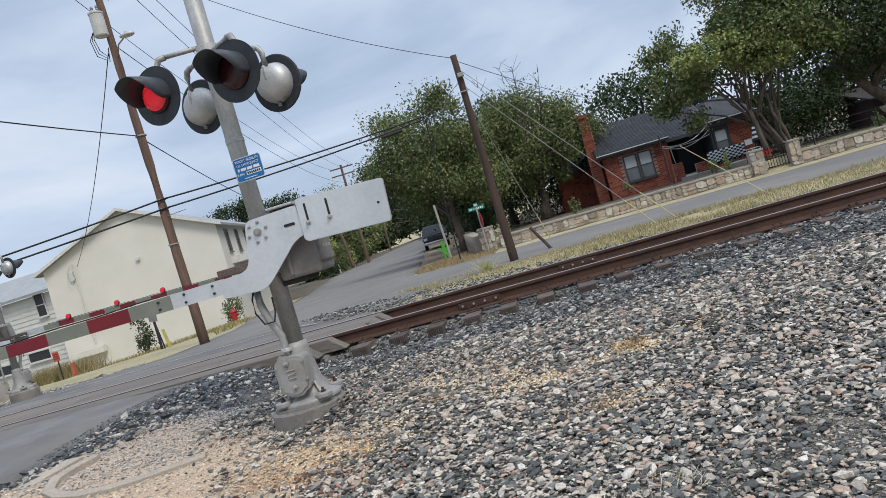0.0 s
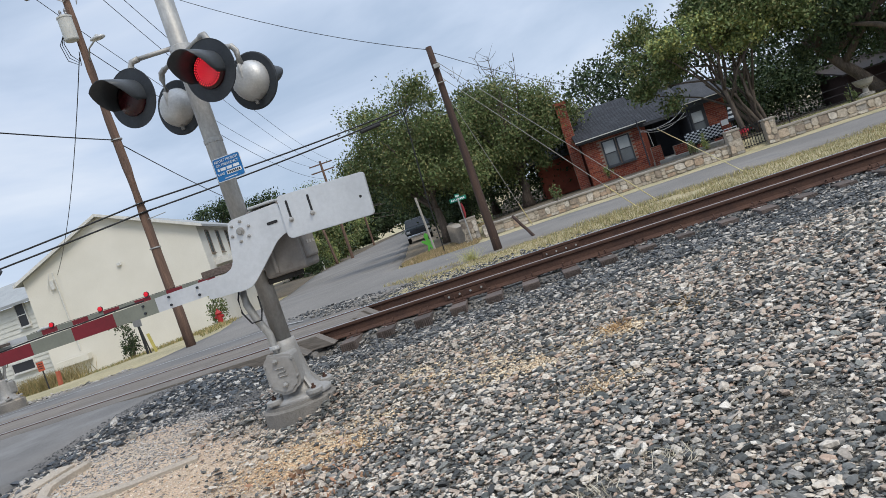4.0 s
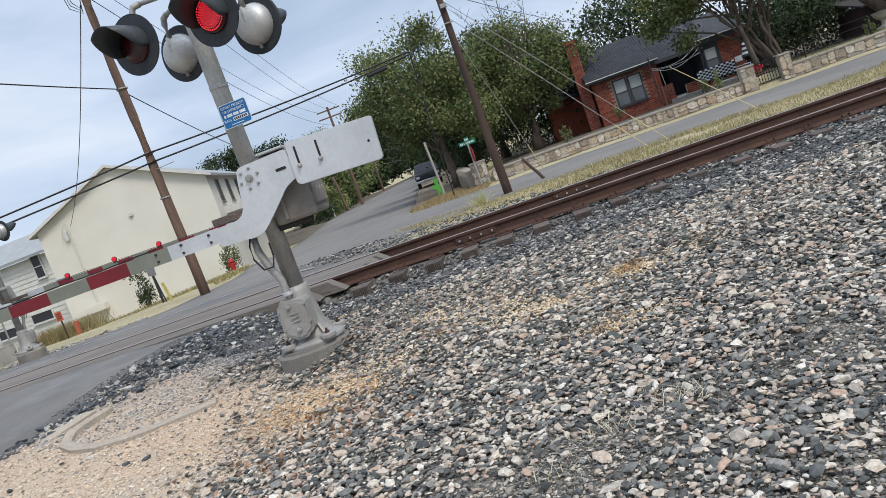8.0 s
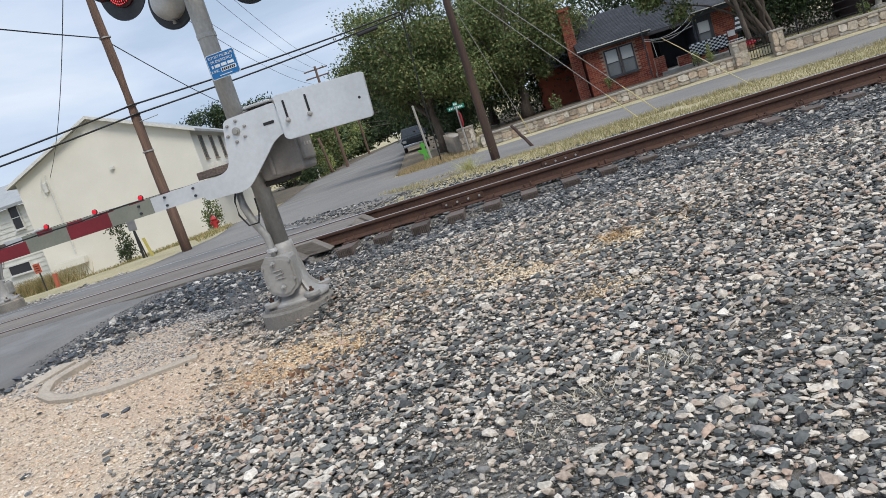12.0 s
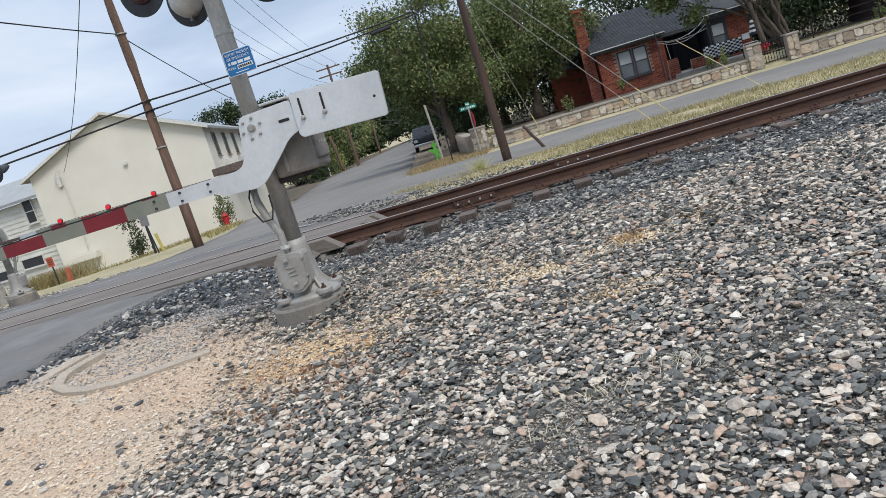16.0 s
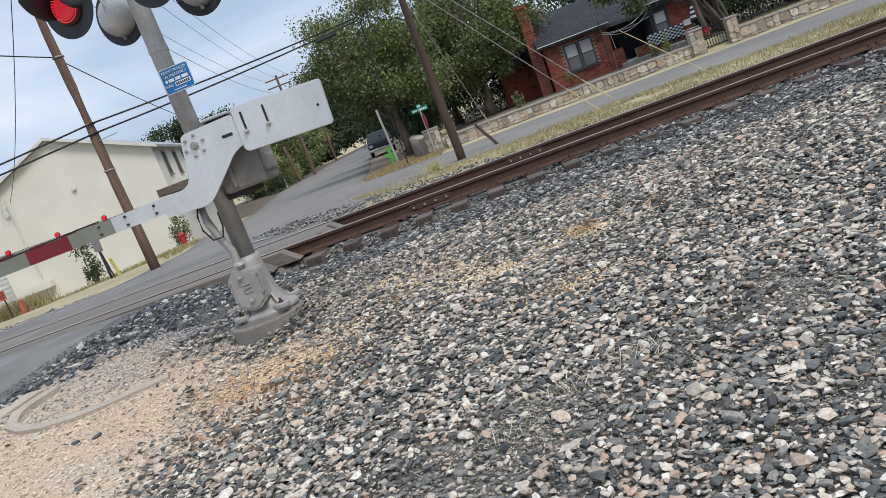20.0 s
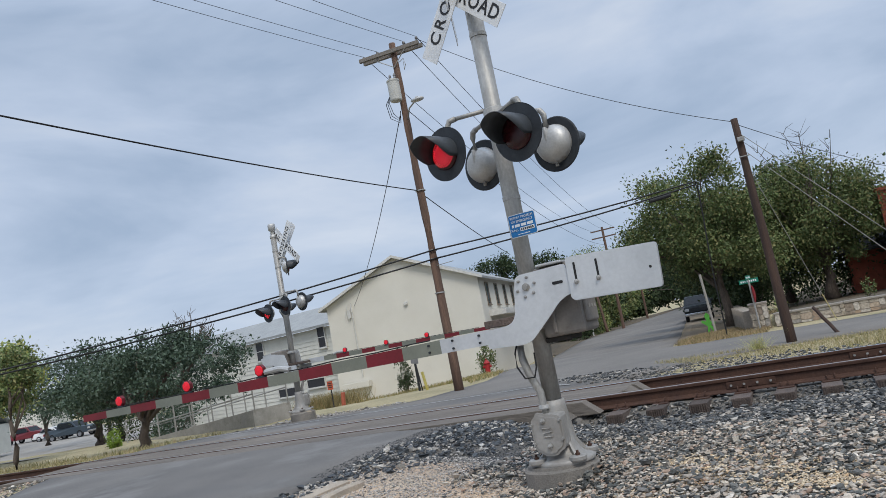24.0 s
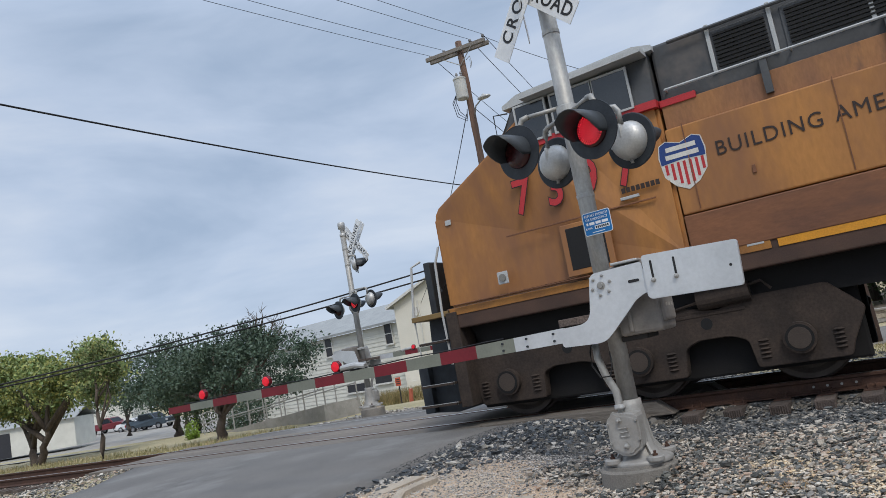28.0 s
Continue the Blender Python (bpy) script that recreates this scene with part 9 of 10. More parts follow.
# ---- the locomotive ----
def build_loco():
    """Local x runs back from the nose front, y is across (0 at the track's middle), z from the rail top."""
    YEL = mat("yellow locomotive paint", (0.42, 0.185, 0.048), 0.55, col2=(0.29, 0.128, 0.044), scale=1.1, amount=0.9, fine=18, fine_amt=0.12, bump=0.04, stretch=(1, 1, 0.35),
              stain=(0.24, 0.11, 0.05), stain_scale=0.7, stain_at=0.5)
    BROWN = mat("grimy yellow paint", (0.21, 0.088, 0.04), 0.65, col2=(0.135, 0.06, 0.034), scale=1.4, amount=0.95, fine=22, fine_amt=0.16, bump=0.05, stretch=(0.5, 1, 1.6),
                stain=(0.13, 0.06, 0.035), stain_scale=1.2, stain_at=0.55)
    GREY = mat("locomotive grey paint", (0.075, 0.078, 0.083), 0.6, col2=(0.05, 0.052, 0.056), scale=1.2, amount=0.9, fine=20, fine_amt=0.12, bump=0.04, stain=(0.12, 0.105, 0.095), stain_scale=0.8, stain_at=0.6)
    TRUCK = mat("dusty brown truck steel", (0.05, 0.035, 0.027), 0.85, col2=(0.024, 0.018, 0.015), scale=3, amount=0.9, fine=30, fine_amt=0.3, bump=0.2)
    STRIPE = mat("orange reflective stripe", (0.62, 0.27, 0.02), 0.5, col2=(0.5, 0.21, 0.02), bump=0.02)
    REDP = mat("red paint", (0.45, 0.03, 0.035), 0.5, col2=(0.36, 0.025, 0.03), bump=0.02)
    PALEG = mat("pale grey paint", (0.42, 0.43, 0.43), 0.5, col2=(0.33, 0.34, 0.34), bump=0.03)
    INK = mat("dark brown lettering", (0.035, 0.022, 0.018), 0.6, bump=0)
    GLZ = mat("dark cab glass", (0.02, 0.025, 0.03), 0.06, col2=(0.03, 0.035, 0.04), bump=0, spec=0.8)
    root = empty("locomotive", pose(0, 0, 0), "dusty yellow and grey diesel locomotive rolling over the crossing", "locomotive")

    def P(name, bm, m, parent=root, label="", smooth=False):
        return part(name, bm, m, parent, label, smooth)

    W = 1.55
    # cab and nose body, one welded shell with a sloped nose top
    prof = [(0.0, 1.78), (0.0, 3.22), (0.1, 3.36), (1.38, 4.02), (1.42, 4.1), (1.62, 4.42), (1.9, 4.5), (3.66, 4.5), (3.66, 1.78)]
    bm = bmesh.new()
    plate(bm, prof, 2 * W, Matrix.Translation((0, -W, 0)))
    for v in bm.verts:
        if v.co.x < 0.2:
            v.co.y *= 0.86
            v.co.x -= 0.1
        if v.co.z > 4.3:
            v.co.y *= 0.93
    bmesh.ops.bevel(bm, geom=[e for e in bm.edges if e.calc_face_angle(0) > 0.5], offset=0.05, segments=2, affect="EDGES")
    cab = P("cab", bm, YEL, label="yellow cab with a sloped nose")
    # grey upper cab with the red band
    bm = bmesh.new()
    plate(bm, [(1.46, 4.09), (1.62, 4.43), (1.9, 4.52), (3.665, 4.52), (3.665, 3.83), (1.36, 3.83)], 2 * W + 0.012, Matrix.Translation((0, -W - 0.006, 0)))
    for v in bm.verts:
        if v.co.z > 4.3:
            v.co.y *= 0.935
    P("upper_cab", bm, GREY, cab, "grey upper cab")
    bm = bmesh.new()
    plate(bm, [(1.34, 3.76), (1.38, 3.86), (3.67, 3.86), (3.67, 3.76)], 2 * W + 0.016, Matrix.Translation((0, -W - 0.008, 0)))
    P("red_band", bm, REDP, cab, "thin red band")
    # roof with overhang
    bm = bmesh.new()
    plate(bm, [(1.5, 4.5), (1.75, 4.6), (3.5, 4.66), (3.75, 4.6), (3.75, 4.53), (1.5, 4.44)], 2 * W - 0.1, Matrix.Translation((0, -W + 0.05, 0)))
    P("cab_roof", bm, PALEG, cab, "pale grey cab roof")
    bm = bmesh.new()
    plate(bm, [(1.9, 4.5), (3.66, 4.53), (3.66, 4.47), (1.9, 4.42)], 0.32, Matrix.Translation((0, -W - 0.22, 0)))
    P("sun_visor", bm, PALEG, cab)
    for x0, x1 in ((1.72, 2.16), (2.28, 2.86), (2.9, 3.36)):
        for sy in (-1, 1):
            bm = bmesh.new()
            box(bm, (x0, sy * (W + 0.01) - 0.012, 3.86), (x1, sy * (W + 0.01) + 0.012, 4.38), 0.004)
            w = P("cab_window", bm, GLZ, cab, "dark cab side window")
            for lo, hi in (((x0 - 0.03, 3.83), (x0, 4.41)), ((x1, 3.83), (x1 + 0.03, 4.41)), ((x0, 3.83), (x1, 3.86)), ((x0, 4.38), (x1, 4.41))):
                bm = bmesh.new()
                box(bm, (lo[0], sy * (W + 0.012) - 0.018, lo[1]), (hi[0], sy * (W + 0.012) + 0.018, hi[1]), 0.003)
                P("window_frame", bm, PALEG, w)
    for y0, y1 in ((-1.2, -0.1), (0.1, 1.2)):
        bm = bmesh.new()
        m = Matrix.Translation((1.49, 0, 4.25)) @ Matrix.Rotation(radians(31), 4, "Y")
        box(bm, (-0.04, y0, -0.16), (0.0, y1, 0.16), 0.01, m)
        P("windshield", bm, GLZ, cab, "dark windshield")
    # mirror
    bm = bmesh.new()
    tube(bm, [(1.6, -W - 0.02, 4.35), (1.42, -W - 0.12, 4.35), (1.42, -W - 0.12, 3.95), (1.58, -W - 0.02, 3.95)], 0.012, 6)
    P("mirror_bracket", bm, BLACK, cab)
    # nose details
    bm = bmesh.new()
    box(bm, (0.93, -W - 0.012, 1.96), (1.1, -W + 0.01, 2.14), 0.008)
    n = P("step_light", bm, PALEG, cab, "pale square step light")
    bm = bmesh.new()
    rod(bm, (1.015, -W - 0.03, 2.05), (1.015, -W - 0.01, 2.05), 0.055, seg=16)
    P("light_lens", bm, mat("grey lamp glass", (0.2, 0.19, 0.17), 0.2, bump=0), n)
    for k, (x0, z0, x1, z1) in enumerate(((1.2, 2.605, 3.4, 2.625), (0.15, 1.80, 3.6, 1.815))):
        bm = bmesh.new()
        box(bm, (x0, -W - 0.02, z0), (x1, -W + 0.005, z1), 0.003)
        P("panel_seam", bm, BROWN, cab)
    bm = bmesh.new()
    box(bm, (2.02, -W - 0.03, 1.84), (2.72, -W + 0.01, 2.56), 0.01)
    d = P("side_door", bm, YEL, cab, "hatch with a dark vent")
    bm = bmesh.new()
    box(bm, (2.1, -W - 0.036, 1.92), (2.64, -W, 2.5), 0.008)
    P("door_screen", bm, DARK, d, "dark vent screen")
    bm = bmesh.new()
    box(bm, (2.95, -W - 0.03, 2.68), (3.2, -W + 0.01, 2.72), 0.005)
    box(bm, (0.12, -W * 0.87 - 0.02, 3.05), (0.22, -W * 0.87, 3.13), 0.005)
    pieces("class_light", bm, PALEG, cab)
    for zz in (2.2, 2.45, 2.7):
        bm = bmesh.new()
        tube(bm, [(0.0, -1.1, zz), (-0.09, -1.1, zz), (-0.09, -0.8, zz), (0.0, -0.8, zz)], 0.014, 6)
        P("grab_iron", bm, BLACK, cab)
    bm = bmesh.new()
    tube(bm, [(0.2, -1.05, 3.4), (0.24, -1.05, 3.5), (0.75, -1.1, 3.78), (0.8, -1.1, 3.7)], 0.016, 6)
    P("grab_iron", bm, BLACK, cab)
    bm = bmesh.new()
    box(bm, (0.35, -0.7, 3.48), (0.55, -0.4, 3.66), 0.02)
    P("headlight_box", bm, YEL, cab)
    # road number, as painted on the cab side
    for ch, x in zip("7397", (1.56, 2.07, 2.58, 3.09)):
        lettering(ch, 0.70, REDP, cab, pose(x, -W - 0.010, 3.09), bold=0.012, extrude=0.002, squeeze=0.8)
        lettering(ch, 0.70, INK, cab, pose(x, -W - 0.006, 3.09), bold=0.026, extrude=0.002, squeeze=0.8)
    bm = bmesh.new()
    for k in range(8):
        box(bm, (2.98 + 0.066 * k, -W - 0.009, 2.77), (3.03 + 0.066 * k, -W - 0.003, 2.84))
    pieces("plain_bar", bm, INK, cab, "small dark stencilled mark")
    # long hood: yellow lower side, brown grime below, grey radiator top
    bm = bmesh.new()
    box(bm, (3.68, -1.5, 2.30), (20.2, 1.5, 3.44), 0.02)
    hood = P("hood", bm, YEL, label="yellow side panels of the long hood")
    bm = bmesh.new()
    box(bm, (3.68, -1.52, 1.76), (20.2, 1.52, 2.285), 0.015)
    P("hood_base", bm, BROWN, hood, "grimy lower hood panels")
    bm = bmesh.new()
    box(bm, (3.7, -1.38, 3.48), (20.2, 1.38, 4.62), 0.04)
    P("hood_top", bm, GREY, hood, "grey upper hood")
    bm = bmesh.new()
    box(bm, (3.7, -1.44, 3.42), (20.1, 1.44, 3.78), 0.008)
    P("upper_strip", bm, mat("sooty yellow paint", (0.33, 0.15, 0.055), 0.6, col2=(0.20, 0.095, 0.05), scale=1.6, amount=0.9, fine=20, fine_amt=0.15, bump=0.04, stretch=(1.5, 1, 0.5), stain=(0.10, 0.06, 0.045), stain_scale=1.1, stain_at=0.57), hood, "sooty brown upper strip")
    bm = bmesh.new()
    box(bm, (3.69, -1.46, 3.75), (4.15, -1.4, 3.84), 0.004)
    P("red_band", bm, REDP, hood)
    rr = random.Random(8)
    for x0, w in ((4.45, 0.72), (5.3, 1.6), (7.1, 1.6), (8.9, 1.6)):
        bm = bmesh.new()
        box(bm, (x0, -1.4, 3.98), (x0 + w, -1.37, 4.52), 0.008)
        g = P("louver_frame", bm, GREY, hood)
        for k in range(9):
            bm = bmesh.new()
            box(bm, (x0 + 0.05, -1.43, 4.03 + 0.051 * k), (x0 + w - 0.05, -1.395, 4.055 + 0.051 * k))
            P("louver", bm, DARK, g)
    for k in range(9):
        bm = bmesh.new()
        x = 3.9 + 1.75 * k
        box(bm, (x, -1.512, 2.34), (x + 0.012, -1.496, 3.46))
        P("door_seam", bm, BROWN, hood)
        bm = bmesh.new()
        box(bm, (x + 0.7, -1.52, 2.6), (x + 0.74, -1.5, 2.7), 0.004)
        P("latch", bm, BROWN, hood)
    # roof fittings and grab rails
    bm = bmesh.new()
    box(bm, (2.6, -0.9, 4.62), (3.4, 0.2, 4.74), 0.03)
    P("air_conditioner", bm, GREY, cab, "grey roof unit")
    for x0, x1 in ((3.8, 9.9), (10.1, 16)):
        bm = bmesh.new()
        tube(bm, [(x0, -1.5, 3.95), (x1, -1.5, 3.95)], 0.018, 6)
        P("grab_rail", bm, PALEG, hood, "thin grey grab rail")
        for k in range(5):
            x = x0 + (x1 - x0) * k / 4
            bm = bmesh.new()
            tube(bm, [(x, -1.5, 3.95), (x, -1.37, 3.95)], 0.014, 6)
            P("rail_bracket", bm, PALEG, hood)
    for x in (4.42, 5.16, 6.2):
        bm = bmesh.new()
        box(bm, (x, -1.42, 3.98), (x + 0.05, -1.36, 4.62), 0.006)
        P("lifting_strap", bm, PALEG, hood)
    for x0, x1 in ((3.95, 9.8), (9.9, 16)):
        bm = bmesh.new()
        tube(bm, [(x0, -1.46, 4.56), (x1, -1.46, 4.56)], 0.024, 6)
        P("roof_rail", bm, GREY, hood, "dark grey roof rail")
    for k in range(8):
        bm = bmesh.new()
        x = 4.95 + 1.35 * k
        box(bm, (x, -1.5, 3.5), (x + 0.09, -1.4, 3.98), 0.006)
        P("rail_post", bm, GREY, hood)
    # lettering and shield on the hood side
    for word, x0, x1 in (("BUILDING", 4.25, 5.46), ("AMERICA", 5.59, 6.74)):
        ob = lettering(word, 0.265, INK, hood, pose((x0 + x1) / 2, -1.507, 3.01), spacing=1.12, bold=0.0, extrude=0.002)
        xs = [v.co.x for v in ob.data.vertices]
        ob.data.transform(Matrix.Diagonal(((x1 - x0) / (max(xs) - min(xs)), 1, 1, 1)))
    sh = [(-0.27, 0.28), (-0.17, 0.32), (0.0, 0.26), (0.17, 0.32), (0.27, 0.28), (0.3, 0.12), (0.27, -0.14), (0.15, -0.28), (0.0, -0.36), (-0.15, -0.28), (-0.27, -0.14), (-0.3, 0.12)]
    Wt, Bl = mat("white enamel", (0.62, 0.6, 0.55), 0.5, bump=0), mat("blue enamel", (0.02, 0.05, 0.19), 0.5, bump=0)
    bm = bmesh.new()
    plate(bm, sh, 0.006, Matrix.Translation((3.83, -1.508, 2.97)))
    s = P("shield_emblem", bm, Wt, hood, "shield emblem with a blue top over red and white stripes")
    bm = bmesh.new()
    plate(bm, [(-0.26, 0.27), (-0.17, 0.31), (0.0, 0.25), (0.17, 0.31), (0.26, 0.27), (0.285, 0.12), (0.28, 0.02), (0, 0.04), (-0.28, 0.02), (-0.285, 0.12)], 0.004, Matrix.Translation((3.83, -1.511, 2.97)))
    P("blue_field", bm, Bl, s)
    bm = bmesh.new()
    for k in range(7):
        x = -0.24 + 0.076 * k
        zb = -0.30 + 0.22 * abs(x / 0.27) ** 1.6
        box(bm, (3.83 + x, -1.511, 2.97 + zb), (3.83 + x + 0.036, -1.505, 2.985))
    pieces("red_stripe", bm, REDP, s)
    bm = bmesh.new()
    for z, a in ((3.17, 0.19), (3.07, 0.21)):
        box(bm, (3.83 - a, -1.514, z - 0.03), (3.83 + a, -1.509, z + 0.03))
    pieces("plain_bar", bm, Wt, s)
    # frame, stripes and pilot
    bm = bmesh.new()
    box(bm, (-0.05, -1.5, 1.46), (20.6, 1.5, 1.78), 0.02)
    frame_ = P("main_frame", bm, mat("brown grimy frame", (0.085, 0.048, 0.034), 0.8, col2=(0.05, 0.031, 0.025), scale=2, amount=0.9, bump=0.1), label="brown grimy main frame")
    for x0, x1 in ((0.0, 2.35), (2.45, 4.6), (4.68, 6.6), (6.68, 9.0), (9.1, 12.0), (12.1, 15.0), (15.1, 18.0)):
        bm = bmesh.new()
        box(bm, (x0, -1.512, 1.665), (x1, -1.49, 1.77), 0.003)
        P("stripe", bm, STRIPE if x0 > 4 else mat("dirty orange stripe", (0.36, 0.155, 0.03), 0.6, col2=(0.2, 0.09, 0.03), scale=3, amount=0.9, bump=0.03), frame_, "orange reflective stripe")
    for x in (4.33, 7.1):
        bm = bmesh.new()
        box(bm, (x, -1.516, 1.74), (x + 0.2, -1.49, 1.84), 0.004)
        P("data_plate", bm, PALEG, frame_)
    # near-black slab: the shade under the frame is put into its colour
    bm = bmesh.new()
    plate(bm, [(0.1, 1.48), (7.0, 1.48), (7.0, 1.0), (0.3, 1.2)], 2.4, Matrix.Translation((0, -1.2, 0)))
    P("underframe", bm, mat("near-black steel", (0.012, 0.011, 0.011), 0.9, bump=0.1))
    bm = bmesh.new()
    plate(bm, [(-0.55, 1.72), (0.05, 1.72), (0.05, 0.3), (-0.3, 0.22), (-0.82, 0.26), (-0.86, 0.4), (-0.6, 1.1)], 2.5, Matrix.Translation((0, -1.25, 0)))
    pilot = P("pilot", bm, BLACK, label="black front pilot")
    for sy in (-1, 1):
        for k, z in enumerate((0.36, 0.66, 0.98, 1.3)):
            bm = bmesh.new()
            box(bm, (-0.72 + 0.05 * k, sy * 1.5 - 0.13, z), (-0.1, sy * 1.5 + 0.05, z + 0.035), 0.004)
            P("step", bm, TRUCK, pilot)
            bm = bmesh.new()
            box(bm, (-0.72 + 0.05 * k, sy * 1.52 - 0.02 + (-0.05 if sy < 0 else 0.03), z + 0.0), (-0.1, sy * 1.52 + (-0.04 if sy < 0 else 0.05), z + 0.04))
            P("step_edge", bm, PALEG, pilot, "worn bright step edge")
        bm = bmesh.new()
        box(bm, (-0.08, sy * 1.3 - 0.22, 0.3), (0.12, sy * 1.3 + 0.22, 1.72), 0.01)
        P("step_side", bm, TRUCK, pilot)
        bm = bmesh.new()
        box(bm, (-0.84, sy * 1.35 - 0.02, 0.26), (-0.66, sy * 1.35 + 0.12, 1.1), 0.01)
        P("step_side", bm, BLACK, pilot)
    bm = bmesh.new()
    box(bm, (-0.72, -1.5, 1.68), (0.0, 1.5, 1.76), 0.01)
    P("front_deck", bm, mat("worn yellow deck", (0.2, 0.13, 0.05), 0.8, bump=0.1), pilot)
    for y0 in (-1.05, 0.45):
        bm = bmesh.new()
        box(bm, (-0.62, y0, 1.76), (-0.5, y0 + 0.6, 2.62), 0.015)
        P("anti_climber_plate", bm, BLACK, pilot, "upright dark end plate")
    bm = bmesh.new()
    for sy in (-1, 1):
        tube(bm, [(-0.12, sy * 1.5, 0.95), (-0.14, sy * 1.5, 1.75), (-0.12, sy * 1.48, 2.5), (-0.03, sy * 1.45, 2.75)], 0.02, 8)
        tube(bm, [(-0.68, sy * 1.45, 1.0), (-0.7, sy * 1.45, 1.76), (-0.62, sy * 1.4, 2.55), (-0.5, sy * 1.3, 2.62)], 0.02, 8)
    pieces("handrail", bm, PALEG, pilot, "pale steel handrail")
    bm = bmesh.new()
    box(bm, (-1.25, -0.14, 0.78), (-0.6, 0.14, 1.06), 0.03)
    box(bm, (-1.38, -0.2, 0.74), (-1.18, 0.2, 1.1), 0.05)
    P("coupler", bm, RUST, pilot, "steel knuckle coupler")
    bm = bmesh.new()
    for y in (-0.5, 0.45):
        tube(bm, [(-0.6, y, 0.95), (-0.85, y, 0.7), (-0.9, y, 0.45), (-0.8, y + 0.05, 0.35)], 0.025, 8)
    tube(bm, [(-0.55, -0.9, 2.45), (-0.4, -0.95, 2.1), (-0.25, -0.9, 2.35), (-0.1, -1.0, 2.2), (0.0, -1.0, 2.45)], 0.018, 6)
    P("air_hose", bm, BLACK, pilot)
    # trucks: side frames, journals, springs and wheels
    wheels = []
    for tx in (2.65, 17.0):
        for sy in (-1, 1):
            y = sy * 1.18
            bm = bmesh.new()
            o = [(-2.75, 0.75), (-2.5, 1.05), (-1.5, 1.1), (-1.1, 1.0), (-0.7, 1.14), (0.7, 1.14), (1.1, 1.05), (1.5, 1.16), (2.4, 1.16), (2.75, 0.8), (2.55, 0.42), (2.5, 0.26), (1.45, 0.26), (1.4, 0.62), (1.2, 0.7), (0.8, 0.7),
                 (0.62, 0.62), (0.58, 0.26), (-0.55, 0.26), (-0.6, 0.62), (-0.8, 0.68), (-1.25, 0.68), (-1.42, 0.62), (-1.45, 0.26), (-2.5, 0.26), (-2.55, 0.5)]
            plate(bm, rounded([(tx + x, z) for x, z in o], 0.06, 3), 0.16, Matrix.Translation((0, y - 0.08, 0)), 0.01)
            fr = P("truck_side_frame", bm, TRUCK, label="dusty brown truck side frame")
            for ax in (-1.99, 0.0, 1.99):
                bm = bmesh.new()
                rod(bm, (tx + ax, y + sy * 0.05, 0.56), (tx + ax, y + sy * 0.17, 0.56), 0.19, seg=24)
                jb = P("journal_box", bm, TRUCK, fr)
                bm = bmesh.new()
                rod(bm, (tx + ax, y + sy * 0.12, 0.56), (tx + ax, y + sy * 0.19, 0.56), 0.13, seg=20)
                P("bearing_cap", bm, mat("dusty brown cap", (0.06, 0.045, 0.036), 0.8, bump=0.15), jb)
                bm = bmesh.new()
                lathe(bm, [(0.128, 0.0), (0.128, 0.012), (0.162, 0.012), (0.162, 0.0)], 24, Matrix.Translation((tx + ax, y + sy * 0.172, 0.56)) @ Matrix.Rotation(radians(90 * -sy), 4, "X"))
                P("oily_ring", bm, mat("near-black steel", (0.012, 0.011, 0.011)), jb, "black ring round the bearing cap")
                for sx in (-0.42, 0.42):
                    bm = bmesh.new()
                    for q in range(5):
                        lathe(bm, [(0.07, 0), (0.095, 0.02), (0.07, 0.04)], 12, Matrix.Translation((tx + ax + sx, y + sy * 0.02, 0.36 + 0.052 * q)))
                    P("coil_spring", bm, TRUCK, fr)
            for hx in (-1.0, 0.95):
                bm = bmesh.new()
                rod(bm, (tx + hx, y + sy * 0.06, 0.9), (tx + hx, y + sy * 0.084, 0.9), 0.075, seg=20)
                P("frame_hole", bm, DARK, fr, "dark round hole in the side frame")
                bm = bmesh.new()
                box(bm, (tx + hx - 0.5, y + sy * 0.075 - 0.014, 1.0), (tx + hx + 0.5, y + sy * 0.075 + 0.014, 1.04), 0.006)
                P("frame_flange", bm, TRUCK, fr)
            bm = bmesh.new()
            rod(bm, (tx + 0.9, y + sy * 0.06, 1.2), (tx + 1.55, y + sy * 0.06, 1.22), 0.13, seg=16)
            tube(bm, [(tx - 1.0, y + sy * 0.1, 1.02), (tx + 0.6, y + sy * 0.1, 1.14), (tx + 1.7, y + sy * 0.1, 1.32), (tx + 1.8, y + sy * 0.1, 1.2)], 0.02, 6)
            P("brake_cylinder", bm, TRUCK, fr)
        # near-black boxes stand in for the shade behind the side frames
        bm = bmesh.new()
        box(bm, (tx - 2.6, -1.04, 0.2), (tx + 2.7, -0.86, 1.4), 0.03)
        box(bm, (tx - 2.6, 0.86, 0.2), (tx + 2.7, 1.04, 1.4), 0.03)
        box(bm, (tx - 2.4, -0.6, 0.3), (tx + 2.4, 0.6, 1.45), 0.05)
        pieces("truck_bolster", bm, mat("near-black steel", (0.012, 0.011, 0.011), 0.9, bump=0.1), root)
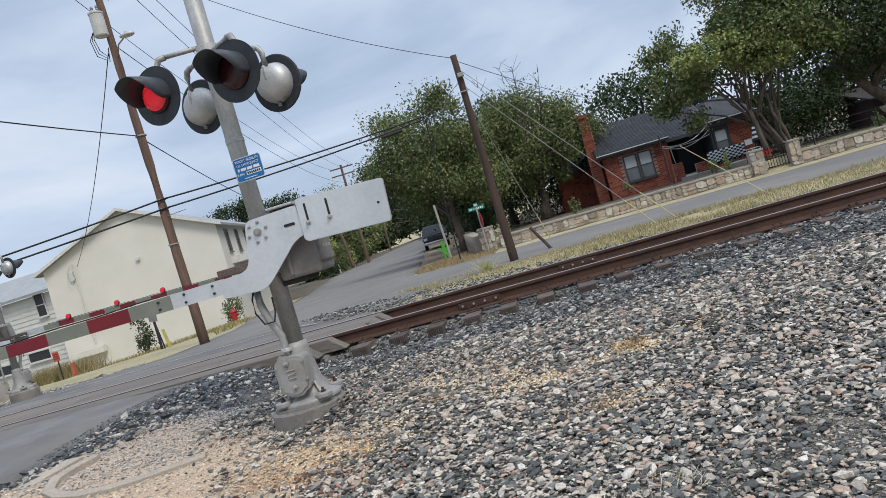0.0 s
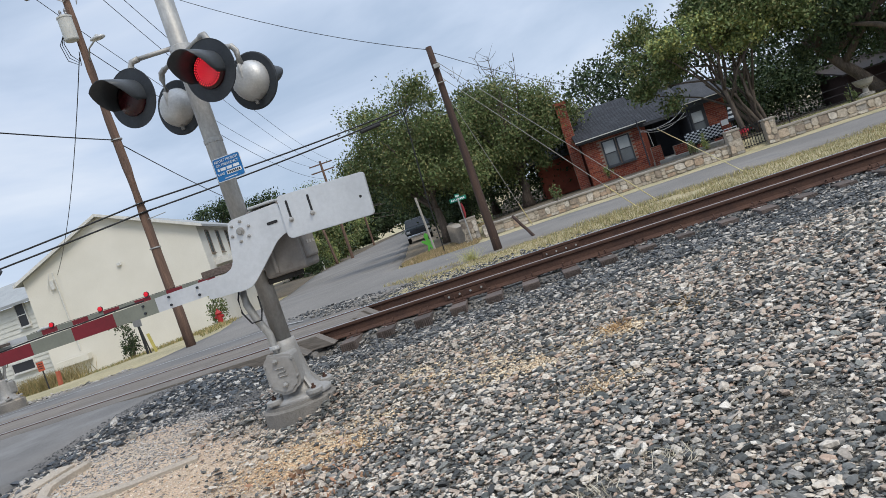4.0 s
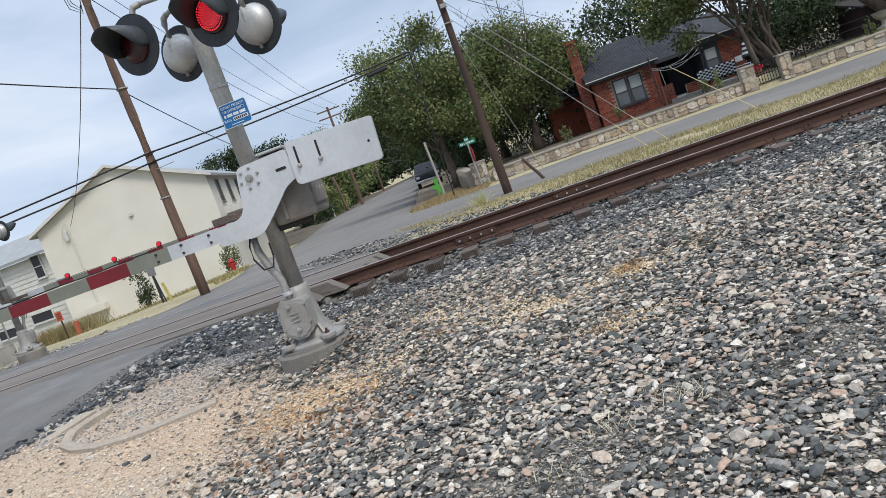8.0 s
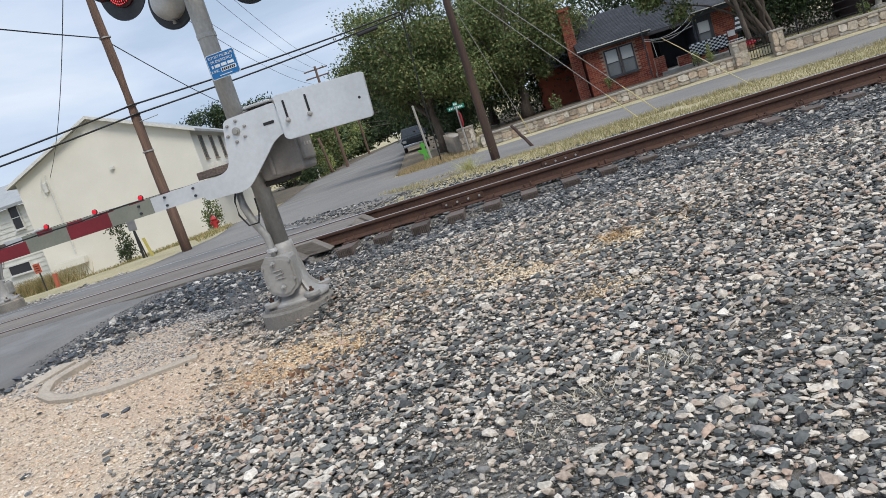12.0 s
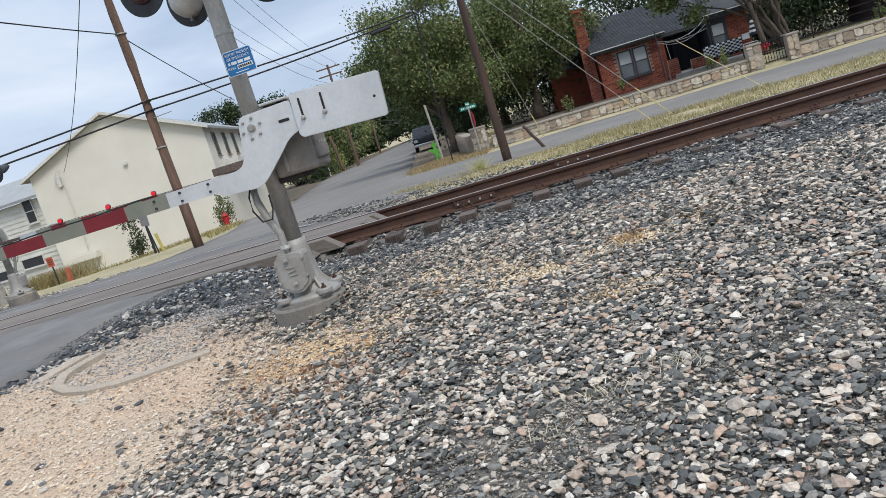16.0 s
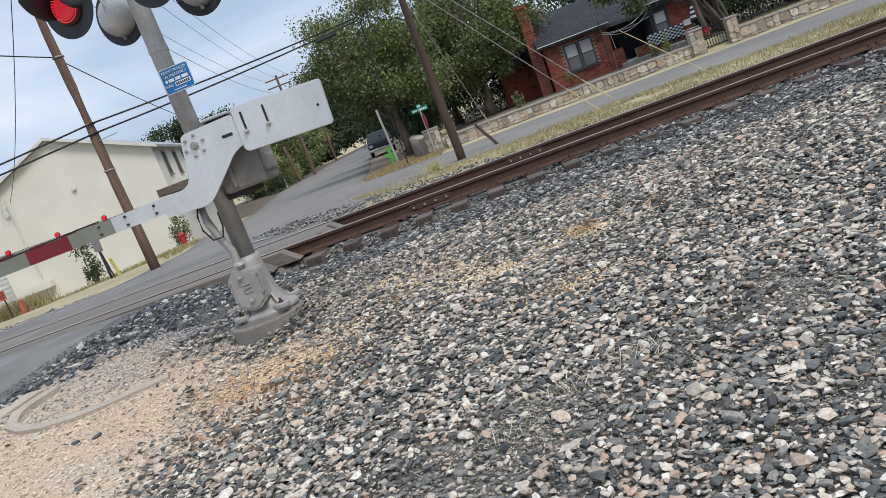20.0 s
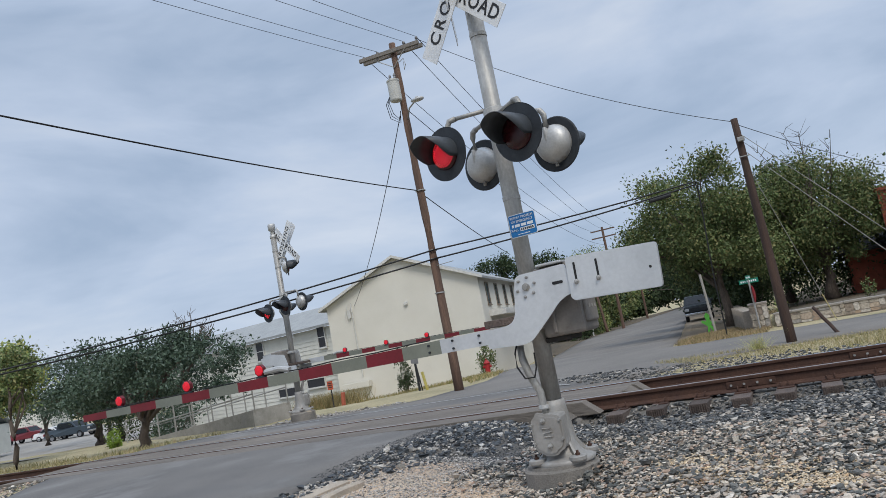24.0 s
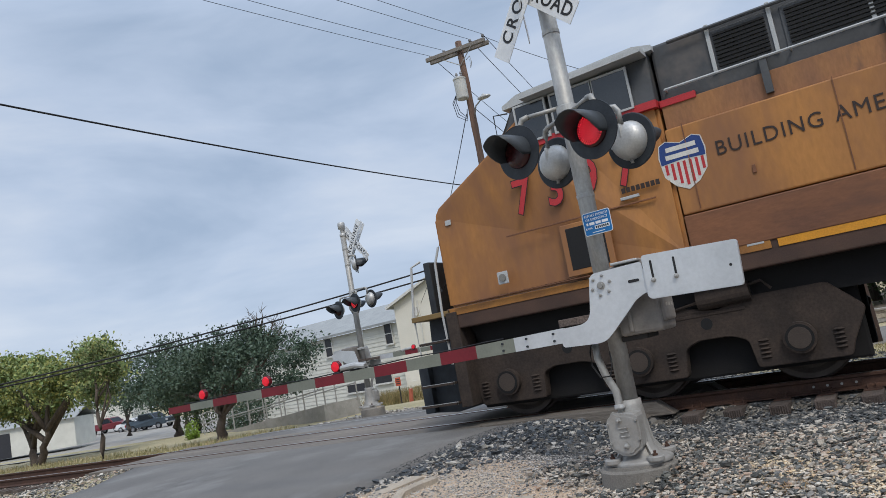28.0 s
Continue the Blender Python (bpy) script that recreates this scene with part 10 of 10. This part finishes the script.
        for ax in (-1.99, 0.0, 1.99):
            bm = bmesh.new()
            for sy in (-1, 1):
                mm = Matrix.Rotation(radians(90 * sy), 4, "X")
                lathe(bm, [(0.08, -0.02), (0.12, 0.05), (0.4, 0.02), (0.46, 0.05), (0.525, 0.05), (0.53, -0.07), (0.56, -0.08), (0.56, -0.11), (0.44, -0.1), (0.1, -0.06)], 32, Matrix.Translation((0, sy * -0.75, 0)) @ mm)
            rod(bm, (0, -1.1, 0), (0, 1.1, 0), 0.09, seg=12)
            w = P("wheelset", bm, mat("worn wheel steel", (0.09, 0.075, 0.065), 0.55, metal=0.6, col2=(0.05, 0.04, 0.036), bump=0.1), label="dark steel wheelset", smooth=False)
            w.location = (tx + ax, 0, 0.535)
            wheels.append((w, tx + ax))
    bm = bmesh.new()
    plate(bm, [(6.2, 1.48), (13.4, 1.48), (13.4, 0.6), (13.0, 0.35), (6.7, 0.35), (6.2, 0.7)], 2.7, Matrix.Translation((0, -1.35, 0)), 0.03)
    P("fuel_tank", bm, TRUCK, label="dusty brown fuel tank")
    return root, wheels


loco, loco_wheels = build_loco()


# ---- what moves ----
def motions():
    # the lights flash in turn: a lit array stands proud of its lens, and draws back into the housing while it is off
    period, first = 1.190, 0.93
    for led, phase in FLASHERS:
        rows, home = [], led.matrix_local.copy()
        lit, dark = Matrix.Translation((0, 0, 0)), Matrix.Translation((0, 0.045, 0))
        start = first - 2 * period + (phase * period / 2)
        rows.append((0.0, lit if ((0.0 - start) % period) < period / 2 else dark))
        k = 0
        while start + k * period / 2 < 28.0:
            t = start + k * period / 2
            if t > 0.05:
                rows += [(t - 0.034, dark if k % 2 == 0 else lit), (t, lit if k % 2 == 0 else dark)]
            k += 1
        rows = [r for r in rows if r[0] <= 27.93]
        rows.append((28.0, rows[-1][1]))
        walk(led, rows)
    # the locomotive comes from the right at a steady pace, its wheels turning
    speed, end = 17.4, -5.78
    times = [0.0] + [float(k) for k in range(1, 27)] + [26.5, 27.0, 27.2, 27.4, 27.6, 27.7, 27.8, 27.9, 27.94, 27.97, 28.0]
    walk(loco, [(t, pose(end + speed * (28.0 - t), 0.75, 0)) for t in times])
    for w, x in loco_wheels:
        rows = []
        for k in range(0, int(28 * FPS) + 1):
            t = k / FPS
            rows.append((t, pose(x, 0, 0.535) @ Matrix.Rotation(-speed * t / 0.535, 4, "Y")))
        walk(w, rows)


motions()
